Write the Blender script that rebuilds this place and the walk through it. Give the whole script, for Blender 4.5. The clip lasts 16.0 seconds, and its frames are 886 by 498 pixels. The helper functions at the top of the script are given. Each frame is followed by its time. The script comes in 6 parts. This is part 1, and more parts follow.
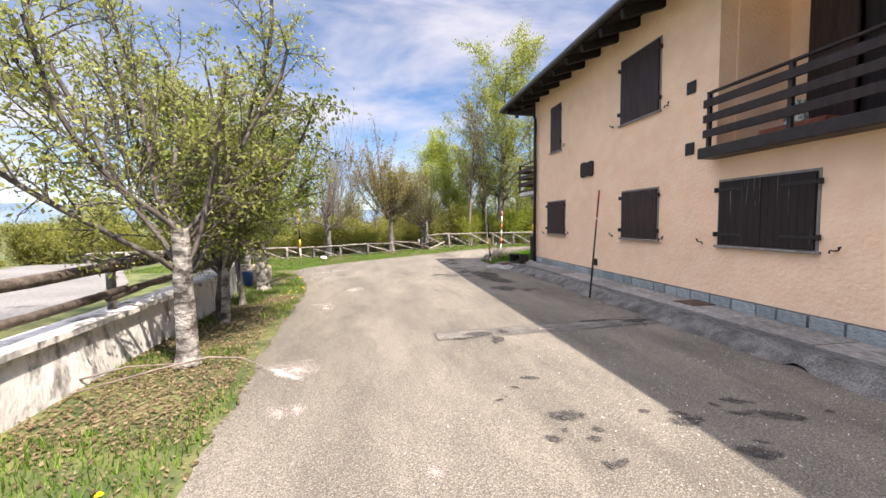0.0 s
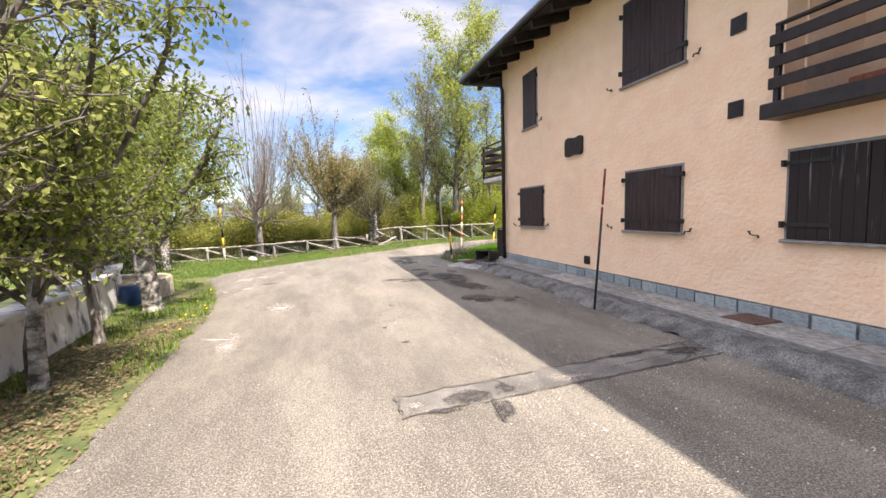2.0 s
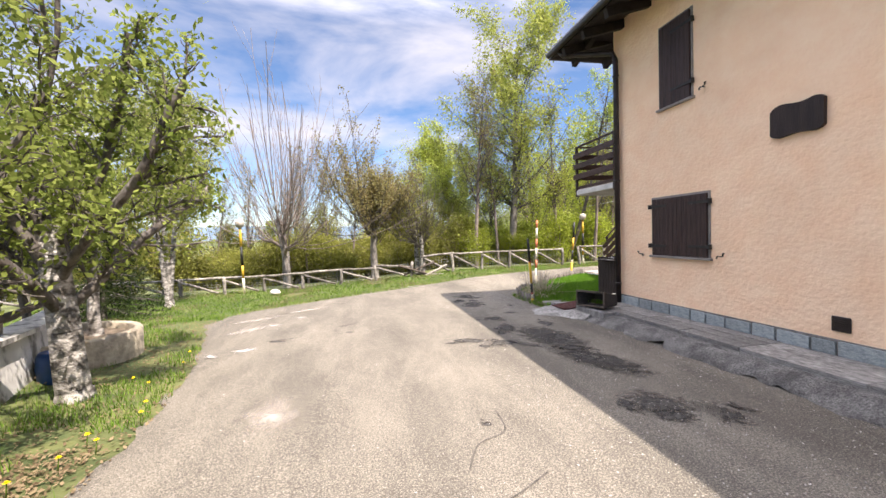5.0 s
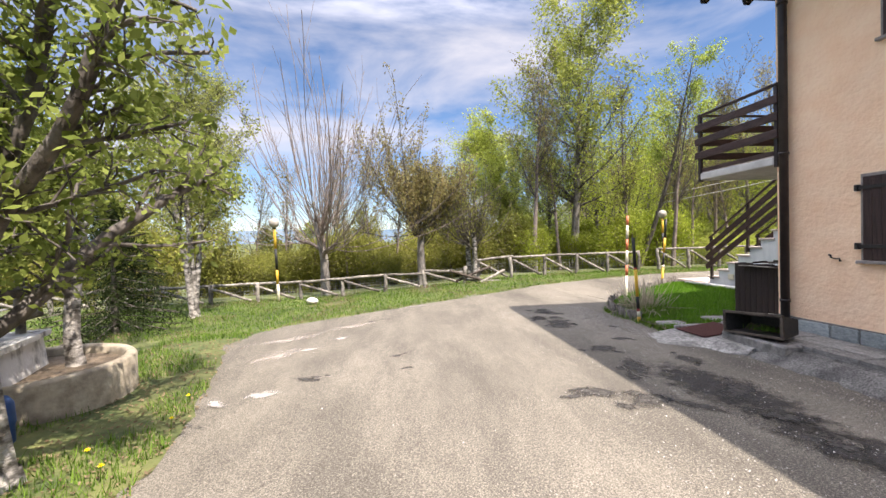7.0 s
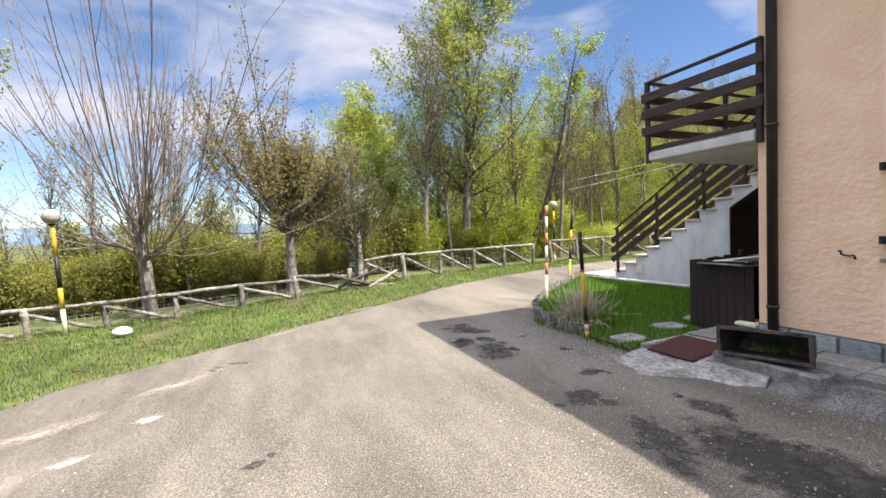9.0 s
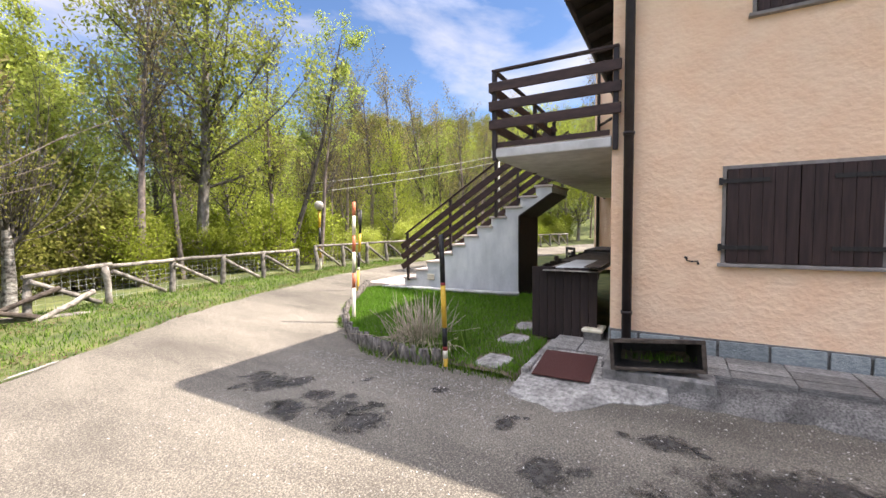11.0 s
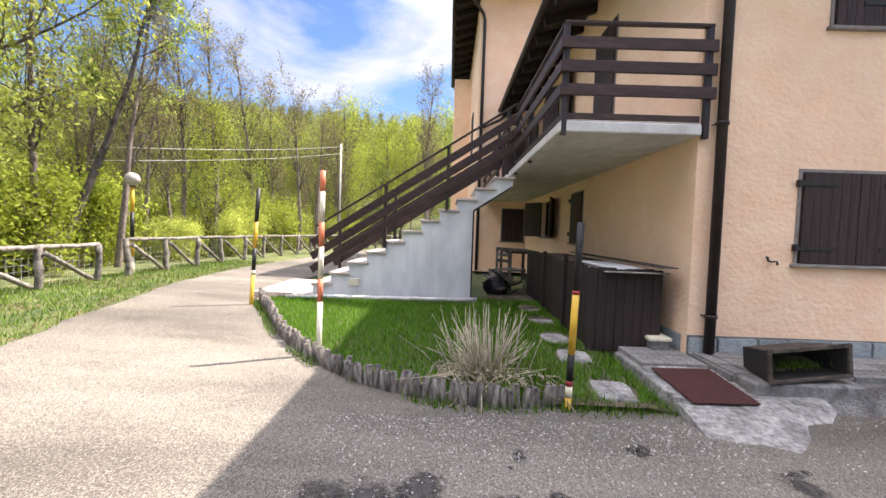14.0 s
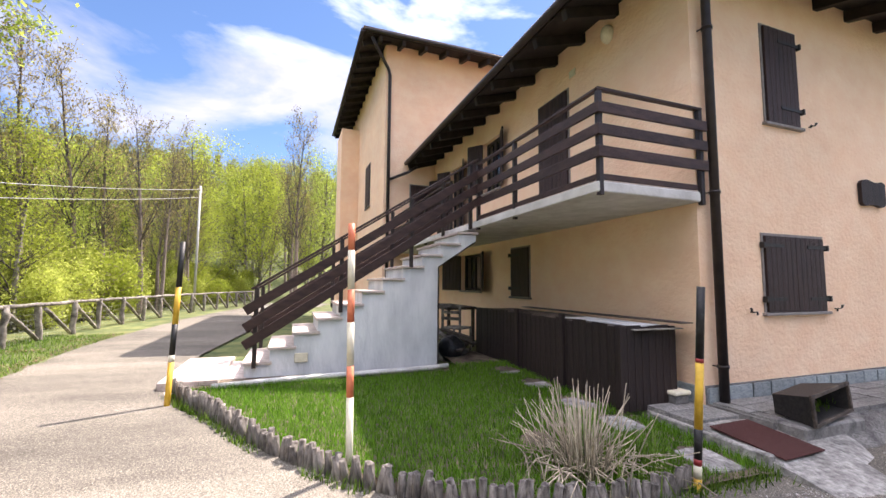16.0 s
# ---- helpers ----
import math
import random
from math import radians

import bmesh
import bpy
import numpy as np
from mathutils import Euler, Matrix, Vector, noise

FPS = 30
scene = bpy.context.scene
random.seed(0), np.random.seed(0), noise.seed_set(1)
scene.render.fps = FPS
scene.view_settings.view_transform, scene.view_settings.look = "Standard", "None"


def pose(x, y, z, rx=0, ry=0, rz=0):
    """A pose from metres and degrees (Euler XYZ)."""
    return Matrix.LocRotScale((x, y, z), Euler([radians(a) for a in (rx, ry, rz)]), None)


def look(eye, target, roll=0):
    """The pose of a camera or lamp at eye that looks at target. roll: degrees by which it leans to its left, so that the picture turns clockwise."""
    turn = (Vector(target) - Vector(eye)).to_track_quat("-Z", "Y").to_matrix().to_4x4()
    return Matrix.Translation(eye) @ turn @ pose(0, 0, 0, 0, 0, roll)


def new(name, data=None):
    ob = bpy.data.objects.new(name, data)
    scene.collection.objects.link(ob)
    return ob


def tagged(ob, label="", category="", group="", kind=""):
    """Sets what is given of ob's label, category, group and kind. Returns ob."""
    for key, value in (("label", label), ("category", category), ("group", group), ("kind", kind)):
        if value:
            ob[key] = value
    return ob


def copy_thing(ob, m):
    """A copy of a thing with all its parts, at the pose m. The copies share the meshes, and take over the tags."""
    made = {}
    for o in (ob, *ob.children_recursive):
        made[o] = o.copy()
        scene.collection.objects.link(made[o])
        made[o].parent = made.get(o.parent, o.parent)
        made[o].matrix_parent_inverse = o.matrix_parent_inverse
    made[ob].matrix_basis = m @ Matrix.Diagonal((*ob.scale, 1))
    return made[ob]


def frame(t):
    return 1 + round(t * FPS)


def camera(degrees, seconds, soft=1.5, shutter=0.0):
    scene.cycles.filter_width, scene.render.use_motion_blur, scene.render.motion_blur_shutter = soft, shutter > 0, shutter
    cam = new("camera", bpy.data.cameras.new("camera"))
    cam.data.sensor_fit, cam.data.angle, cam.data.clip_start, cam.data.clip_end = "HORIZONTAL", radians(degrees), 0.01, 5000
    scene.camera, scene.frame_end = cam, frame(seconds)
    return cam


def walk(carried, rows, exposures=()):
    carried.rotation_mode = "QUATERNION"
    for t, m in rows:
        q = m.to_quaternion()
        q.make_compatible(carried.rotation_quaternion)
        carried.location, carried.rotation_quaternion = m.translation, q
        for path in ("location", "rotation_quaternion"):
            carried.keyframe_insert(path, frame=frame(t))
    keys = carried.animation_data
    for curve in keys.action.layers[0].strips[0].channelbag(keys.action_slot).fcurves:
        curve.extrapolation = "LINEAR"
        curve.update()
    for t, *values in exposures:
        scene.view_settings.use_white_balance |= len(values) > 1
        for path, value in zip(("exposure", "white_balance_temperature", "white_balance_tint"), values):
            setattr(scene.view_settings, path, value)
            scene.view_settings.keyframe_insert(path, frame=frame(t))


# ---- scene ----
cam = camera(94.3, 16.0)
PATH = [
    (0, (-0.041, -0.015, 1.537), (0.27, 1.956, 1.404), -0.6),
    (0.5, (0.03, 0.546, 1.543), (0.287, 2.523, 1.38), -0.8),
    (1, (0.106, 1.121, 1.539), (0.369, 3.095, 1.347), -1.0),
    (1.5, (0.116, 1.662, 1.549), (0.475, 3.619, 1.346), -1.4),
    (2, (0.195, 2.207, 1.53), (0.744, 4.122, 1.354), -1.5),
    (2.5, (0.345, 2.75, 1.572), (1.147, 4.577, 1.434), -1.6),
    (3, (0.473, 3.26, 1.557), (1.503, 4.971, 1.444), -1.1),
    (3.5, (0.539, 3.865, 1.56), (1.572, 5.572, 1.437), -0.6),
    (3.8, (0.497, 4.229, 1.553), (1.44, 5.988, 1.413), -0.5),
    (4, (0.502, 4.486, 1.548), (1.359, 6.29, 1.432), -0.7),
    (4.5, (0.418, 5.107, 1.533), (1.019, 7.013, 1.456), -1.1),
    (4.7, (0.364, 5.372, 1.541), (0.878, 7.303, 1.478), -1.2),
    (5, (0.257, 5.712, 1.553), (0.637, 7.675, 1.493), -1.5),
    (5.2, (0.166, 5.921, 1.566), (0.484, 7.895, 1.507), -1.6),
    (7.3, (-0.043, 8.141, 1.498), (0.161, 10.131, 1.458), -1.6),
    (7.5, (-0.016, 8.375, 1.511), (0.223, 10.36, 1.471), -1.5),
    (8, (-0.03, 8.934, 1.506), (0.353, 10.897, 1.47), -1.8),
    (8.5, (0.004, 9.54, 1.558), (0.575, 11.456, 1.504), -2.2),
    (9, (0.027, 10.101, 1.587), (0.818, 11.935, 1.488), -2.6),
    (9.5, (0.062, 10.698, 1.579), (1.108, 12.397, 1.434), -2.4),
    (10, (0.04, 11.309, 1.617), (1.37, 12.793, 1.446), -2.0),
    (10.2, (0.056, 11.488, 1.629), (1.483, 12.879, 1.46), -1.7),
    (12.3, (0.306, 13.735, 1.364), (2.254, 14.187, 1.319), 0.6),
    (12.5, (0.351, 13.956, 1.367), (2.308, 14.366, 1.307), 0.9),
    (13, (0.47, 14.453, 1.327), (2.446, 14.748, 1.233), 1.5),
    (13.5, (0.65, 14.929, 1.349), (2.64, 15.104, 1.252), 1.9),
    (14, (0.838, 15.408, 1.359), (2.836, 15.432, 1.273), 1.9),
    (14.5, (1.065, 15.894, 1.355), (3.059, 15.741, 1.322), 1.6),
    (15, (1.211, 16.372, 1.37), (3.18, 16.027, 1.403), 1.2),
    (15.5, (1.482, 16.785, 1.402), (3.407, 16.251, 1.504), 0.8),
    (16, (1.758, 17.183, 1.463), (3.629, 16.497, 1.633), 0.4),
]
walk(cam, [(t, look(eye, target, roll)) for t, eye, target, roll in PATH], [(0.0, 1.66, 6700, 18), (2.5, 1.86, 6700, 18), (5.0, 1.80, 6700, 18), (7.5, 1.62, 6600, 16), (9.0, 1.62, 6550, 15), (10.0, 1.70, 6650, 16), (12.5, 2.00, 6650, 18), (14.5, 1.97, 6600, 19), (16.0, 1.95, 6600, 21)])

# ---- world, sun, exposure ----
SUN = Vector((0.36, -0.50, 1.0)).normalized()      # towards the sun
ELEV = math.asin(SUN.z)
AZIM = math.atan2(SUN.x, SUN.y)
world = bpy.data.worlds.new("sky")
scene.world = world
world.use_nodes = True
wn, wl = world.node_tree.nodes, world.node_tree.links
wn.clear()
w_out = wn.new("ShaderNodeOutputWorld")
w_bg = wn.new("ShaderNodeBackground")
w_sky = wn.new("ShaderNodeTexSky")
w_sky.sky_type = "NISHITA"
w_sky.sun_disc = False
w_sky.sun_elevation = ELEV
w_sky.sun_rotation = AZIM
w_sky.altitude = 1200
w_sky.air_density = 1.0
w_sky.dust_density = 0.4
w_sky.ozone_density = 2.5
w_co = wn.new("ShaderNodeTexCoord")
w_map = wn.new("ShaderNodeMapping")
w_map.inputs["Location"].default_value = (0.35, 0.1, 0.2)
w_map.inputs["Scale"].default_value = (1.0, 1.3, 3.4)
w_n1 = wn.new("ShaderNodeTexNoise")
w_n1.inputs["Scale"].default_value = 1.7
w_n1.inputs["Detail"].default_value = 9
w_n1.inputs["Roughness"].default_value = 0.55
w_n1.inputs["Distortion"].default_value = 0.35
w_r = wn.new("ShaderNodeValToRGB")
w_r.color_ramp.elements[0].position = 0.455
w_r.color_ramp.elements[0].color = (0, 0, 0, 1)
w_r.color_ramp.elements[1].position = 0.68
w_r.color_ramp.elements[1].color = (1, 1, 1, 1)
w_mix = wn.new("ShaderNodeMix")
w_mix.data_type = "RGBA"
# clouds brightened up to tenfold towards the zenith, added as fill light
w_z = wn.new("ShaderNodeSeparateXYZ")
w_zenith_fill = wn.new("ShaderNodeMapRange")
w_zenith_fill.inputs["From Min"].default_value = 0.45
w_zenith_fill.inputs["From Max"].default_value = 1.0
w_zenith_fill.inputs["To Min"].default_value = 1.0
w_zenith_fill.inputs["To Max"].default_value = 10.0
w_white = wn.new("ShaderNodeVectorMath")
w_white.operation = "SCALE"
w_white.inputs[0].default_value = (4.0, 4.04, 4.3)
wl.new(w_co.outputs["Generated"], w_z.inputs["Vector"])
wl.new(w_z.outputs["Z"], w_zenith_fill.inputs["Value"])
wl.new(w_zenith_fill.outputs["Result"], w_white.inputs["Scale"])
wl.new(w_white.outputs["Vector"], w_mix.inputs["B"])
wl.new(w_co.outputs["Generated"], w_map.inputs["Vector"])
wl.new(w_map.outputs["Vector"], w_n1.inputs["Vector"])
wl.new(w_n1.outputs["Fac"], w_r.inputs["Fac"])
wl.new(w_r.outputs["Color"], w_mix.inputs["Factor"])
w_blue = wn.new("ShaderNodeHueSaturation")
w_blue.inputs["Saturation"].default_value = 1.10
w_blue.inputs["Value"].default_value = 0.80
wl.new(w_sky.outputs["Color"], w_blue.inputs["Color"])
wl.new(w_blue.outputs["Color"], w_mix.inputs["A"])
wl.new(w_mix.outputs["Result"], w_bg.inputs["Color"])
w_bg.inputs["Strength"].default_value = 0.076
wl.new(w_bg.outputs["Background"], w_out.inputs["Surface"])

sun_data = bpy.data.lights.new("sun", "SUN")
sun_data.energy = 3.45
sun_data.angle = radians(0.6)
sun_data.color = (1.0, 0.935, 0.82)
sun = new("sun", sun_data)
sun.matrix_world = look(SUN * 50, (0, 0, 0))


# ---- materials ----


def mat(name, c1, c2, rough=0.8, scale=6.0, bump=0.0, bscale=40.0, metal=0.0, big=0.0, bigscale=0.6,
        stretch=(1, 1, 1), lo=0.35, hi=0.65, island=0.0, obrand=0.0, spec=0.4, coat=0.0):
    """Two-colour mottled surface: fine noise between c1 and c2, large soft variation, bump."""
    m = bpy.data.materials.new(name)
    m.use_nodes = True
    n, l = m.node_tree.nodes, m.node_tree.links
    b = n["Principled BSDF"]
    b.inputs["Roughness"].default_value = rough
    b.inputs["Metallic"].default_value = metal
    b.inputs["Specular IOR Level"].default_value = spec
    b.inputs["Coat Weight"].default_value = coat
    co = n.new("ShaderNodeTexCoord")
    mp = n.new("ShaderNodeMapping")
    mp.inputs["Scale"].default_value = stretch
    l.new(co.outputs["Object"], mp.inputs["Vector"])
    t = n.new("ShaderNodeTexNoise")
    t.inputs["Scale"].default_value = scale
    t.inputs["Detail"].default_value = 6
    t.inputs["Roughness"].default_value = 0.6
    l.new(mp.outputs["Vector"], t.inputs["Vector"])
    r = n.new("ShaderNodeMapRange")
    r.inputs["From Min"].default_value = lo
    r.inputs["From Max"].default_value = hi
    l.new(t.outputs["Fac"], r.inputs["Value"])
    mx = n.new("ShaderNodeMix")
    mx.data_type = "RGBA"
    mx.inputs["A"].default_value = (*c1, 1)
    mx.inputs["B"].default_value = (*c2, 1)
    l.new(r.outputs["Result"], mx.inputs["Factor"])
    col = mx.outputs["Result"]

    def vary(val, amount, a, z):
        nonlocal col
        q = n.new("ShaderNodeMapRange")
        q.inputs["From Min"].default_value = a
        q.inputs["From Max"].default_value = z
        q.inputs["To Min"].default_value = 1 - amount
        q.inputs["To Max"].default_value = 1 + amount * 0.6
        l.new(val, q.inputs["Value"])
        h = n.new("ShaderNodeHueSaturation")
        l.new(q.outputs["Result"], h.inputs["Value"])
        l.new(col, h.inputs["Color"])
        col = h.outputs["Color"]
    if big:
        t2 = n.new("ShaderNodeTexNoise")
        t2.inputs["Scale"].default_value = bigscale
        t2.inputs["Detail"].default_value = 4
        l.new(mp.outputs["Vector"], t2.inputs["Vector"])
        vary(t2.outputs["Fac"], big, 0.35, 0.65)
    if island:
        g = n.new("ShaderNodeNewGeometry")
        vary(g.outputs["Random Per Island"], island, 0, 1)
    if obrand:
        o = n.new("ShaderNodeObjectInfo")
        vary(o.outputs["Random"], obrand, 0, 1)
    l.new(col, b.inputs["Base Color"])
    if bump:
        t3 = n.new("ShaderNodeTexNoise")
        t3.inputs["Scale"].default_value = bscale
        t3.inputs["Detail"].default_value = 5
        l.new(mp.outputs["Vector"], t3.inputs["Vector"])
        bp = n.new("ShaderNodeBump")
        bp.inputs["Strength"].default_value = min(1.0, bump)
        bp.inputs["Distance"].default_value = 0.02
        l.new(t3.outputs["Fac"], bp.inputs["Height"])
        l.new(bp.outputs["Normal"], b.inputs["Normal"])
    return m


def leaf_mat(name, c1, c2, glow=0.45):
    """Thin leaf: diffuse and translucent, colour varied leaf by leaf."""
    m = bpy.data.materials.new(name)
    m.use_nodes = True
    n, l = m.node_tree.nodes, m.node_tree.links
    n.remove(n["Principled BSDF"])
    g = n.new("ShaderNodeNewGeometry")
    mx = n.new("ShaderNodeMix")
    mx.data_type = "RGBA"
    mx.inputs["A"].default_value = (*c1, 1)
    mx.inputs["B"].default_value = (*c2, 1)
    l.new(g.outputs["Random Per Island"], mx.inputs["Factor"])
    o = n.new("ShaderNodeObjectInfo")
    q = n.new("ShaderNodeMapRange")
    q.inputs["To Min"].default_value = 0.75
    q.inputs["To Max"].default_value = 1.2
    l.new(o.outputs["Random"], q.inputs["Value"])
    h = n.new("ShaderNodeHueSaturation")
    l.new(q.outputs["Result"], h.inputs["Value"])
    l.new(mx.outputs["Result"], h.inputs["Color"])
    d = n.new("ShaderNodeBsdfDiffuse")
    t = n.new("ShaderNodeBsdfTranslucent")
    s = n.new("ShaderNodeMixShader")
    s.inputs["Fac"].default_value = glow
    l.new(h.outputs["Color"], d.inputs["Color"])
    l.new(h.outputs["Color"], t.inputs["Color"])
    l.new(d.outputs["BSDF"], s.inputs[1])
    l.new(t.outputs["BSDF"], s.inputs[2])
    l.new(s.outputs["Shader"], n["Material Output"].inputs["Surface"])
    return m


def asphalt_mat(name, binder, stone_a, stone_b, size=95.0, worn=0.5):
    """Worn asphalt: pale crushed stones of several shades in a darker binder, rubbed in long faint streaks."""
    m = bpy.data.materials.new(name)
    m.use_nodes = True
    n, l = m.node_tree.nodes, m.node_tree.links
    b = n["Principled BSDF"]
    b.inputs["Roughness"].default_value = 0.93
    b.inputs["Specular IOR Level"].default_value = 0.25
    co = n.new("ShaderNodeTexCoord")

    def field(kind, scale, detail=5, stretch=(1, 1, 1)):
        mp = n.new("ShaderNodeMapping")
        mp.inputs["Scale"].default_value = stretch
        l.new(co.outputs["Object"], mp.inputs["Vector"])
        t = n.new(kind)
        t.inputs["Scale"].default_value = scale
        if kind == "ShaderNodeTexNoise":
            t.inputs["Detail"].default_value = detail
            t.inputs["Roughness"].default_value = 0.65
        l.new(mp.outputs["Vector"], t.inputs["Vector"])
        return t

    def ramp(val, a, z, lo=0.0, hi=1.0):
        r = n.new("ShaderNodeMapRange")
        r.inputs["From Min"].default_value = a
        r.inputs["From Max"].default_value = z
        r.inputs["To Min"].default_value = lo
        r.inputs["To Max"].default_value = hi
        l.new(val, r.inputs["Value"])
        return r.outputs["Result"]

    def mix(fac, a, c):
        x = n.new("ShaderNodeMix")
        x.data_type = "RGBA"
        l.new(fac, x.inputs["Factor"])
        for v, k in ((a, "A"), (c, "B")):
            if isinstance(v, tuple):
                x.inputs[k].default_value = (*v, 1)
            else:
                l.new(v, x.inputs[k])
        return x.outputs["Result"]
    cells = field("ShaderNodeTexVoronoi", size)
    tone = n.new("ShaderNodeSeparateColor")
    l.new(cells.outputs["Color"], tone.inputs["Color"])
    stones = mix(tone.outputs["Red"], stone_a, stone_b)
    rub = field("ShaderNodeTexNoise", 1.1, 5, (1.0, 0.28, 1.0))
    grain = field("ShaderNodeTexNoise", 75, 6)
    add = n.new("ShaderNodeMath")
    add.operation = "MULTIPLY_ADD"
    add.inputs[1].default_value = 0.55
    l.new(rub.outputs["Fac"], add.inputs[0])
    l.new(grain.outputs["Fac"], add.inputs[2])
    bare = ramp(add.outputs["Value"], worn + 0.10, worn + 0.42)
    gap = ramp(cells.outputs["Distance"], 0.25, 0.75)
    shown = n.new("ShaderNodeMath")
    shown.operation = "MULTIPLY_ADD"
    shown.inputs[1].default_value = -0.8
    shown.use_clamp = True
    l.new(gap, shown.inputs[0])
    l.new(bare, shown.inputs[2])
    film = mix(grain.outputs["Fac"], binder, tuple(v * 2.1 for v in binder))
    fac = n.new("ShaderNodeMath")
    fac.operation = "MULTIPLY_ADD"
    fac.inputs[1].default_value = 0.62
    fac.use_clamp = True
    l.new(bare, fac.inputs[0])
    l.new(shown.outputs["Value"], fac.inputs[2])
    col = mix(fac.outputs["Value"], film, stones)
    blotch = field("ShaderNodeTexNoise", 0.55, 4, (1.0, 0.5, 1.0))
    h = n.new("ShaderNodeHueSaturation")
    l.new(ramp(blotch.outputs["Fac"], 0.35, 0.65, 0.86, 1.10), h.inputs["Value"])
    l.new(col, h.inputs["Color"])
    l.new(h.outputs["Color"], b.inputs["Base Color"])
    bp = n.new("ShaderNodeBump")
    bp.inputs["Strength"].default_value = 0.55
    bp.inputs["Distance"].default_value = 0.006
    bp.invert = True
    l.new(cells.outputs["Distance"], bp.inputs["Height"])
    l.new(bp.outputs["Normal"], b.inputs["Normal"])
    return m


ASPHALT = asphalt_mat("asphalt", (0.05, 0.045, 0.038), (0.13, 0.116, 0.094), (0.335, 0.303, 0.248), 150.0)
ASPHALT_LOW = mat("asphalt_low_road", (0.14, 0.135, 0.128), (0.24, 0.232, 0.22), 0.9, 20, 0.4, 60, big=0.15)
PATCH = mat("road_patch", (0.06, 0.056, 0.05), (0.25, 0.232, 0.205), 0.9, 130, 1.0, 60, lo=0.3, hi=0.7, big=0.4, bigscale=2.2)
CONCRETE = mat("concrete", (0.12, 0.115, 0.108), (0.25, 0.24, 0.225), 0.9, 14, 0.7, 45, big=0.2, bigscale=1.2)
KERBMAT = mat("broken_kerb_concrete", (0.075, 0.071, 0.066), (0.24, 0.23, 0.215), 0.92, 60, 0.6, 70, big=0.45, bigscale=5.0, lo=0.36, hi=0.70)
APRON = mat("rough_concrete", (0.17, 0.163, 0.15), (0.42, 0.402, 0.37), 0.9, 22, 1.0, 24, big=0.35, bigscale=4.0)
SLAB = mat("stone_slab", (0.15, 0.145, 0.138), (0.34, 0.328, 0.308), 0.8, 12, 0.6, 40, obrand=0.28, big=0.25, bigscale=3.0)
PLINTH = mat("blue_grey_stone", (0.24, 0.28, 0.29), (0.42, 0.46, 0.46), 0.75, 9, 0.8, 25, obrand=0.25)
PLASTER = mat("peach_plaster", (0.92, 0.62, 0.405), (0.955, 0.695, 0.48), 0.95, 3.0, 0.8, 17, big=0.06, bigscale=0.7, stretch=(1, 1, 1.25))
WHITEWASH = mat("whitewash", (0.56, 0.59, 0.60), (0.70, 0.72, 0.72), 0.9, 3, 0.4, 30, big=0.12, bigscale=1.5, stretch=(1, 1, 0.4))
SLABWHITE = mat("painted_slab", (0.50, 0.49, 0.46), (0.66, 0.65, 0.62), 0.9, 4, 0.3, 30, big=0.1)
TREAD = mat("pink_stone_tread", (0.42, 0.35, 0.31), (0.60, 0.52, 0.47), 0.6, 18, 0.2, 60, obrand=0.1)
OLDWALL = mat("old_concrete_wall", (0.15, 0.14, 0.13), (0.64, 0.62, 0.585), 0.95, 4.5, 1.0, 14, big=0.2, bigscale=1.2, lo=0.34, hi=0.50, stretch=(1, 1, 0.6))
DARKWOOD = mat("dark_brown_wood", (0.015, 0.009, 0.008), (0.034, 0.021, 0.018), 0.65, 5, 0.35, 40, stretch=(2.5, 2.5, 0.4), obrand=0.15)
SHUTWOOD = mat("shutter_wood", (0.022, 0.0115, 0.010), (0.056, 0.030, 0.026), 0.6, 6, 0.3, 50, stretch=(5, 5, 0.35), obrand=0.15)
WORNWOOD = mat("peeling_shutter_wood", (0.018, 0.011, 0.010), (0.20, 0.18, 0.165), 0.7, 7, 0.3, 50, stretch=(4, 4, 0.18), lo=0.61, hi=0.74)
RAILWOOD = mat("brown_rail_wood", (0.030, 0.015, 0.012), (0.060, 0.031, 0.025), 0.55, 5, 0.25, 40, stretch=(1, 1, 3), obrand=0.2)
ROOFWOOD = mat("roof_underside_wood", (0.010, 0.007, 0.006), (0.024, 0.017, 0.014), 0.8, 6, 0.3, 30)
ROOFTILE = mat("roof_tile", (0.10, 0.06, 0.045), (0.18, 0.11, 0.085), 0.85, 8, 0.5, 30)
METAL = mat("brown_painted_metal", (0.018, 0.012, 0.011), (0.034, 0.024, 0.022), 0.45, 8, 0.1, 40)
IRON = mat("black_iron", (0.012, 0.011, 0.011), (0.03, 0.027, 0.025), 0.55, 30, 0.2, 60)
FRAMEGREY = mat("grey_window_surround", (0.20, 0.18, 0.165), (0.30, 0.27, 0.25), 0.8, 12, 0.3, 50)
# near-black, the darkness of unlit rooms put into a sheet's colour
DARKGAP = mat("unlit_interior", (0.010, 0.009, 0.009), (0.02, 0.018, 0.017), 0.8, 5)
GLASSY = mat("window_glass", (0.012, 0.013, 0.014), (0.022, 0.024, 0.026), 0.08, 3, spec=0.6)
CURTAIN = mat("white_curtain", (0.55, 0.55, 0.56), (0.70, 0.70, 0.70), 0.9, 8, stretch=(6, 6, 0.4))
FENCEWOOD = mat("weathered_fence_wood", (0.10, 0.088, 0.075), (0.36, 0.33, 0.29), 0.9, 9, 0.8, 40, obrand=0.3, big=0.25, bigscale=2)
DARKRAIL = mat("wet_dark_fence_wood", (0.035, 0.026, 0.020), (0.12, 0.095, 0.075), 0.85, 9, 0.9, 30, obrand=0.25)
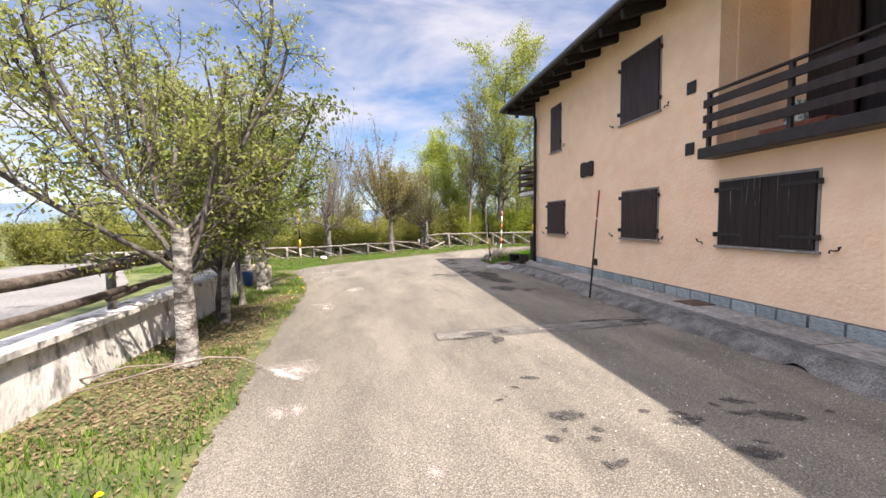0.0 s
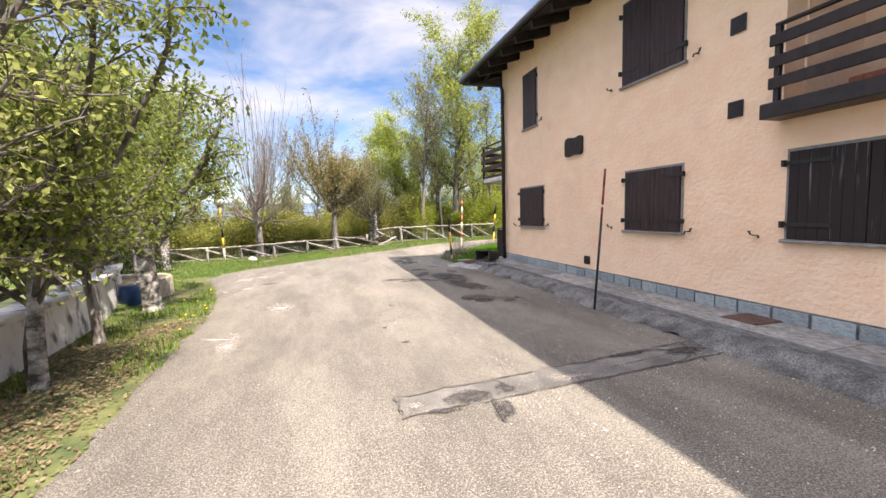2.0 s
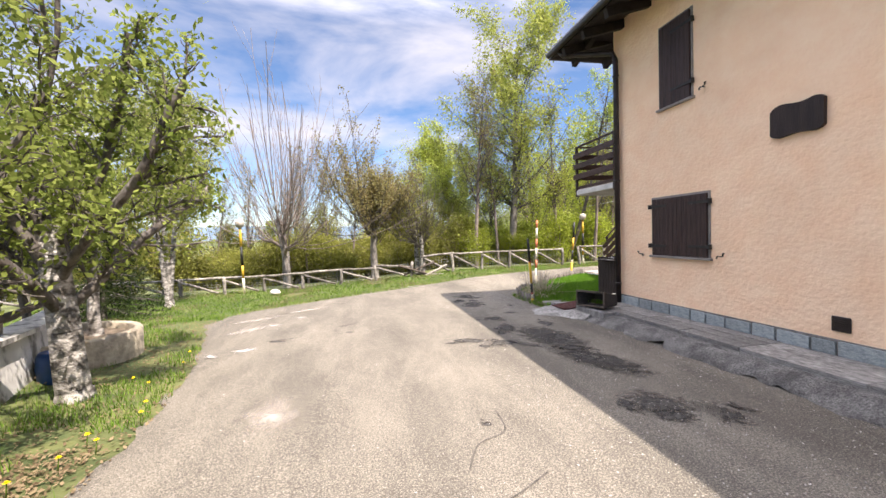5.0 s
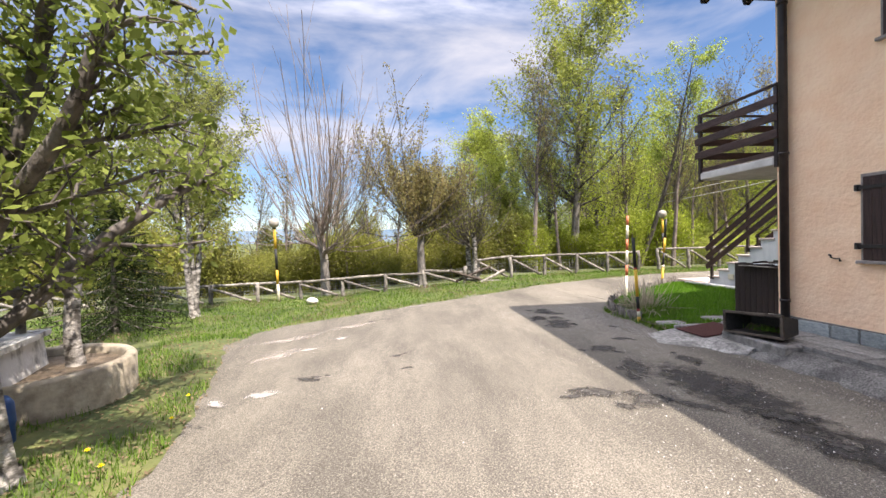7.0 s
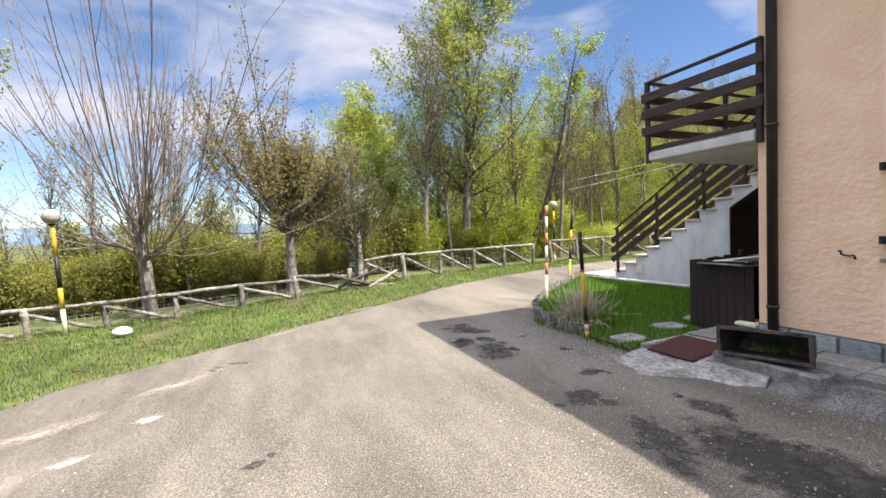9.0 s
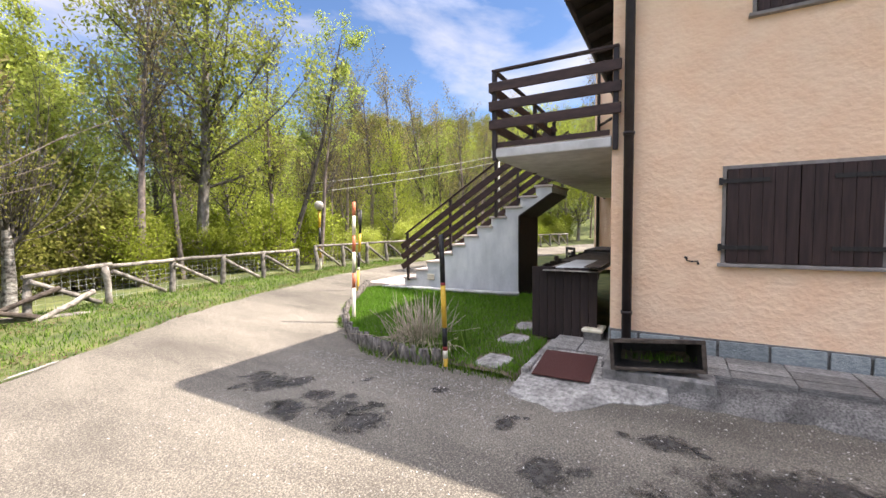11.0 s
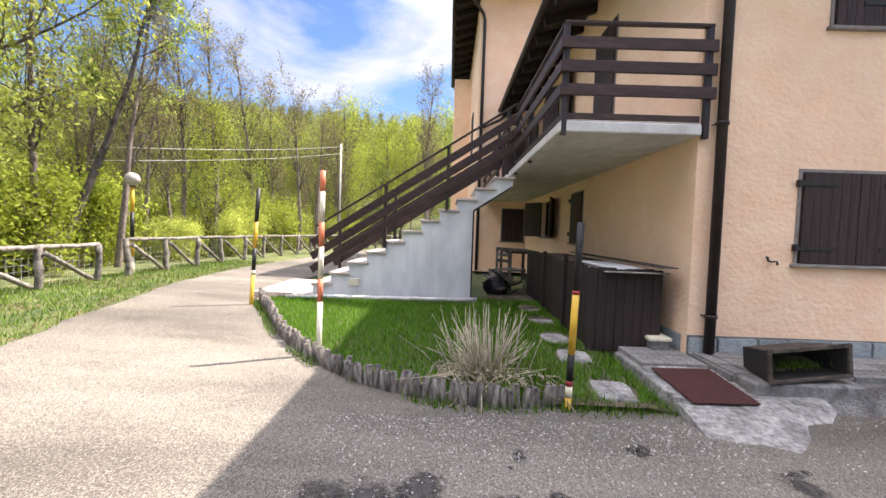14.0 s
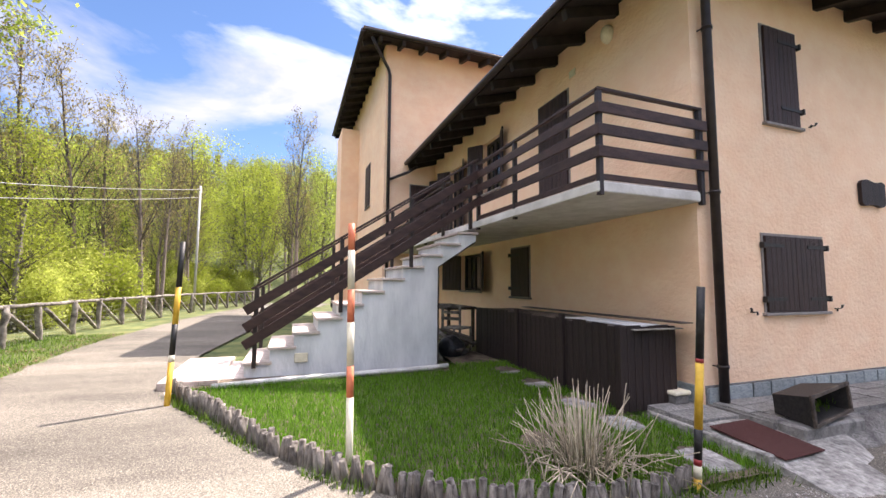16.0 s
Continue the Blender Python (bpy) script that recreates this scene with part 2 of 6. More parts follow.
LOGEDGE = mat("grey_log_edging", (0.07, 0.06, 0.052), (0.32, 0.29, 0.255), 0.95, 22, 0.9, 60, obrand=0.35, stretch=(1, 1, 0.3))
BARK = mat("birch_bark", (0.085, 0.075, 0.065), (0.52, 0.49, 0.45), 0.9, 7, 1.0, 26, stretch=(1, 1, 1.6), lo=0.40, hi=0.62, big=0.3, bigscale=1.1)
BARKDARK = mat("dark_bark", (0.05, 0.042, 0.036), (0.17, 0.15, 0.13), 0.95, 10, 1.0, 26, stretch=(1, 1, 0.5), big=0.2)
BARKGREY = mat("grey_bark", (0.12, 0.105, 0.092), (0.36, 0.33, 0.30), 0.95, 9, 1.0, 24, stretch=(1, 1, 0.5), big=0.25)
TWIG = mat("bare_twig", (0.14, 0.11, 0.095), (0.28, 0.23, 0.20), 0.9, 9, 0.3, 30)
LEAF_A = leaf_mat("young_leaf_olive", (0.17, 0.20, 0.05), (0.42, 0.44, 0.15), 0.55)
LEAF_B = leaf_mat("young_leaf_green", (0.30, 0.36, 0.06), (0.58, 0.62, 0.17), 0.55)
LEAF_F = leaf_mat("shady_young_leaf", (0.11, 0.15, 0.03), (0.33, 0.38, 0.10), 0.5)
LEAF_C = leaf_mat("bronze_bud_leaf", (0.20, 0.15, 0.075), (0.32, 0.30, 0.12), 0.45)
LEAF_D = leaf_mat("spring_green_leaf", (0.21, 0.27, 0.03), (0.41, 0.46, 0.08), 0.55)
LEAF_W = leaf_mat("woodland_leaf", (0.20, 0.27, 0.045), (0.42, 0.48, 0.12), 0.52)
LEAF_E = leaf_mat("hedge_leaf", (0.17, 0.19, 0.04), (0.34, 0.33, 0.09), 0.45)
NEEDLE = leaf_mat("dark_needles", (0.018, 0.03, 0.012), (0.05, 0.065, 0.025), 0.15)
GRASS = leaf_mat("grass_blade", (0.045, 0.10, 0.014), (0.19, 0.30, 0.05), 0.4)
LAWN = leaf_mat("lawn_blade", (0.045, 0.12, 0.012), (0.17, 0.34, 0.035), 0.45)
DRYGRASS = leaf_mat("dry_leaf_litter", (0.10, 0.07, 0.042), (0.30, 0.23, 0.14), 0.2)
STRAW = mat("dry_stalk", (0.30, 0.25, 0.17), (0.58, 0.50, 0.37), 0.9, 12, island=0.3)
GROUND = mat("grass_and_earth", (0.045, 0.07, 0.02), (0.15, 0.16, 0.055), 0.95, 2.2, 0.8, 12, big=0.3, bigscale=0.25)
SOIL = mat("bare_soil", (0.06, 0.045, 0.03), (0.19, 0.145, 0.10), 0.95, 5, 1.0, 30, big=0.2)
YELLOW = mat("yellow_paint", (0.62, 0.36, 0.03), (0.78, 0.50, 0.06), 0.5, 9, 0.15, 50, big=0.15)
BLACK = mat("black_paint", (0.012, 0.012, 0.012), (0.05, 0.05, 0.048), 0.5, 14, 0.2, 50, lo=0.5, hi=0.75)
WHITEP = mat("white_paint", (0.62, 0.57, 0.42), (0.78, 0.73, 0.58), 0.55, 10, 0.1, 40)
REDP = mat("red_paint", (0.60, 0.15, 0.07), (0.74, 0.24, 0.12), 0.5, 10, 0.1, 40)
DARKRED = mat("dark_red_paint", (0.22, 0.02, 0.02), (0.35, 0.05, 0.045), 0.5, 10)
RUST = mat("rusty_iron", (0.06, 0.034, 0.026), (0.13, 0.075, 0.055), 0.8, 18, 0.4, 60)
MATRED = mat("brown_doormat", (0.055, 0.016, 0.014), (0.095, 0.034, 0.028), 0.95, 60, 0.8, 160)
GLOBE = mat("lamp_globe", (0.34, 0.31, 0.27), (0.46, 0.43, 0.38), 0.3, 5)
BLUE = mat("blue_plastic", (0.010, 0.045, 0.16), (0.02, 0.07, 0.22), 0.45, 5)
BIN = mat("black_plastic_bag", (0.010, 0.010, 0.011), (0.03, 0.03, 0.032), 0.35, 7, 0.8, 20)
PLANTER = mat("cast_concrete_planter", (0.24, 0.205, 0.155), (0.46, 0.40, 0.30), 0.9, 6, 0.5, 30, big=0.2)
TERRA = mat("terracotta", (0.22, 0.075, 0.045), (0.34, 0.13, 0.08), 0.8, 8, 0.2)
BLOSSOM = leaf_mat("dandelion_yellow", (0.80, 0.58, 0.01), (0.90, 0.72, 0.03), 0.2)
ROCK = mat("pale_rock", (0.40, 0.38, 0.34), (0.62, 0.60, 0.55), 0.9, 6, 0.8, 20)
WIREMAT = mat("cable", (0.35, 0.36, 0.34), (0.5, 0.5, 0.48), 0.5, 5)
# blue haze of the distance is put into the ridge's base colour
FARHILL = mat("haze_tinted_ridge", (0.10, 0.15, 0.20), (0.16, 0.21, 0.26), 1.0, 0.02, big=0.1, bigscale=0.005, spec=0.0)
GRIT = mat("pale_grit", (0.20, 0.19, 0.17), (0.50, 0.475, 0.44), 0.9, 60, island=0.5)
GREENBAG = mat("patterned_bag", (0.08, 0.14, 0.11), (0.62, 0.66, 0.62), 0.5, 14, lo=0.45, hi=0.55)



def mark_mat(name, c1, c2, density=0.5, scale=14.0, soft=0.25):
    """A stain or worn paint that breaks up raggedly towards its rim."""
    m = mat(name, c1, c2, 0.85, scale, 0.5, 70)
    n, l = m.node_tree.nodes, m.node_tree.links
    co = n.new("ShaderNodeTexCoord")
    sub = n.new("ShaderNodeVectorMath")
    sub.operation = "SUBTRACT"
    sub.inputs[1].default_value = (0.5, 0.5, 0.5)
    mul = n.new("ShaderNodeVectorMath")
    mul.operation = "MULTIPLY"
    mul.inputs[1].default_value = (2, 2, 0)
    ln = n.new("ShaderNodeVectorMath")
    ln.operation = "LENGTH"
    l.new(co.outputs["Generated"], sub.inputs[0])
    l.new(sub.outputs["Vector"], mul.inputs[0])
    l.new(mul.outputs["Vector"], ln.inputs[0])
    t = n.new("ShaderNodeTexNoise")
    t.inputs["Scale"].default_value = scale * 0.7
    t.inputs["Detail"].default_value = 8
    t.inputs["Roughness"].default_value = 0.7
    l.new(co.outputs["Object"], t.inputs["Vector"])
    a = n.new("ShaderNodeMath")
    a.operation = "MULTIPLY_ADD"
    a.inputs[1].default_value = -0.62
    l.new(ln.outputs["Value"], a.inputs[0])
    l.new(t.outputs["Fac"], a.inputs[2])
    r = n.new("ShaderNodeMapRange")
    r.inputs["From Min"].default_value = 0.5 - density
    r.inputs["From Max"].default_value = 0.5 - density + soft
    r.inputs["To Max"].default_value = 0.80
    l.new(a.outputs["Value"], r.inputs["Value"])
    l.new(r.outputs["Result"], n["Principled BSDF"].inputs["Alpha"])
    return m


STAIN = mark_mat("oil_stain", (0.028, 0.026, 0.024), (0.085, 0.078, 0.07), 0.40, 16, 0.2)
OIL = mark_mat("wet_oil_stain", (0.02, 0.019, 0.018), (0.055, 0.05, 0.046), 0.52, 9, 0.22)
PALE = mark_mat("pale_wear", (0.36, 0.31, 0.27), (0.48, 0.42, 0.37), 0.36, 5, 0.5)
PAINT = mark_mat("road_paint", (0.34, 0.315, 0.28), (0.47, 0.44, 0.40), 0.46, 9, 0.3)
CRACK = mat("dark_crack", (0.04, 0.036, 0.03), (0.11, 0.10, 0.085), 0.9, 14)

# ---- mesh helpers ----


def thing(name, at, label, category, group="", kind=""):
    ob = new(name)
    ob.empty_display_size = 0.1
    ob.matrix_world = at if isinstance(at, Matrix) else Matrix.Translation(at)
    return tagged(ob, label, category, group, kind)


def part(name, bm, material, parent=None, label=""):
    """Link a bmesh (or a finished mesh) as one mesh object under a thing or a part."""
    if isinstance(bm, bpy.types.Mesh):
        me = bm
    else:
        me = bpy.data.meshes.new(name)
        bmesh.ops.recalc_face_normals(bm, faces=bm.faces)
        bm.to_mesh(me)
        bm.free()
    if not me.materials:
        me.materials.append(material)
    ob = new(name, me)
    if parent is not None:
        ob.parent = parent
    return tagged(ob, label)


def box(bm, x0, y0, z0, x1, y1, z1):
    v = [bm.verts.new((x, y, z)) for x in (x0, x1) for y in (y0, y1) for z in (z0, z1)]
    for f in ((0, 1, 3, 2), (4, 6, 7, 5), (0, 4, 5, 1), (2, 3, 7, 6), (0, 2, 6, 4), (1, 5, 7, 3)):
        bm.faces.new([v[i] for i in f])
    return v


def bev(bm, w=0.006, seg=1):
    bmesh.ops.bevel(bm, geom=list(bm.edges), offset=w, segments=seg, affect="EDGES", clamp_overlap=True)
    return bm


def boxm(x0, y0, z0, x1, y1, z1, w=0.006):
    bm = bmesh.new()
    box(bm, x0, y0, z0, x1, y1, z1)
    return bev(bm, w) if w else bm


def beam(bm, p, q, w, h, up=(0, 0, 1)):
    """A squared timber from p to q, w wide and h high."""
    p, q = Vector(p), Vector(q)
    d = (q - p).normalized()
    s = d.cross(Vector(up)).normalized()
    u = s.cross(d)
    v = [bm.verts.new(c + s * a * w / 2 + u * b * h / 2) for c in (p, q) for a, b in ((-1, -1), (1, -1), (1, 1), (-1, 1))]
    for f in ((3, 2, 1, 0), (4, 5, 6, 7), (0, 1, 5, 4), (1, 2, 6, 5), (2, 3, 7, 6), (3, 0, 4, 7)):
        bm.faces.new([v[i] for i in f])


def tube(bm, pts, radii, seg=8, caps=True):
    pts = [Vector(p) for p in pts]
    if not isinstance(radii, (list, tuple)):
        radii = [radii] * len(pts)
    rings = []
    for i, p in enumerate(pts):
        d = (pts[min(i + 1, len(pts) - 1)] - pts[max(i - 1, 0)]).normalized()
        a = d.orthogonal().normalized() if not rings else (side - d * side.dot(d)).normalized()
        side = a
        b = d.cross(a)
        rings.append([bm.verts.new(p + (a * math.cos(k * math.tau / seg) + b * math.sin(k * math.tau / seg)) * radii[i]) for k in range(seg)])
    for r0, r1 in zip(rings, rings[1:]):
        for k in range(seg):
            f = bm.faces.new((r0[k], r0[(k + 1) % seg], r1[(k + 1) % seg], r1[k]))
            f.smooth = True
    if caps:
        bm.faces.new(rings[0][::-1])
        bm.faces.new(rings[-1])


def ball(bm, c, r, u=16, v=10, squash=1.0):
    m = Matrix.Translation(c) @ Matrix.Diagonal((r, r, r * squash, 1))
    bmesh.ops.create_uvsphere(bm, u_segments=u, v_segments=v, radius=1, matrix=m)
    for f in bm.faces:
        f.smooth = True


def mesh_np(name, verts, faces, material, smooth=False):
    """A mesh from arrays: verts (n, 3), faces (m, k)."""
    me = bpy.data.meshes.new(name)
    verts = np.asarray(verts, dtype=np.float32)
    faces = np.asarray(faces, dtype=np.int32)
    k = faces.shape[1]
    me.vertices.add(len(verts))
    me.vertices.foreach_set("co", verts.ravel())
    me.loops.add(faces.size)
    me.loops.foreach_set("vertex_index", faces.ravel())
    me.polygons.add(len(faces))
    me.polygons.foreach_set("loop_start", np.arange(0, faces.size, k, dtype=np.int32))
    if smooth:
        me.polygons.foreach_set("use_smooth", np.ones(len(faces), dtype=bool))
    me.update(calc_edges=True)
    me.materials.append(material)
    return me


def blades(name, pts, zs, h, w, material, seed, lean=0.5):
    """Grass blades as slim triangles standing at pts."""
    g = np.random.default_rng(seed)
    n = len(pts)
    a = g.uniform(0, math.tau, n)
    hh = h * g.uniform(0.45, 1.25, n)
    ww = w * g.uniform(0.7, 1.3, n)
    dx, dy = np.cos(a), np.sin(a)
    b = np.column_stack([pts, zs])
    side = np.column_stack([-dy, dx, np.zeros(n)]) * ww[:, None] / 2
    l = g.uniform(0, lean, n) * hh
    tip = b + np.column_stack([dx * l, dy * l, hh])
    V = np.stack([b - side, b + side, tip], 1).reshape(-1, 3)
    F = np.arange(3 * n).reshape(-1, 3)
    return mesh_np(name, V, F, material)


def sstep(a, b, x):
    t = np.clip((x - a) / (b - a), 0, 1)
    return t * t * (3 - 2 * t)


def holed_wall(axis, c0, c1, a0, a1, z0, z1, holes):
    """A wall c0..c1 thick along axis 'x' or 'y', a0..a1 long, with rectangular openings (a0, a1, z0, z1) through it."""
    cuts_a = sorted({a0, a1, *[h[0] for h in holes], *[h[1] for h in holes]})
    cuts_z = sorted({z0, z1, *[h[2] for h in holes], *[h[3] for h in holes]})
    bm = bmesh.new()
    cache = {}

    def vert(a, z, c):
        key = (round(a, 4), round(z, 4), c)
        if key not in cache:
            cache[key] = bm.verts.new((c, a, z) if axis == "x" else (a, c, z))
        return cache[key]

    def solid(i, j):
        if not (0 <= i < len(cuts_a) - 1 and 0 <= j < len(cuts_z) - 1):
            return False
        a, z = (cuts_a[i] + cuts_a[i + 1]) / 2, (cuts_z[j] + cuts_z[j + 1]) / 2
        return not any(h[0] < a < h[1] and h[2] < z < h[3] for h in holes)
    for i in range(len(cuts_a) - 1):
        for j in range(len(cuts_z) - 1):
            if not solid(i, j):
                continue
            p, q, r, s = cuts_a[i], cuts_a[i + 1], cuts_z[j], cuts_z[j + 1]
            for c in (c0, c1):
                bm.faces.new([vert(p, r, c), vert(q, r, c), vert(q, s, c), vert(p, s, c)])
            for di, dj, e in ((-1, 0, ((p, r), (p, s))), (1, 0, ((q, r), (q, s))), (0, -1, ((p, r), (q, r))), (0, 1, ((p, s), (q, s)))):
                if not solid(i + di, j + dj):
                    bm.faces.new([vert(*e[0], c0), vert(*e[1], c0), vert(*e[1], c1), vert(*e[0], c1)])
    return bm


# ---- ground ----


def level(x, y):
    """Height of the yard, road and verge."""
    x, y = np.asarray(x, dtype=float), np.asarray(y, dtype=float)
    far = sstep(16, 21, y)
    z = (-0.2 + 0.4 * sstep(-4, 5, x)) * far
    z = z - 0.15 * sstep(6, 12, y) * sstep(0.5, -3, x) * (1 - far)
    z = z + 0.02 * np.clip(x - 4.5, 0, 6) * sstep(14, 18, y) * (1 - far)
    return z


def fence_y(x):
    return np.interp(x, [-40, -9, -4.3, -2.4, -0.8, 1, 2.6, 4.4, 6.5, 8.6, 12.2, 20, 40], [16, 19.8, 20.9, 20.95, 21.0, 21.05, 21.3, 21.7, 22.0, 22.2, 22.3, 21.5, 18])


def terrain(x, y):
    x, y = np.asarray(x, dtype=float), np.asarray(y, dtype=float)
    z = level(x, y)
    z = z + 0.22 * sstep(-3.3, -3.9, x) * sstep(13.5, 11, y)
    d = np.clip(y - fence_y(x) - 0.6, 0, None)
    left = sstep(8, -6, x)
    z = z - left * 5.0 * sstep(0, 26, d)
    z = z - (1 - left) * 1.2 * sstep(0, 15, d)
    dl = np.clip(-x - 16, 0, None)
    z = z - 6.0 * sstep(0, 30, dl) * (1 - left * sstep(0, 26, d) * 0.8)
    dist = np.sqrt(x * x + y * y)
    z = z + 9 * sstep(120, 600, dist) * sstep(20, -60, x)
    z = z + 0.27 * np.clip(dist - 40, 0, 150) * sstep(15, 70, x - 0.25 * y)
    z = z + 2.2 * np.sin(x * 0.045 + 1) * np.sin(y * 0.038) * sstep(40, 120, dist)
    return z


def spaced(lo, hi, near_lo, near_hi, fine):
    mid = list(np.arange(near_lo, near_hi + 1e-6, fine))
    up, down, s = [], [], fine
    v = near_hi
    while v < hi:
        s *= 1.22
        v += s
        up.append(min(v, hi))
    s, v = fine, near_lo
    while v > lo:
        s *= 1.22
        v -= s
        down.append(max(v, lo))
    return np.array(down[::-1] + mid + up)


def sheet(name, xs, ys, zf, material):
    X, Y = np.meshgrid(xs, ys)
    V = np.stack([X, Y, zf(X, Y)], -1).reshape(-1, 3)
    nx, ny = len(xs), len(ys)
    i = (np.arange(ny - 1)[:, None] * nx + np.arange(nx - 1)[None, :]).ravel()
    F = np.stack([i, i + 1, i + nx + 1, i + nx], -1)
    return mesh_np(name, V, F, material, smooth=True)


ground = new("ground", sheet("ground", spaced(-1500, 1500, -14, 18, 0.5), spaced(-1500, 1500, -6, 27, 0.5), lambda x, y: terrain(x, y) - 0.02, GROUND))
tagged(ground, "rough spring grass and bare earth with leaf litter", "ground", kind="structure")

ROAD_L = [(-1.2, -9), (-1.2, -3), (-1.22, 0), (-1.25, 2.4), (-1.32, 4), (-1.5, 5.7), (-1.62, 8), (-1.75, 9.8), (-2.05, 11.6), (-2.4, 13.1), (-2.85, 14.5), (-3.0, 15.4), (-2.2, 16.5), (-0.4, 17.2), (1.2, 18.05), (4.2, 19.4), (8, 20.5), (11, 20.95), (15, 20.9), (22, 20.15), (34, 17.5)]
ROAD_R = [(4.3, -9), (4.3, -3), (4.3, 0), (4.3, 2.4), (4.3, 4), (4.3, 5.7), (4.3, 8), (4.3, 9.8), (4.3, 11.2), (4.25, 12.4), (4.3, 13.3), (4.1, 14.2), (4.15, 15.2), (4.5, 16.1), (5.2, 16.9), (6.2, 17.7), (7.4, 18.5), (9.4, 18.7), (14, 18.2), (21, 17.2), (32, 14.5)]


def densify(pts, n):
    pts = np.array(pts, dtype=float)
    out = []
    for i in range(len(pts) - 1):
        p0, p1, p2, p3 = pts[max(i - 1, 0)], pts[i], pts[i + 1], pts[min(i + 2, len(pts) - 1)]
        for k in range(n):
            t = k / n
            out.append(0.5 * (2 * p1 + (p2 - p0) * t + (2 * p0 - 5 * p1 + 4 * p2 - p3) * t * t + (3 * p1 - p0 - 3 * p2 + p3) * t ** 3))
    out.append(pts[-1])
    return np.array(out)


def ribbon(name, left, right, material, n=8, m=18, lift=0.015, ragged=0.0, zf=level):
    L, R = densify(left, n), densify(right, n)
    rows = []
    for i, (a, b) in enumerate(zip(L, R)):
        j = ragged * noise.noise(Vector((a[0] * 2.1, a[1] * 2.1, 3))) + ragged * 0.7 * noise.noise(Vector((a[0] * 7, a[1] * 7, 9)))
        d = (b - a) / np.linalg.norm(b - a)
        rows.append([(a + d * j) * (1 - k / m) + b * (k / m) for k in range(m + 1)])
    P = np.array(rows)
    Z = zf(P[..., 0], P[..., 1]) + lift
    Z[:, 0] -= 0.03
    V = np.concatenate([P, Z[..., None]], -1).reshape(-1, 3)
    i = (np.arange(len(rows) - 1)[:, None] * (m + 1) + np.arange(m)[None, :]).ravel()
    F = np.stack([i, i + 1, i + m + 2, i + m + 1], -1)
    return mesh_np(name, V, F, material, smooth=True)


road = new("road", ribbon("road", ROAD_L, ROAD_R, ASPHALT, ragged=0.13))
tagged(road, "worn pale asphalt yard road curving past the house", "road", kind="structure")
low = new("road_lower", ribbon("road_lower", [(-14, -30), (-13, 0), (-13, 10), (-16, 22), (-22, 34)], [(-5.0, -30), (-4.9, 0), (-5.4, 9), (-9.5, 17), (-17, 30)], ASPHALT_LOW, zf=terrain, lift=0.02))
tagged(low, "grey asphalt road beyond the parapet wall", "road", kind="structure")

ridge_v, ridge_f = [], []
for k in range(121):
    a = radians(55 + k * 1.1)
    h = 46 + 16 * noise.noise(Vector((k * 0.07, 2, 0))) + 4 * noise.noise(Vector((k * 0.4, 5, 0)))
    ridge_v += [(1150 * math.cos(a), 1150 * math.sin(a), -60), (1300 * math.cos(a), 1300 * math.sin(a), h)]
    if k:
        i = 2 * k
        ridge_f.append((i - 2, i, i + 1, i - 1))
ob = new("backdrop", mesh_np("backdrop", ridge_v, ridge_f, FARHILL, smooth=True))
tagged(ob, "distant wooded mountain ridge with blue-grey haze in its colour", "mountains", kind="structure")

# ---- house ----
FX, EY = 5.08, 12.91        # front wall plane, end wall plane
TX, TY = 14.2, 14.6         # taller wing: near wall, end wall
house = thing("house", (0, 0, 0), "two-storey peach plastered house with dark brown shutters and hipped roof", "house")

W_FRONT = [(10.71, 11.86, 1.15, 2.09), (6.89, 8.02, 1.16, 2.12), (4.08, 5.50, 1.14, 2.10), (11.0, 11.66, 3.52, 4.81), (6.90, 8.12, 3.52, 4.82)]
LOG0, LOG1 = 0.6, 5.6       # loggia along y
part("wall", holed_wall("x", FX, FX + 0.3, -9, EY, 0.1, 5.9, W_FRONT + [(LOG0, LOG1, 2.62, 4.95)]), PLASTER, house)
W_END = [(8.57, 9.26, 1.22, 2.2), (10.75, 11.95, 1.3, 2.22), (7.32, 8.19, 2.47, 4.76), (9.75, 10.6, 3.62, 4.85), (11.9, 12.8, 2.47, 4.75), (13.25, 13.9, 3.4, 4.75)]
part("wall", holed_wall("y", EY - 0.3, EY, FX + 0.3, TX, 0.1, 5.9, W_END), PLASTER, house)
part("wall", boxm(FX, -9.3, 0.1, TX, -9, 5.9, 0), PLASTER, house)
part("wall", boxm(TX - 0.3, -9, 0.1, TX, EY - 0.3, 5.9, 0), PLASTER, house)
part("floor_slab", boxm(FX + 0.3, -9, 2.2, TX - 0.3, EY - 0.3, 2.45, 0), SLABWHITE, house)
# loggia: side walls, back wall with doors, ceiling
part("wall", boxm(FX + 0.3, LOG1 - 0.02, 2.45, FX + 1.2, LOG1 + 0.2, 5.0, 0), PLASTER, house)
part("wall", boxm(FX + 0.3, LOG0 - 0.2, 2.45, FX + 1.2, LOG0 + 0.02, 5.0, 0), PLASTER, house)
part("wall", holed_wall("x", FX + 1.2, FX + 1.4, LOG0 - 0.2, LOG1 + 0.2, 2.45, 5.0, [(2.0, 5.25, 2.5, 4.7)]), PLASTER, house)
part("ceiling", boxm(FX + 0.3, LOG0 - 0.2, 4.95, FX + 1.4, LOG1 + 0.2, 5.05, 0), PLASTER, house)
part("door_leaf", boxm(FX + 1.14, 4.62, 2.5, FX + 1.19, 5.25, 4.7), SHUTWOOD, house, "dark brown open shutter leaf")
part("door_leaf", boxm(FX + 1.24, 4.2, 2.5, FX + 1.28, 4.62, 4.7), DARKWOOD, house)
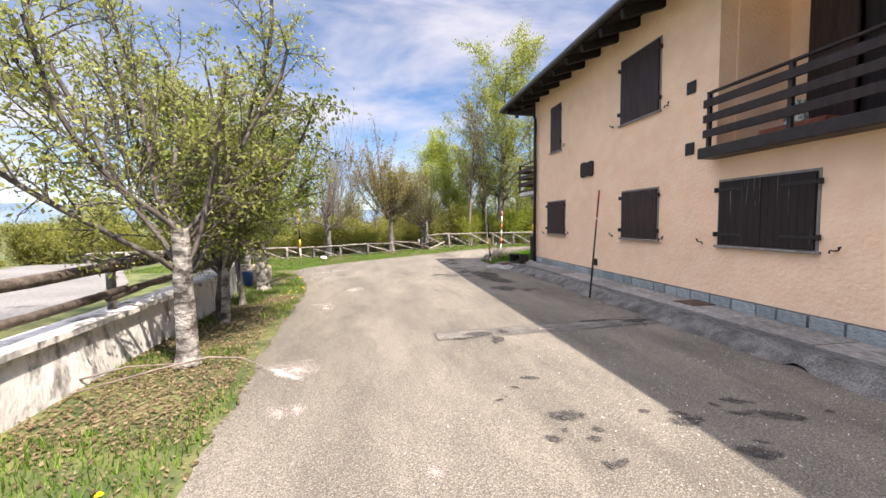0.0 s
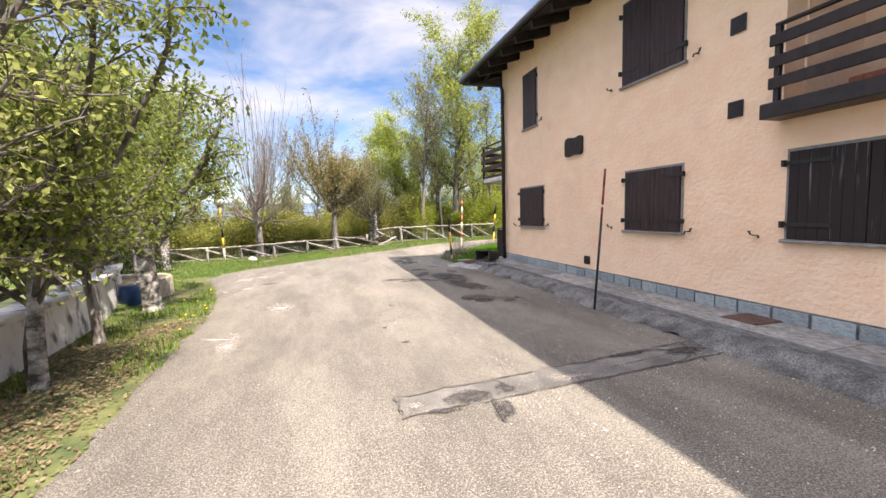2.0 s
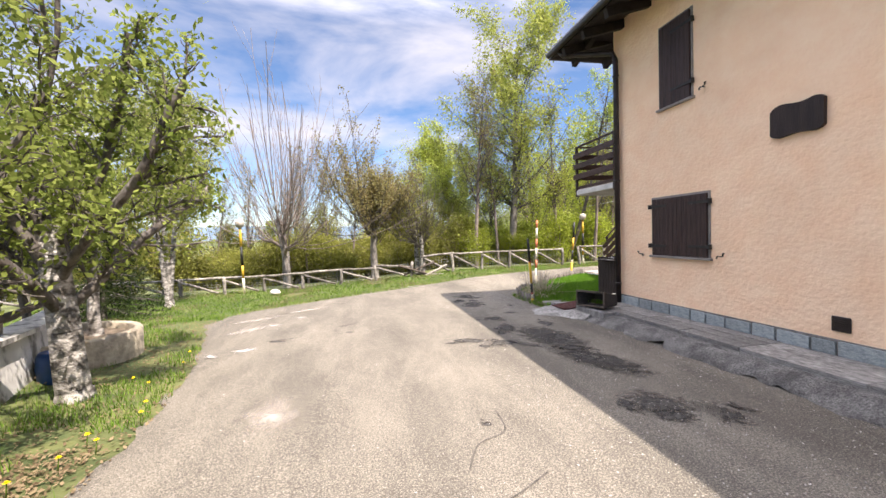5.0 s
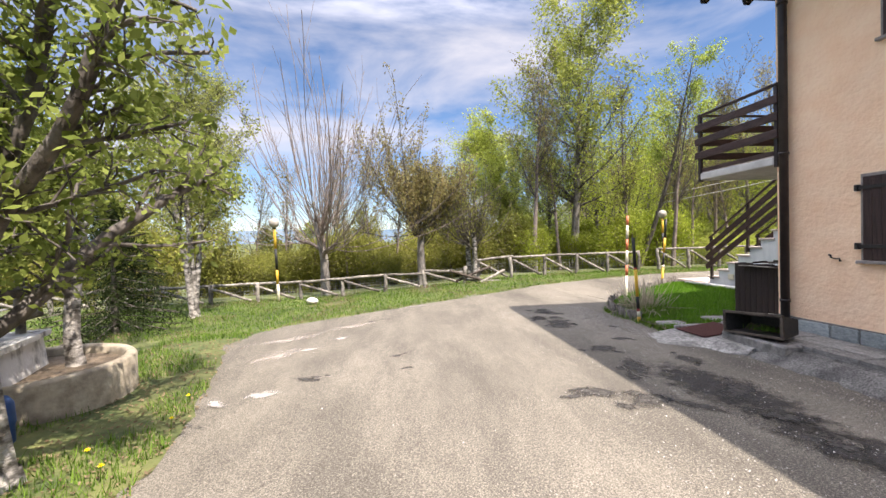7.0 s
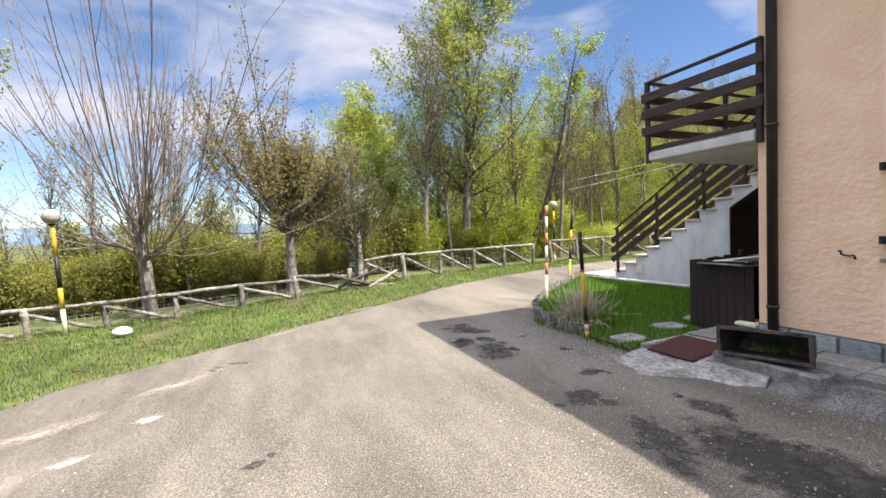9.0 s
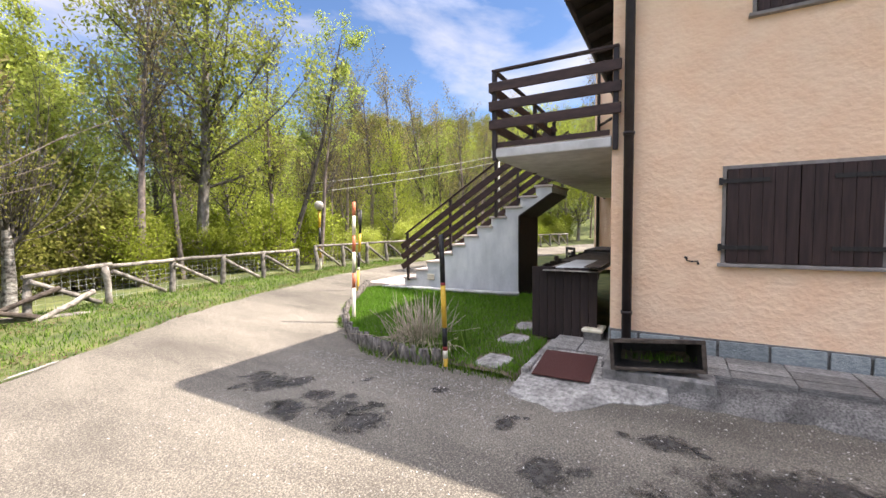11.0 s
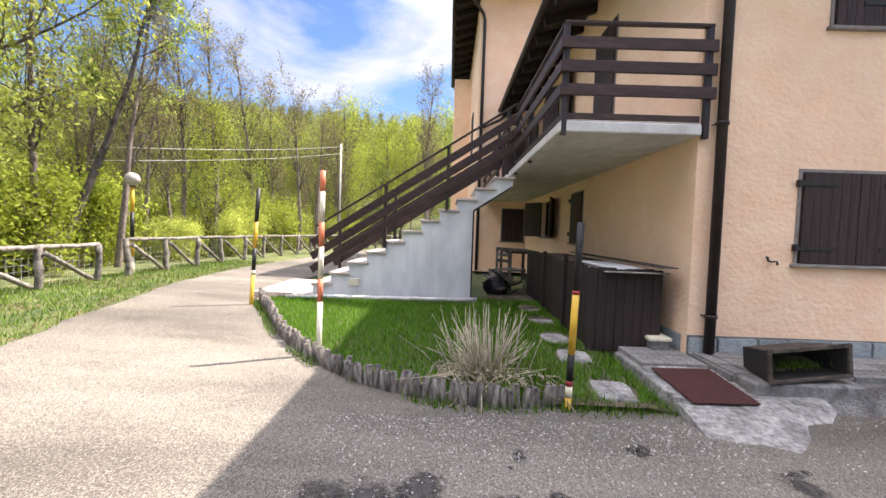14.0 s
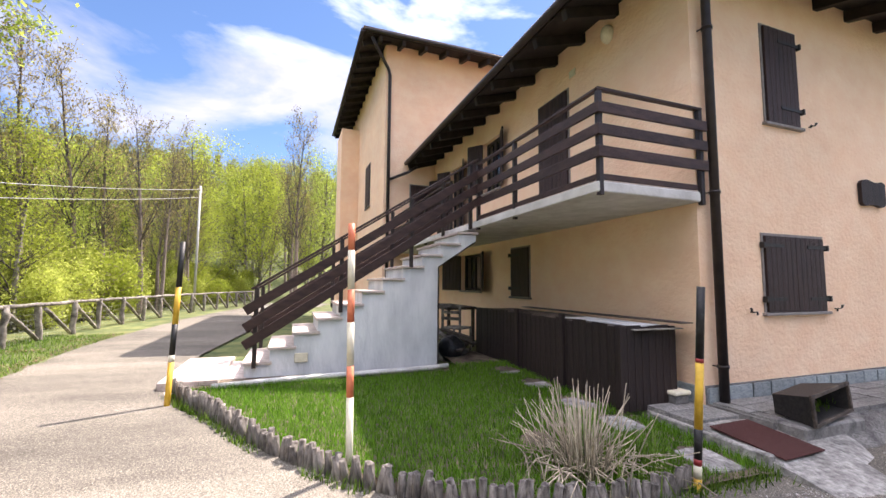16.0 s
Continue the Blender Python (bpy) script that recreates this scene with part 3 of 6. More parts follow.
part("glass_door", boxm(FX + 1.26, 2.0, 2.5, FX + 1.3, 4.2, 4.7), GLASSY, house, "dark glazed balcony door")
# near-black sheet stands in for the unlit room behind the glass
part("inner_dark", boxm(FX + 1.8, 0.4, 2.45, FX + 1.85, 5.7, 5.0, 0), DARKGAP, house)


def hip_roof(x0, y0, x1, y1, z, pitch, parent, thick=0.16, over=0.9, wall_z=None):
    """Hipped slab over the rectangle of its eaves, with boarded underside, rafter tails and gutter."""
    half = min(x1 - x0, y1 - y0) / 2
    h = half * pitch
    if x1 - x0 < y1 - y0:
        r0, r1 = ((x0 + x1) / 2, y0 + half), ((x0 + x1) / 2, y1 - half)
    else:
        r0, r1 = (x0 + half, (y0 + y1) / 2), (x1 - half, (y0 + y1) / 2)

    def cap(dz, grow):
        bm = bmesh.new()
        c = [bm.verts.new(p) for p in ((x0 - grow, y0 - grow, z + dz), (x1 + grow, y0 - grow, z + dz), (x1 + grow, y1 + grow, z + dz), (x0 - grow, y1 + grow, z + dz))]
        t = [bm.verts.new((*r0, z + dz + h)), bm.verts.new((*r1, z + dz + h))]
        if x1 - x0 < y1 - y0:
            fs = [(c[0], c[1], t[0]), (c[1], c[2], t[1], t[0]), (c[2], c[3], t[1]), (c[3], c[0], t[0], t[1])]
        else:
            fs = [(c[0], c[1], t[1], t[0]), (c[1], c[2], t[1]), (c[2], c[3], t[0], t[1]), (c[3], c[0], t[0])]
        for f in fs:
            bm.faces.new(f)
        g = bmesh.ops.extrude_face_region(bm, geom=list(bm.faces))
        bmesh.ops.translate(bm, verts=[e for e in g["geom"] if isinstance(e, bmesh.types.BMVert)], vec=(0, 0, thick / 2))
        return bm
    roof = part("roof", cap(0.0, 0.0), ROOFWOOD, parent, "dark boarded underside")
    part("tiles", cap(thick / 2 + 0.004, 0.05), ROOFTILE, roof)
    bm = bmesh.new()
    for a, b in (((x0, y0), (x1, y0)), ((x1, y0), (x1, y1)), ((x1, y1), (x0, y1)), ((x0, y1), (x0, y0))):
        ox = 0.06 * ((a[1] > (y0 + y1) / 2) - (a[1] < (y0 + y1) / 2)) if a[1] == b[1] else 0
        ax = 0.06 * ((a[0] > (x0 + x1) / 2) - (a[0] < (x0 + x1) / 2)) if a[0] == b[0] else 0
        tube(bm, [(a[0] + ax, a[1] + ox, z + 0.06), (b[0] + ax, b[1] + ox, z + 0.06)], 0.065, 8)
    part("gutter", bm, METAL, roof)
    tails = []
    for y in np.arange(y0 + 0.5, y1 - 0.2, 0.72):
        tails += [((x0 + 0.02, y), (1, 0)), ((x1 - 0.02, y), (-1, 0))]
    for x in np.arange(x0 + 0.5, x1 - 0.2, 0.72):
        tails += [((x, y1 - 0.02), (0, -1)), ((x, y0 + 0.02), (0, 1))]
    me = None
    for (x, y), d in tails:
        if me is None:
            bm = bmesh.new()
            beam(bm, (0, 0, -0.085), (over + 0.1, 0, -0.085 + (over + 0.1) * pitch), 0.1, 0.15)
            ob = part("rafter_tail", bm, ROOFWOOD, roof)
            me = ob.data
        else:
            ob = part("rafter_tail", me, ROOFWOOD, roof)
        ob.matrix_basis = pose(x, y, z, 0, 0, math.degrees(math.atan2(d[1], d[0])))
    return roof


hip_roof(4.25, -10.2, 15.0, 13.84, 5.22, 0.3, house)

# plinth of blue-grey stones
PL = None
y = -8.95
rnd = random.Random(5)
plinth = part("plinth", boxm(FX - 0.012, -8.9, 0.1, FX, EY, 0.375, 0), CONCRETE, house, "mortared stone plinth")
while y < EY - 0.1:
    w = min(rnd.uniform(0.26, 0.46), EY - y)
    if PL is None:
        PL = bpy.data.meshes.new("stone")
        b2 = bmesh.new()
        box(b2, -0.5, -0.5, -0.5, 0.5, 0.5, 0.5)
        bev(b2, 0.03)
        b2.to_mesh(PL)
        b2.free()
        PL.materials.append(PLINTH)
    ob = part("stone", PL, PLINTH, plinth)
    ob.matrix_basis = Matrix.Translation((FX - 0.022, y + w / 2, 0.27)) @ Matrix.Rotation(rnd.uniform(-0.02, 0.02), 4, "X") @ Matrix.Diagonal((rnd.uniform(0.026, 0.042), w - rnd.uniform(0.02, 0.04), rnd.uniform(0.15, 0.185), 1))
    y += w
x = FX + 0.1
while x < 8:
    ob = part("stone", PL, PLINTH, plinth)
    ob.matrix_basis = Matrix.Translation((x + 0.24, EY + 0.012, 0.26)) @ Matrix.Diagonal((0.47, 0.035, 0.2, 1))
    x += 0.49


def shutter_leaf(w, h, planks):
    """One shutter leaf in the yz plane, hinge at y=0, facing -x: grooved planks in one mesh."""
    bm = bmesh.new()
    s = w / planks
    for i in range(planks):
        box(bm, -0.035, i * s + 0.0008, 0, 0, (i + 1) * s - 0.0008, h)
    bev(bm, 0.003)
    return bm


def window(y0, y1, z0, z1, parent, leaves=2, worn=False, straps=True, axis="x", plane=FX, dark=True):
    """Closed shutters in a grey surround with sill and iron hinges; front plane at 'plane', outside towards -x (or +y)."""
    def put(bm):
        if axis == "y":
            bmesh.ops.transform(bm, matrix=Matrix(((0, -1, 0, 0), (-1, 0, 0, 0), (0, 0, 1, 0), (0, 0, 0, 1))), verts=bm.verts)
            bmesh.ops.translate(bm, verts=bm.verts, vec=(0, plane, 0))
        else:
            bmesh.ops.translate(bm, verts=bm.verts, vec=(plane, 0, 0))
        return bm
    a0, a1 = (y0, y1) if axis == "x" else (-y1, -y0)
    bm = bmesh.new()
    for q in ((a0 - 0.02, z0, a0 + 0.012, z1 + 0.02), (a1 - 0.012, z0, a1 + 0.02, z1 + 0.02), (a0 + 0.012, z1 - 0.012, a1 - 0.012, z1 + 0.02)):
        box(bm, -0.014, q[0], q[1], 0.14, q[2], q[3])
    win = part("window", put(bm), FRAMEGREY, parent, "closed dark brown plank shutters in a thin grey surround")
    bm = bmesh.new()
    box(bm, -0.055, a0 - 0.05, z0 - 0.035, 0.14, a1 + 0.05, z0)
    part("sill", put(bev(bm, 0.005)), FRAMEGREY, win)
    # near-black sheet paints the unlit room behind the leaves
    bm = bmesh.new()
    box(bm, 0.15, a0 - 0.02, z0 - 0.02, 0.16, a1 + 0.02, z1 + 0.02)
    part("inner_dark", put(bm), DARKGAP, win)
    w = (a1 - a0 - 0.03) / leaves
    for i in range(leaves):
        bm = shutter_leaf(w - 0.006, z1 - z0 - 0.02, max(2, round(w / 0.095)))
        bmesh.ops.translate(bm, verts=bm.verts, vec=(-0.006, a0 + 0.015 + i * w + 0.003, z0 + 0.006))
        part("shutter_leaf", put(bm), WORNWOOD if worn else SHUTWOOD, win)
        if straps:
            for k in (0.17, 0.86):
                zz = z0 + (z1 - z0) * k
                bm = bmesh.new()
                if i == 0:
                    box(bm, -0.05, a0 - 0.03, zz - 0.02, -0.04, a0 + w * 0.62, zz + 0.02)
                    box(bm, -0.065, a0 - 0.05, zz - 0.035, -0.012, a0 - 0.02, zz + 0.035)
                else:
                    box(bm, -0.05, a1 - w * 0.62, zz - 0.02, -0.04, a1 + 0.03, zz + 0.02)
                    box(bm, -0.065, a1 + 0.02, zz - 0.035, -0.012, a1 + 0.05, zz + 0.035)
                part("hinge", put(bm), IRON, win)
    return win


for i, (a, b, c, d) in enumerate(W_FRONT):
    window(a, b, c, d, house, leaves=1 if i == 3 else 2, worn=i == 2)


def hook(y, z, flip=1):
    """Wrought iron shutter stay fixed to the wall."""
    bm = bmesh.new()
    tube(bm, [(0.02, 0, 0), (-0.05, 0, 0)], 0.008, 6)
    tube(bm, [(-0.05, -0.05 * flip, -0.03), (-0.05, -0.04 * flip, 0.005), (-0.05, 0.0, 0.0), (-0.05, 0.05 * flip, 0.01), (-0.055, 0.055 * flip, 0.04), (-0.055, 0.075 * flip, 0.045)], [0.012, 0.009, 0.008, 0.009, 0.014, 0.011], 6)
    t = thing("shutter_stay", (FX, y, z), "black wrought iron shutter stay on plaster wall", "shutter stay", "shutter stays")
    part("hook", bm, IRON, t)


for y, z, f in ((8.40, 3.55, 1), (6.68, 3.54, -1), (8.36, 1.20, 1), (6.75, 1.18, -1), (5.82, 1.17, 1), (3.86, 1.16, -1), (12.12, 1.16, 1), (10.5, 1.18, -1), (10.78, 3.58, -1)):
    hook(y, z, f)

for y0, y1, z0, z1 in ((6.04, 6.24, 3.58, 3.78), (6.04, 6.24, 2.59, 2.79), (8.98, 9.16, 0.46, 0.62)):
    t = thing("wall_vent", (FX, (y0 + y1) / 2, z0), "small dark brown square vent cover on wall", "vent", "vents")
    h, w = z1 - z0, y1 - y0
    bm = bmesh.new()
    box(bm, -0.02, -w / 2, 0, 0, w / 2, h)
    part("cover", bev(bm, 0.008), METAL, t)
    bm = bmesh.new()
    for k in range(5):
        box(bm, -0.026, -w / 2 + 0.03, 0.03 + k * (h - 0.06) / 5, -0.019, w / 2 - 0.03, 0.03 + (k + 0.5) * (h - 0.06) / 5)
    part("louvre", bm, METAL, t)

# wavy wooden plaque
t = thing("wall_plaque", (FX, 9.5, 2.57), "dark wavy-edged wooden plaque hung on the plaster", "plaque")
bm = bmesh.new()
n = 16
top, bot = [], []
for k in range(n + 1):
    a = k / n
    y = 0.29 - 0.58 * a
    pinch = 0.05 * abs(2 * a - 1) ** 6
    top.append((y - 0.02 * math.sin(a * 3), 0.385 - pinch + 0.016 * math.sin(a * 8 + 0.2)))
    bot.append((y, 0.03 + pinch - 0.014 * math.sin(a * 7 + 1.2)))
vf = [[bm.verts.new((xx, p[0], p[1])) for p in top + bot[::-1]] for xx in (-0.05, -0.004)]
bm.faces.new(vf[0])
bm.faces.new(vf[1][::-1])
m = len(vf[0])
for k in range(m):
    bm.faces.new((vf[0][k], vf[0][(k + 1) % m], vf[1][(k + 1) % m], vf[1][k]))
part("board", bm, DARKWOOD, t)

# downpipe at the corner
t = thing("downpipe", (FX - 0.085, 12.73, 0.15), "dark brown round metal downpipe at the house corner", "downpipe")
bm = bmesh.new()
tube(bm, [(0, 0, 0), (0, 0, 4.62), (-0.03, 0.04, 4.76), (-0.5, 0.56, 4.92), (-0.66, 0.74, 4.98), (-0.72, 0.82, 5.10)], 0.05, 12)
part("pipe", bm, METAL, t)
for z in (0.42, 2.35, 4.3):
    bm = bmesh.new()
    tube(bm, [(0, 0, z), (0, 0, z + 0.035)], 0.06, 12)
    tube(bm, [(0.0, 0.05, z + 0.018), (0.11, 0.05, z + 0.018)], 0.008, 6)
    part("bracket", bm, METAL, t)

# ---- railings ----


def rail_run(parent, a, b, z, posts, post_drop=0.1, boards=(0.30, 0.53, 0.76), top=0.97, hang=0.0, over=0.06, rail_mat=RAILWOOD, board_h=0.115, out=(0, 0)):
    """Posts and boards between a and b (x, y); z gives the foot at both ends, so it also climbs."""
    a, b = Vector((*a, z[0])), Vector((*b, z[1]))
    d = (b - a)
    flat = Vector((d.x, d.y, 0)).normalized()
    o = Vector((*out, 0))
    for f in posts:
        p = a + d * f
        bm = bmesh.new()
        beam(bm, p + Vector((0, 0, -post_drop)), p + Vector((0, 0, top - 0.02)), 0.055, 0.055, up=flat)
        part("post", bev(bm, 0.004), METAL, parent)
    e = d.normalized() * over
    for h in boards:
        bm = bmesh.new()
        beam(bm, a - e + Vector((0, 0, h)) + o * 0.045, b + e + Vector((0, 0, h)) + o * 0.045, 0.032, board_h)
        part("board", bev(bm, 0.005), rail_mat, parent)
    bm = bmesh.new()
    beam(bm, a - e * 0.5 + Vector((0, 0, top)), b + e * 0.5 + Vector((0, 0, top)), 0.06, 0.032)
    part("handrail", bev(bm, 0.005), rail_mat, parent)


# front loggia balcony: beam and railing
part("balcony_edge", boxm(4.78, LOG0 - 0.1, 2.44, FX + 0.3, LOG1 + 0.04, 2.60, 0.01), METAL, house, "dark fascia board under the loggia")
r = thing("loggia_railing", (0, 0, 0), "dark brown wooden balcony railing with three boards", "railing")
rail_run(r, (4.87, LOG0), (4.87, LOG1 - 0.08), (2.60, 2.60), (0.0, 0.25, 0.5, 0.75, 1.0), 0.0, (0.20, 0.42, 0.64), 0.80, out=(-1, 0), rail_mat=DARKWOOD)

# end balcony
SX0, SX1 = 7.95, 9.2        # stair flight between
BZ = 2.51                   # balcony floor
part("balcony_slab", boxm(5.02, EY, BZ - 0.11, TX, 14.33, BZ, 0.012), SLABWHITE, house, "white painted concrete balcony slab")
part("balcony_paving", boxm(5.05, EY + 0.003, BZ + 0.002, TX - 0.01, 14.30, BZ + 0.02, 0), TREAD, house)
r = thing("balcony_railing", (0, 0, 0), "brown wooden railing of boards on steel posts", "railing")
part("kick_board", boxm(5.04, EY + 0.02, BZ + 0.025, 5.065, 14.31, BZ + 0.085, 0.004), RAILWOOD, r)
part("kick_board", boxm(5.07, 14.285, BZ + 0.025, SX0, 14.31, BZ + 0.085, 0.004), RAILWOOD, r)
rail_run(r, (5.045, EY - 0.04), (5.045, 14.29), (BZ, BZ), (0.0, 1.0), 0.14, out=(-1, 0))
rail_run(r, (5.06, 14.29), (SX0, 14.29), (BZ, BZ), (0.58, 0.995), 0.14, out=(0, 1))
r = thing("balcony_railing", (0, 0, 0), "brown wooden railing of boards beyond the stairs", "railing")
rail_run(r, (SX1, 14.29), (TX - 0.05, 14.29), (BZ, BZ), (0.0, 0.33, 0.66, 1.0), 0.14, out=(0, 1))

# outside stair
stair = thing("outside_stair", (0, 0, 0), "whitewashed outside stair with stone treads up to the balcony", "stairs")
N, RUN, TOP, Y0 = 12, 0.31, BZ, 14.33
RISE = (TOP - 0.20) / N
bm = bmesh.new()
cuts = sorted([Y0 + i * RUN for i in range(N + 1)] + [15.0])


def under(y):
    return 0.02 if y > 15.0 - 1e-6 else BZ - 0.33 - (y - Y0) * 0.66


for y0, y1 in zip(cuts, cuts[1:]):
    i = int((0.5 * (y0 + y1) - Y0) / RUN)
    zt = TOP - 0.04 - (i + 1) * RISE
    u0, u1 = (0.02, 0.02) if y0 >= 15.0 - 1e-6 else (under(y0), BZ - 0.33 - (y1 - Y0) * 0.66)
    v = [bm.verts.new((xx, yy, zz)) for xx in (SX0, SX1) for yy, zz in ((y0, u0), (y1, u1), (y1, zt), (y0, zt))]
    for f in ((0, 1, 2, 3), (7, 6, 5, 4), (0, 4, 5, 1), (1, 5, 6, 2), (2, 6, 7, 3), (3, 7, 4, 0)):
        bm.faces.new([v[k] for k in f])
bmesh.ops.remove_doubles(bm, verts=bm.verts, dist=0.001)
part("side_wall", bm, WHITEWASH, stair, "whitewashed plaster side wall")
# dark sheets added on underside and wall end to stand in for shade
bm = bmesh.new()
beam(bm, ((SX0 + SX1) / 2, Y0 + 0.01, BZ - 0.345), ((SX0 + SX1) / 2, 14.99, BZ - 0.345 - 0.66 * 0.66), SX1 - SX0 - 0.01, 0.022)
part("soffit_board", bm, DARKWOOD, stair, "added dark sheet standing in for shade under the flight")
part("end_board", boxm(SX0 + 0.006, 14.972, 0.03, SX1 - 0.006, 14.996, BZ - 0.345 - 0.66 * 0.66, 0.003), DARKWOOD, stair, "added dark sheet standing in for shade on the stair wall end")
tr = None
for i in range(N):
    z = TOP - 0.04 - (i + 1) * RISE
    if tr is None:
        ob = part("tread", boxm(SX0 - 0.035, -0.03, 0, SX1 + 0.02, RUN + 0.03, 0.04, 0.006), TREAD, stair, "pinkish stone tread")
        tr = ob.data
    else:
        ob = part("tread", tr, TREAD, stair)
    ob.matrix_basis = Matrix.Translation((0, Y0 + i * RUN, z + 0.004))
yb = Y0 + N * RUN
bm = boxm(SX0 - 0.25, yb - 0.04, 0.0, SX1 + 0.25, yb + 0.62, 0.25, 0.012)
part("bottom_step", bm, TREAD, stair)
bm = boxm(SX0 - 0.45, yb + 0.2, 0.0, SX1 + 0.5, yb + 1.15, 0.14, 0.012)
part("bottom_step", bm, TREAD, stair)
for sx, name in ((SX0 - 0.03, "near"), (SX1 + 0.03, "far")):
    r = thing("stair_railing", (0, 0, 0), "brown wooden stair railing of three sloping boards", "railing", "stair railings")
    rail_run(r, (sx, 17.62), (sx, Y0 + 0.05), (0.44, TOP + 0.02), (0.0, 0.345, 0.67, 0.98), 0.12, (0.27, 0.50, 0.73), 0.98, over=0.16, out=(-1 if sx < 8.5 else 1, 0), board_h=0.13)
t = thing("junction_box", (SX0, 17.02, 0.36), "white plastic junction box on the stair wall", "junction box")
part("lid", boxm(-0.03, -0.09, 0, 0.0, 0.09, 0.13, 0.008), WHITEP, t)

# end-wall windows and doors
window(8.57, 9.26, 1.22, 2.2, house, leaves=1, axis="y", plane=EY)
window(7.32, 8.19, 2.47, 4.76, house, leaves=2, axis="y", plane=EY, straps=False)


def open_window(x0, x1, z0, z1, door=False):
    """Glazed opening on the end wall with its two shutters folded out towards the wall."""
    bm = bmesh.new()
    for q in ((x0, z0, x0 + 0.06, z1), (x1 - 0.06, z0, x1, z1), (x0, z1 - 0.06, x1, z1), (x0, z0, x1, z0 + 0.06), ((x0 + x1) / 2 - 0.04, z0, (x0 + x1) / 2 + 0.04, z1)):
        box(bm, q[0], EY - 0.16, q[1], q[2], EY - 0.1, q[3])
    win = part("window", bm, DARKWOOD, house, "glazed opening with shutters folded open")
    part("pane", boxm(x0, EY - 0.14, z0, x1, EY - 0.13, z1, 0), GLASSY, win)
    part("curtain", boxm(x0 + 0.05, EY - 0.22, z0, x1 - 0.05, EY - 0.21, z1, 0), CURTAIN, win)
    if not door:
        part("sill", boxm(x0 - 0.05, EY - 0.1, z0 - 0.04, x1 + 0.05, EY + 0.05, z0, 0.004), FRAMEGREY, win)
    w = (x1 - x0) / 2
    for x, s, ang in ((x0, -1, 22), (x1, 1, 35)):
        bm = bmesh.new()
        k = max(2, round(w / 0.11))
        for i in range(k):
            box(bm, i * w / k + 0.002, 0, 0, (i + 1) * w / k - 0.002, 0.035, z1 - z0)
        ob = part("shutter_leaf", bev(bm, 0.004), SHUTWOOD, win)
        ob.matrix_basis = pose(x, EY + 0.01, z0, 0, 0, (180 - ang) if s < 0 else ang)


open_window(10.75, 11.95, 1.3, 2.22)
open_window(9.75, 10.6, 3.62, 4.85)
open_window(11.9, 12.8, 2.49, 4.75, True)
open_window(13.25, 13.9, 3.4, 4.75)

# bulkhead lamp and number plate over the balcony door
t = thing("wall_lamp", (6.35, EY, 5.05), "small round white bulkhead wall lamp", "wall lamp")
bm = bmesh.new()
ball(bm, (0, 0.03, 0.1), 0.1, 14, 8, 1.4)
part("diffuser", bm, WHITEP, t)
t = thing("number_plate", (7.2, EY, 4.92), "small white enamel house number plate", "number plate")
part("plate", boxm(-0.08, 0.0, 0, 0.08, 0.012, 0.12, 0.003), WHITEP, t)

# ---- taller wing ----
wing = thing("house_wing", (0, 0, 0), "taller peach plastered wing with hipped roof behind the balcony", "house")
W_WING = [(13.05, 13.75, 2.47, 4.6), (12.98, 13.7, 1.1, 2.15)]
part("wall", holed_wall("x", TX, TX + 0.3, 4, TY, 0.1, 9.2, W_WING), PLASTER, wing)
part("wall", holed_wall("y", TY - 0.3, TY, TX + 0.3, 22, 0.1, 9.2, [(16.6, 17.5, 4.3, 5.9)]), PLASTER, wing)
part("wall", boxm(21.7, 4, 0.1, 22, TY - 0.3, 9.2, 0), PLASTER, wing)
part("wall", boxm(TX, 3.7, 0.1, 22, 4, 9.2, 0), PLASTER, wing)
part("pilaster", boxm(19.6, TY - 0.05, 0.1, 21.4, TY + 0.75, 8.2, 0.01), PLASTER, wing)
for a in W_WING:
    window(*a, wing, leaves=2, plane=TX, straps=False)
window(16.6, 17.5, 4.3, 5.9, wing, leaves=2, axis="y", plane=TY, straps=False)
hip_roof(13.45, 2.9, 22.8, 15.4, 8.9, 0.3, wing, over=0.75)
t = thing("downpipe", (TX - 0.08, TY - 0.12, 0.15), "brown metal downpipe on the taller wing", "downpipe")
bm = bmesh.new()
tube(bm, [(0, 0, 0), (0, 0, 7.9), (0, 0.05, 8.1), (-0.45, 0.5, 8.45), (-0.6, 0.7, 8.7)], 0.05, 10)
tube(bm, [(-0.3, -0.85, 4.95), (-0.1, -0.6, 4.8), (0, -0.05, 4.55)], 0.045, 8)
part("pipe", bm, METAL, t)

# ---- pavement along the house ----
SW = 0.21
bm = bmesh.new()
box(bm, 4.42, -9, -0.05, FX + 0.02, 12.9, SW - 0.02)
pave = tagged(part("pavement", bm, CONCRETE), "grey stone-slab footpath along the house wall", "pavement", kind="structure")
stone_me = bpy.data.meshes.new("slab")
b2 = bmesh.new()
box(b2, -0.5, -0.5, -0.5, 0.5, 0.5, 0.5)
bev(b2, 0.02)
b2.to_mesh(stone_me)
b2.free()
stone_me.materials.append(SLAB)
rnd = random.Random(11)
y = -2.0
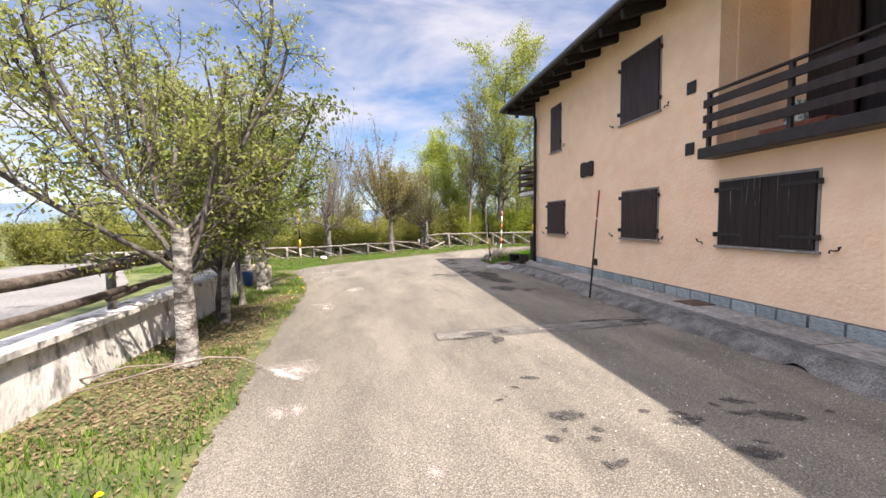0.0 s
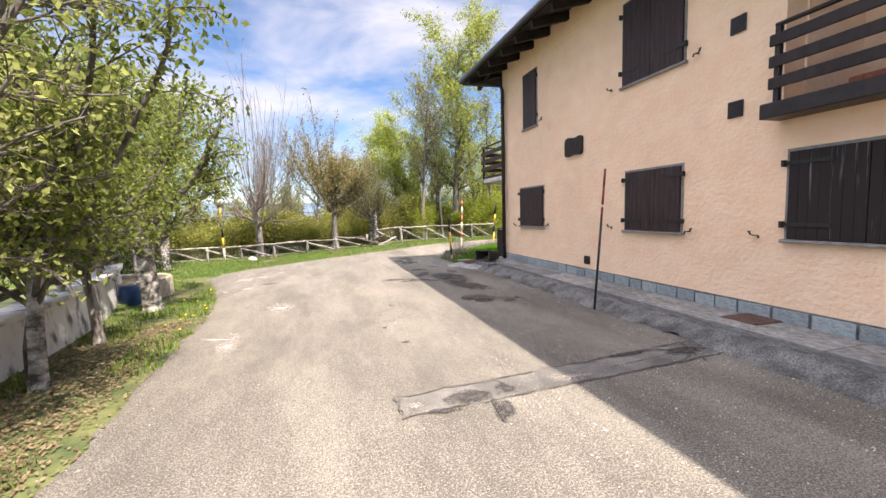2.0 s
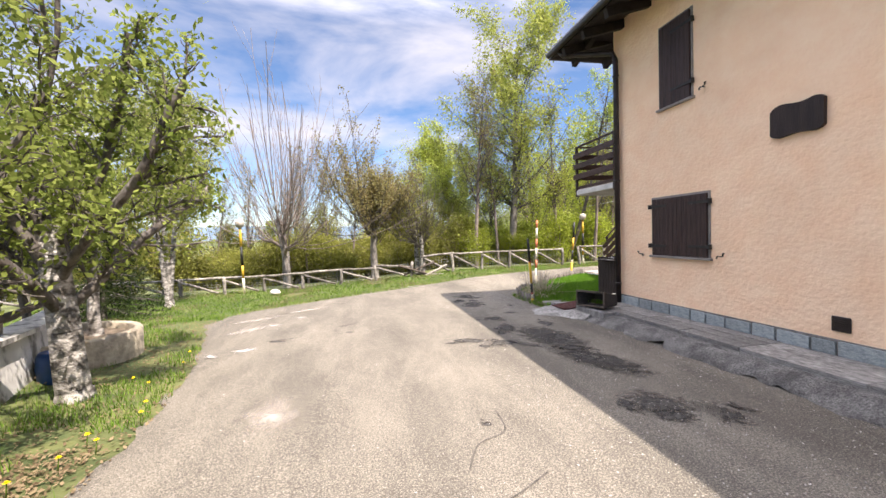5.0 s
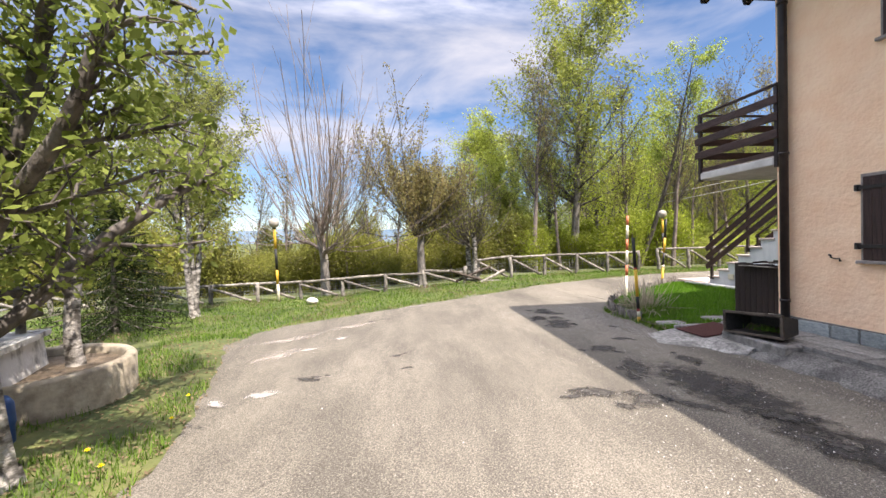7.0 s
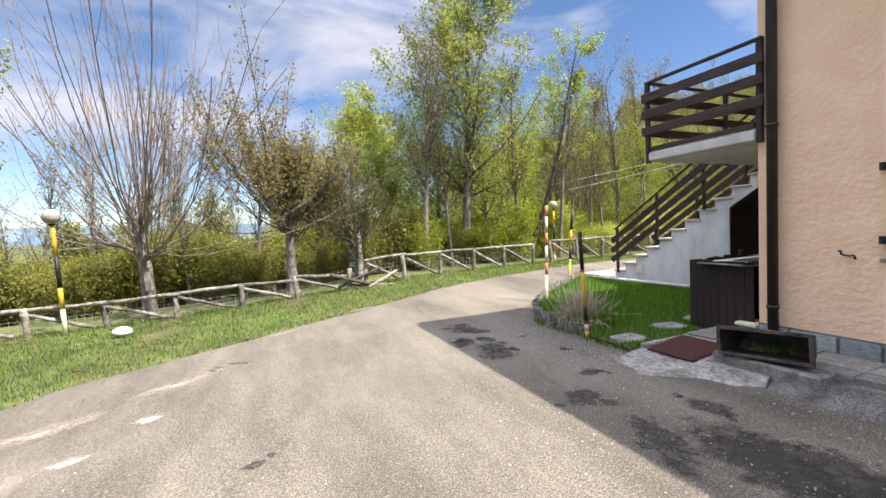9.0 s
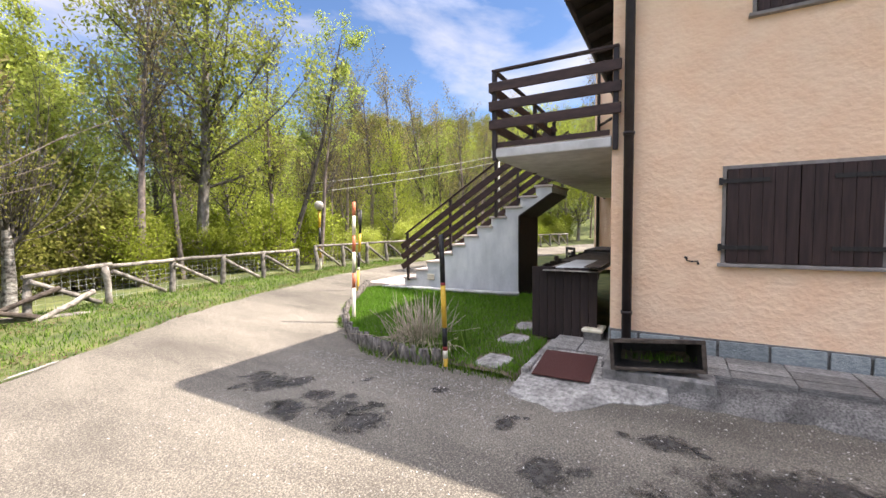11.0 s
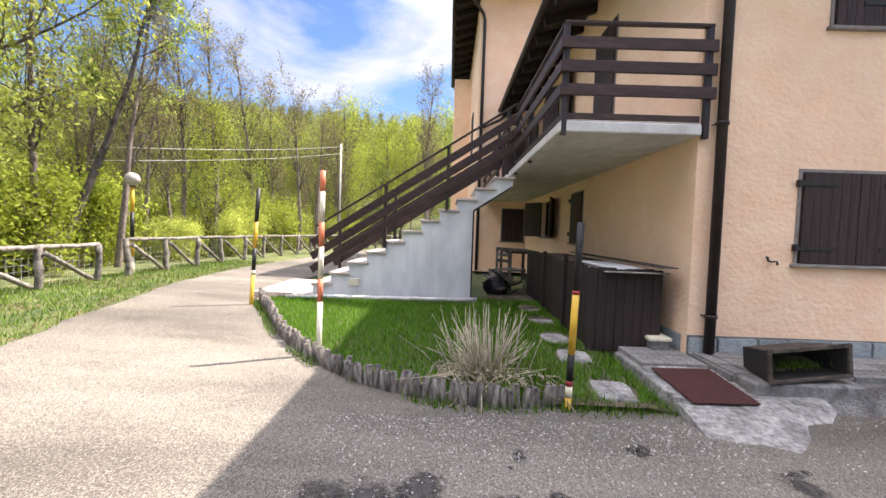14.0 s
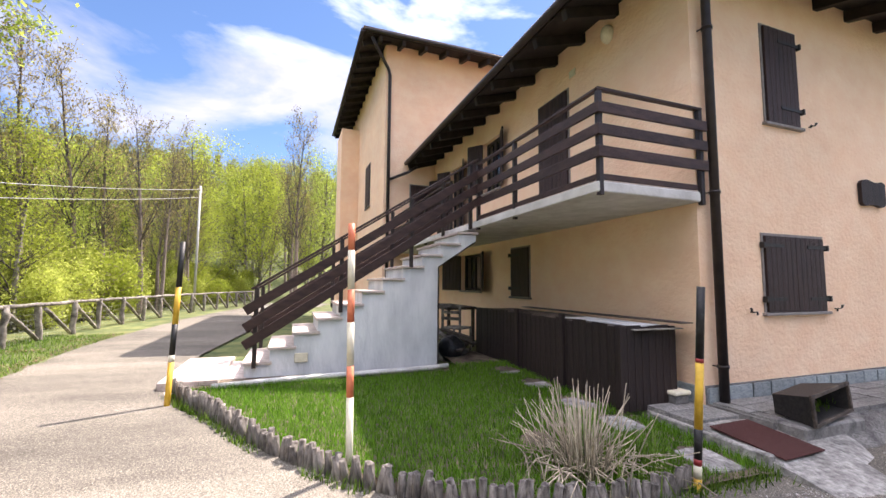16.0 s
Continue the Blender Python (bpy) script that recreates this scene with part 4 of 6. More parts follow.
while y < 12.85:
    rough = y > 9.4
    w = min(rnd.uniform(0.34, 0.52) if rough else rnd.uniform(1.1, 1.7), 12.88 - y)
    xs = [4.40, rnd.uniform(4.6, 4.66), rnd.uniform(4.8, 4.88), FX - 0.045] if rough else [4.40, FX - 0.045]
    for a, b in zip(xs, xs[1:]):
        ob = part("slab", stone_me, SLAB, pave)
        ob.matrix_basis = Matrix.Translation(((a + b) / 2, y + w / 2, SW - 0.026 + rnd.uniform(-0.004, 0.005))) @ pose(0, 0, 0, rnd.uniform(-0.5, 0.5) if rough else 0, rnd.uniform(-0.5, 0.5), 0) @ Matrix.Diagonal((b - a - 0.014, w - 0.014, 0.06, 1))
    y += w
# worn concrete haunch between path and road
L = [(4.05, -9), (4.05, 0), (4.02, 4), (4.08, 6), (4.04, 8), (4.06, 10), (4.0, 11.6), (3.72, 12.3), (3.45, 12.9), (3.5, 13.55)]
R = [(4.45, -9), (4.45, 0), (4.45, 4), (4.45, 6), (4.45, 8), (4.45, 10), (4.45, 11.6), (4.5, 12.3), (4.55, 12.9), (4.6, 13.5)]


def kerb_z(x, y):
    """Broken slope with a sunken groove below the slabs."""
    lip = 0.012 + 0.15 * sstep(4.02, 4.30, x) * (1 - 0.5 * sstep(11.8, 12.6, y))
    return lip - 0.03 * np.exp(-((x - 4.36) / 0.03) ** 2) * (1 - sstep(11.5, 12.2, y)) + 0.012 * np.sin(y * 7.3 + 3 * np.sin(y * 2.1)) * sstep(4.02, 4.1, x) * sstep(4.4, 4.25, x)


haunch = new("kerb", ribbon("kerb", L, R, KERBMAT, n=24, m=14, lift=0.0, ragged=0.14, zf=kerb_z))
tagged(haunch, "broken rough concrete edge sloping down to the road", "kerb", kind="structure")

t = thing("manhole_cover", (4.88, 5.68, SW + 0.008), "rusty square iron manhole cover set in the path", "manhole cover")
part("plate", boxm(-0.23, -0.21, -0.02, 0.20, 0.21, 0.012, 0.005), RUST, t)
bm = bmesh.new()
for k in range(6):
    box(bm, -0.2, -0.18 + k * 0.065, 0.011, 0.17, -0.165 + k * 0.065, 0.016)
part("rib", bm, RUST, t)

# entrance slabs, mat, trough, small box
t = thing("entrance_paving", (0, 0, 0), "pale stone paving with side kerb at the house corner", "paving", kind="structure")
rnd = random.Random(3)
xs = [4.72, 5.03, 5.35, 5.66]
for a, b in zip(xs, xs[1:]):
    for c, d in ((12.9, 13.2), (13.2, 13.53)):
        ob = part("slab", stone_me, SLAB, t)
        ob.matrix_basis = Matrix.Translation(((a + b) / 2, (c + d) / 2, 0.115 + rnd.uniform(-0.004, 0.004))) @ Matrix.Diagonal((b - a - 0.012, d - c - 0.012, 0.12, 1))
part("kerb_stone", boxm(4.02, 13.53, -0.03, 5.2, 13.60, 0.135, 0.012), APRON, t)
part("kerb_slab", boxm(4.18, 11.95, -0.05, 4.43, 12.86, 0.208, 0.02), CONCRETE, t)
part("slab_bed", boxm(4.66, 12.86, -0.04, 5.7, 13.54, 0.13, 0.01), APRON, t)


def ramp_z(x):
    return 0.025 + 0.13 * min(1.0, max(0.0, (x - 3.5) / 1.2))


# rough concrete ramp down to the asphalt
bm = bmesh.new()
front = [(3.56, 13.60), (3.50, 13.36), (3.42, 13.12), (3.60, 12.90), (3.84, 12.72), (3.90, 12.48), (4.06, 12.30)]
back = [(4.70, 13.54), (4.70, 13.36), (4.70, 13.18), (4.70, 13.02), (4.66, 12.88), (4.44, 12.80), (4.42, 12.36)]
rows = []
for (x0, y0), (x1, y1) in zip(front, back):
    row = []
    for k in range(9):
        f = k / 8
        x, y = x0 + (x1 - x0) * f, y0 + (y1 - y0) * f
        z = ramp_z(x) * min(1, 0.4 + 3 * f) + 0.012 * noise.noise(Vector((x * 6, y * 6, 0)))
        row.append(bm.verts.new((x, y, z)))
    rows.append(row)
for r0, r1 in zip(rows, rows[1:]):
    for k in range(8):
        bm.faces.new((r0[k], r0[k + 1], r1[k + 1], r1[k]))
rim = [e for e in bm.edges if e.is_boundary]
g = bmesh.ops.extrude_edge_only(bm, edges=rim)
for e in g["geom"]:
    if isinstance(e, bmesh.types.BMVert):
        e.co.z = -0.05
bmesh.ops.recalc_face_normals(bm, faces=bm.faces)
part("ramp", bm, APRON, t, "rough cast concrete ramp")
t = thing("doormat", pose(4.30, 13.22, ramp_z(4.30) + 0.014, 0, -6.2, 2), "brown rubber-backed doormat lying on the concrete ramp", "doormat")
part("mat", boxm(-0.31, -0.27, 0, 0.31, 0.27, 0.014, 0.004), MATRED, t)
t = thing("planting_trough", pose(4.40, 12.42, 0.222, -4, 3, 7), "black weathered planting trough tipped on its side", "planter")
bm = bmesh.new()
outer = [(-0.2, -0.37, 0.0), (-0.2, 0.37, 0.0), (-0.2, 0.37, 0.27), (-0.2, -0.37, 0.27)]
floor_ = [(0.14, -0.29, 0.045), (0.14, 0.29, 0.045), (0.14, 0.29, 0.225), (0.14, -0.29, 0.225)]
vo = [bm.verts.new(q) for q in outer]
vf = [bm.verts.new(q) for q in floor_]
for k in range(4):
    bm.faces.new((vo[k], vo[(k + 1) % 4], vf[(k + 1) % 4], vf[k]))
bm.faces.new(vf)
bmesh.ops.recalc_face_normals(bm, faces=bm.faces)
bmesh.ops.solidify(bm, geom=list(bm.faces), thickness=0.018)
part("body", bm, IRON, t)
bm = bmesh.new()
for q in ((-0.215, -0.385, -0.0, -0.19, 0.385, 0.03), (-0.215, -0.385, 0.25, -0.19, 0.385, 0.285), (-0.215, -0.385, 0.03, -0.19, -0.35, 0.25), (-0.215, 0.35, 0.03, -0.19, 0.385, 0.25)):
    box(bm, *q)
part("rim", bev(bm, 0.004), DARKRAIL, t)
bm = bmesh.new()
rr = random.Random(2)
bmesh.ops.create_grid(bm, x_segments=10, y_segments=16, size=0.5, matrix=Matrix.Translation((0.0, 0, 0.05)) @ Matrix.Rotation(-0.5, 4, "Y") @ Matrix.Diagonal((0.26, 0.58, 1, 1)))
for v in bm.verts:
    v.co.z += 0.025 * noise.noise(v.co * 14)
part("soil", bm, SOIL, t)
g = np.random.default_rng(3)
q = np.column_stack([g.normal(0.0, 0.05, 160), g.normal(-0.05, 0.13, 160)])
tagged(part("weed", blades("weed", q, np.full(160, 0.06), 0.07, 0.012, GRASS, 6, 1.0), GRASS, t), kind="stuff")
t = thing("floor_box", (5.32, 13.12, 0.175), "white lidded plastic inspection box on the paving", "box")
part("body", boxm(-0.13, -0.1, 0, 0.13, 0.1, 0.09, 0.006), CONCRETE, t)
part("lid", boxm(-0.15, -0.12, 0.09, 0.15, 0.12, 0.135, 0.012), WHITEP, t)

# stepping stones
rnd = random.Random(8)
for x, y in ((4.26, 13.99), (5.1, 14.06), (5.75, 14.08), (6.6, 14.07), (7.35, 14.09)):
    t = thing("stepping_stone", pose(x, y, 0.028 + 0.03 * (x - 4), 0, 0, rnd.uniform(-12, 12)), "pale rough stepping stone in the grass", "stepping stone", "stepping stones")
    bm = bmesh.new()
    ring = [(-1, -1), (-0.3, -1.05), (0.5, -1), (1, -0.9), (1.04, 0), (0.95, 0.95), (0.2, 1.03), (-0.6, 1), (-1, 0.92), (-1.03, 0.1)]
    vs = [bm.verts.new((0.2 * u * rnd.uniform(0.93, 1.07), 0.16 * v * rnd.uniform(0.93, 1.07), 0.045)) for u, v in ring]
    g = bmesh.ops.extrude_face_region(bm, geom=[bm.faces.new(vs)])
    bmesh.ops.translate(bm, verts=[e for e in g["geom"] if isinstance(e, bmesh.types.BMVert)], vec=(0, 0, -0.09))
    part("stone", bev(bm, 0.008), APRON, t)

# woodpile screen
t = thing("woodpile_screen", (0, 0, 0.1), "dark brown plank screen round a woodpile against the wall", "screen")
rnd = random.Random(21)
y = 13.08
while y < 13.78:
    ob = part("plank", boxm(0, 0, 0, 0.02, 0.096, 0.90 + rnd.uniform(-0.015, 0.015), 0.003), DARKWOOD, t)
    ob.matrix_basis = Matrix.Translation((5.28, y, 0.02))
    y += 0.1
x = 5.3
pl = None
while x < 9.0:
    if pl is None:
        pl = part("plank", boxm(0, 0, 0, 0.118, 0.02, 0.9, 0.003), DARKWOOD, t)
        ob, pl = pl, pl.data
    else:
        ob = part("plank", pl, DARKWOOD, t)
    ob.matrix_basis = Matrix.Translation((x, 13.80 + 0.0 * x, 0.02 + rnd.uniform(-0.01, 0.02))) @ pose(0, 0, 0, 0, 0, rnd.uniform(-2, 2))
    x += 0.121
for x in (6.3, 7.45):
    part("post", boxm(x, 13.81, 0.02, x + 0.08, 13.86, 0.99, 0.004), DARKWOOD, t)
part("rail", boxm(5.3, 13.74, 0.8, 9.0, 13.79, 0.87, 0.004), DARKWOOD, t)
for k, (x0, y0, x1, y1, z, mtl) in enumerate(((5.2, 13.05, 7.0, 13.72, 0.96, FENCEWOOD), (6.4, 13.1, 8.9, 13.8, 0.975, DARKRAIL), (5.1, 13.02, 8.4, 13.2, 1.03, DARKRAIL), (5.35, 13.2, 6.6, 13.6, 0.985, WHITEWASH))):
    c = thing("loose_board", pose(0, 0, 0.02, 0, 0, 0), "loose grey board lying on the woodpile", "board", "loose boards")
    part("board", boxm(x0, y0, z, x1, y1, z + 0.012, 0.002), mtl, c)

# clutter under the stair: broken chair, table, bag
t = thing("old_chair", pose(9.35, 14.1, 0.17, 0, 0, 35), "broken grey wooden chair leaning in the clutter", "chair")
for a in ((-0.2, -0.2), (0.2, -0.2), (-0.2, 0.2), (0.2, 0.2)):
    part("leg", boxm(a[0] - 0.02, a[1] - 0.02, 0, a[0] + 0.02, a[1] + 0.02, 0.45 if a[1] < 0 else 0.9, 0.004), FENCEWOOD, t)
part("seat", boxm(-0.23, -0.23, 0.43, 0.23, 0.23, 0.46, 0.006), FENCEWOOD, t)
for z in (0.6, 0.72, 0.84):
    part("back_slat", boxm(-0.2, 0.19, z, 0.2, 0.21, z + 0.06, 0.004), FENCEWOOD, t)
t = thing("work_table", (10.7, 13.75, 0.12), "dark old wooden table with planks on it", "table")
part("top", boxm(-0.8, -0.35, 0.8, 0.8, 0.35, 0.86, 0.006), DARKRAIL, t)
for a in ((-0.72, -0.28), (0.72, -0.28), (-0.72, 0.28), (0.72, 0.28)):
    part("leg", boxm(a[0] - 0.03, a[1] - 0.03, 0, a[0] + 0.03, a[1] + 0.03, 0.8, 0.004), DARKRAIL, t)
t = thing("refuse_bag", (8.75, 14.45, 0.1), "full black plastic refuse bag by the stair", "bag")
bm = bmesh.new()
ball(bm, (0, 0, 0.22), 0.25, 18, 12, 0.95)
for v in bm.verts:
    v.co += Vector((noise.noise(v.co * 6), noise.noise(v.co * 6 + Vector((7, 0, 0))), noise.noise(v.co * 6 + Vector((0, 9, 0))))) * 0.05
part("bag", bm, BIN, t)
rnd = random.Random(4)
t = thing("plank_heap", (8.95, 14.45, 0.08), "heap of grey broken planks beside the stair", "planks")
for k in range(9):
    bm = bmesh.new()
    a = rnd.uniform(-0.9, 0.5)
    p = Vector((rnd.uniform(-0.3, 0.5), rnd.uniform(-0.35, 0.1), 0.06 + 0.055 * k))
    beam(bm, p - Vector((math.cos(a), math.sin(a), 0.1)) * 0.42, p + Vector((math.cos(a), math.sin(a), 0.1)) * 0.42, 0.1, 0.03)
    part("plank", bm, FENCEWOOD if k % 2 else DARKRAIL, t)
part("leg", boxm(-0.1, -0.2, -0.02, 0.2, 0.1, 0.08, 0.01), FENCEWOOD, t)

# loggia things
t = thing("flower_box", (5.5, 4.75, 2.452), "red-brown terracotta flower box on the balcony floor", "flower box")
bm = bmesh.new()
box(bm, -0.12, -0.45, 0, 0.12, 0.45, 0.34)
part("box", bev(bm, 0.015), TERRA, t)
t = thing("packed_bag", pose(5.6, 4.85, 2.452, 0, 0, 15), "green and white patterned bag standing on the balcony", "bag")
bm = bmesh.new()
box(bm, -0.1, -0.13, 0, 0.1, 0.13, 0.66)
for v in bm.verts:
    if v.co.z > 0.5:
        v.co.x *= 0.5
        v.co.y *= 0.8
bmesh.ops.subdivide_edges(bm, edges=list(bm.edges), cuts=2)
bmesh.ops.smooth_vert(bm, verts=bm.verts, factor=0.5, use_axis_x=True, use_axis_y=True, use_axis_z=True)
part("bag", bm, GREENBAG, t)

# ---- marks and stains on the road ----


def blot(name, x, y, rx, ry, material, label, cat, turn=0.0, seed=0, rough=0.35, lift=0.0205, n=26):
    """A thin irregular mark on the asphalt."""
    bm = bmesh.new()
    c, si = math.cos(radians(turn)), math.sin(radians(turn))
    z0 = float(level(x, y))
    vs = []
    for k in range(n):
        a = k * math.tau / n
        u, v = rx * 1.5 * math.cos(a), ry * 1.5 * math.sin(a)
        vs.append(bm.verts.new((u, v, float(level(x + u * c - v * si, y + u * si + v * c)) - z0)))
    bm.faces.new(vs)
    ob = part(name, bm, material)
    ob.matrix_world = pose(x, y, z0 + lift, 0, 0, turn)
    return tagged(ob, label, cat, kind="structure")


rs = random.Random(17)
for x, y, rx, ry in ((1.37, 2.91, 0.17, 0.10), (1.40, 3.70, 0.10, 0.05), (0.95, 3.27, 0.05, 0.03), (1.16, 3.51, 0.04, 0.03), (1.14, 2.61, 0.07, 0.06), (1.42, 2.56, 0.06, 0.05), (2.23, 2.67, 0.16, 0.10), (2.37, 2.22, 0.15, 0.09), (1.42, 2.26, 0.11, 0.04), (2.99, 2.62, 0.22, 0.09), (2.87, 2.90, 0.14, 0.06),
                    (-0.14, 13.21, 0.09, 0.06), (-1.15, 12.62, 0.20, 0.07), (0.01, 12.66, 0.07, 0.05), (1.75, 11.52, 0.30, 0.16), (2.16, 11.26, 0.26, 0.20), (2.54, 12.15, 0.16, 0.42), (2.57, 12.96, 0.22, 0.20), (2.95, 11.35, 0.32, 0.75), (3.0, 10.2, 0.26, 0.60), (3.15, 8.6, 0.16, 0.30), (3.3, 12.3, 0.14, 0.25),
                    (2.75, 15.75, 0.26, 0.24), (2.85, 16.0, 0.12, 0.16), (2.9, 15.50, 0.20, 0.14), (3.27, 14.94, 0.08, 0.05), (2.65, 14.72, 0.24, 0.26), (2.75, 15.08, 0.16, 0.14), (2.55, 14.42, 0.26, 0.24), (3.38, 14.15, 0.10, 0.07), (2.42, 15.10, 0.18, 0.20), (3.05, 13.4, 0.14, 0.10), (2.80, 8.9, 0.28, 0.36), (1.05, 6.9, 0.06, 0.05), (0.9, 7.6, 0.05, 0.04), (1.2, 8.9, 0.06, 0.05), (-0.4, 15.9, 0.18, 0.03)):
    blot("oil_stain", x, y, rx, ry, OIL if ry > 0.45 else STAIN, "dark oily stain soaked into the asphalt", "stain", rs.uniform(-30, 30))
    for _ in range(2 if rx > 0.1 else 1):
        blot("oil_stain", x + rs.gauss(0, rx * 0.9), y + rs.gauss(0, max(ry, 0.08) * 1.0), rx * rs.uniform(0.2, 0.5), max(ry, 0.05) * rs.uniform(0.2, 0.6), STAIN, "dark oily stain soaked into the asphalt", "stain", rs.uniform(-60, 60), lift=0.0225)
for x, y, rx, ry, tn in ((-1.02, 4.26, 0.33, 0.075, -42), (-1.54, 12.29, 0.17, 0.12, 10), (-1.96, 12.17, 0.17, 0.06, -40), (-1.05, 14.61, 0.13, 0.10, 15), (-1.46, 14.08, 0.16, 0.08, 20), (-1.2, 7.9, 0.25, 0.04, -20), (1.7, 18.25, 0.35, 0.04, 25), (0.2, 17.2, 0.4, 0.04, 25)):
    blot("worn_paint", x, y, rx, ry, PAINT, "worn remains of white paint on the asphalt", "road marking", tn, rs.randint(0, 999), 0.25)
for x, y, rx, ry, tn in ((-2.0, 14.9, 0.7, 0.24, 25), (-1.0, 15.55, 0.6, 0.2, 30), (-0.9, 4.4, 0.3, 0.4, 0), (-0.6, 9.6, 0.28, 0.6, 10), (-1.0, 7.6, 0.18, 0.8, 4), (-1.9, 13.9, 0.5, 0.3, 60), (-0.85, 3.4, 0.18, 0.2, 0), (0.27, 2.39, 0.09, 0.1, 0), (-0.73, 3.43, 0.14, 0.16, 0)):
    blot("pale_patch", x, y, rx, ry, PALE, "pale pinkish worn patch of concrete", "road patch", tn, rs.randint(0, 999), 0.3, lift=0.0185)
# repaired trench across the road


def trench_side(x, side):
    """One edge of the trench: side 0 nearer the start of the walk, side 1 the far one."""
    base = 5.11 + 0.075 * (x - 0.68) if side == 0 else 5.46 + 0.095 * (x - 0.68)
    return base + 0.035 * noise.noise(Vector((x * 4, 3 + 5 * side, 0))) + 0.02 * noise.noise(Vector((x * 17, 3 + 5 * side, 0)))


def road_strip(name, pts, widths, material, label, cat, lift):
    """A flat ribbon of varying width that follows pts on the asphalt."""
    bm = bmesh.new()
    P = np.array(pts, dtype=float)
    D = np.gradient(P, axis=0)
    D /= np.linalg.norm(D, axis=1, keepdims=True)
    O = np.column_stack([-D[:, 1], D[:, 0]]) * np.array(widths)[:, None]
    pair = [[bm.verts.new((*c, float(level(*c)) + lift)) for c in (a - o, a + o)] for a, o in zip(P, O)]
    for u, v in zip(pair, pair[1:]):
        bm.faces.new((u[0], v[0], v[1], u[1]))
    return tagged(part(name, bm, material), label, cat, kind="structure")


bm = bmesh.new()
rows = []
for k in range(61):
    x = 0.68 + 3.42 * k / 60
    a, b = trench_side(x, 0), trench_side(x, 1)
    rows.append([bm.verts.new((x, a + (b - a) * f, float(level(x, a)) + 0.0215 - (0.006 if f in (0, 1) else 0.003 * math.sin(x * 23 + f * 9)))) for f in (0, 0.25, 0.5, 0.75, 1)])
for r0, r1 in zip(rows, rows[1:]):
    for u in range(4):
        bm.faces.new((r0[u], r1[u], r1[u + 1], r0[u + 1]))
tagged(part("road_repair", bm, PATCH), "cracked concrete trench repair across the asphalt", "road patch", kind="structure")
for side in (0, 1):
    xs = np.linspace(0.68, 4.1, 120)
    w = [0.013 * max(0.08, 0.5 + noise.noise(Vector((x * 5, side * 7, 2))) + 0.5 * sstep(2.2, 3.6, x)) for x in xs]
    road_strip("road_crack", [(x, trench_side(x, side)) for x in xs], w, CRACK, "dark broken crack along the trench repair", "crack", 0.0245)
for x0, y0, x1, y1, w0 in ((0.68, 5.12, 0.69, 5.45, 0.012), (1.45, 5.30, 1.38, 4.80, 0.02), (1.66, 5.28, 1.58, 5.56, 0.014), (2.75, 5.42, 4.0, 5.58, 0.010), (3.3, 5.72, 4.15, 5.48, 0.02), (3.45, 5.3, 4.2, 5.72, 0.016), (3.7, 5.25, 3.95, 5.8, 0.018), (2.0, 5.24, 2.7, 5.60, 0.005)):
    f = np.linspace(0, 1, 24)
    pts = [(x0 + (x1 - x0) * a + 0.03 * noise.noise(Vector((x0 * 5, a * 6, 1))), y0 + (y1 - y0) * a + 0.03 * noise.noise(Vector((y0 * 5, a * 6, 4)))) for a in f]
    road_strip("road_crack", pts, [w0 * (0.35 + abs(noise.noise(Vector((a * 9, x0, y0)))) * 1.6) for a in f], CRACK, "dark broken crack across the trench repair", "crack", 0.0255)
for x, y, rx, ry, tn in ((1.27, 5.28, 0.24, 0.14, 4), (1.62, 5.34, 0.08, 0.12, 10), (1.45, 4.98, 0.16, 0.10, 70), (3.75, 5.55, 0.26, 0.12, 6), (1.0, 5.12, 0.14, 0.05, 0), (3.15, 5.66, 0.3, 0.05, 6)):
    blot("oil_stain", x, y, rx, ry, STAIN, "dark soot stain on the trench repair", "stain", tn, 5, 0.3, lift=0.027)
for x, y, rx, ry in ((2.28, 5.37, 0.28, 0.11), (0.82, 5.28, 0.09, 0.07)):
    blot("pale_patch", x, y, rx, ry, PALE, "pale smooth cement in the trench repair", "road patch", 4, 3, 0.3, lift=0.026)
for pts in ([(0.34, 7.89), (0.69, 7.91), (1.01, 7.93), (1.38, 8.15)], [(0.9, 8.3), (1.05, 8.6), (1.3, 8.75), (1.35, 9.1)]):
    bm = bmesh.new()
    P = densify(pts, 10)
    for p, q in zip(P, P[1:]):
        d = (q - p) / np.linalg.norm(q - p)
        o = np.array((-d[1], d[0])) * 0.007
        bm.faces.new([bm.verts.new((*c, float(level(*c)) + 0.0195)) for c in (p - o, q - o, q + o, p + o)])
    tagged(part("road_crack", bm, CRACK), "fine dark crack in the asphalt", "crack", kind="structure")

# ---- snow poles, lamps ----


def banded_pole(name, at, lean, h, r, bands, label, cat):
    t = thing(name, Matrix.Translation(at) @ pose(0, 0, 0, lean[0], lean[1], 0), label, cat)
    z = 0.0
    for f, m in bands:
        bm = bmesh.new()
        tube(bm, [(0, 0, z - (0.1 if z == 0 else 0)), (0, 0, z + f * h)], r, 10)
        part("band", bm, m, t)
        z += f * h
    return t


banded_pole("snow_pole", (4.06, 7.45, 0.09), (0.3, 4.4), 2.03, 0.017, [(0.62, BLACK), (0.10, DARKRED), (0.02, WHITEP), (0.13, DARKRED), (0.02, BLACK), (0.11, DARKRED)], "thin leaning black and red snow pole at the path edge", "snow pole")
banded_pole("snow_pole", (3.99, 14.44, -0.04), (0.4, -3.6), 1.50, 0.027, [(0.10, YELLOW), (0.06, WHITEP), (0.03, DARKRED), (0.14, BLACK), (0.31, YELLOW), (0.02, DARKRED), (0.34, BLACK)], "yellow and black banded snow pole by the log edging", "snow pole")
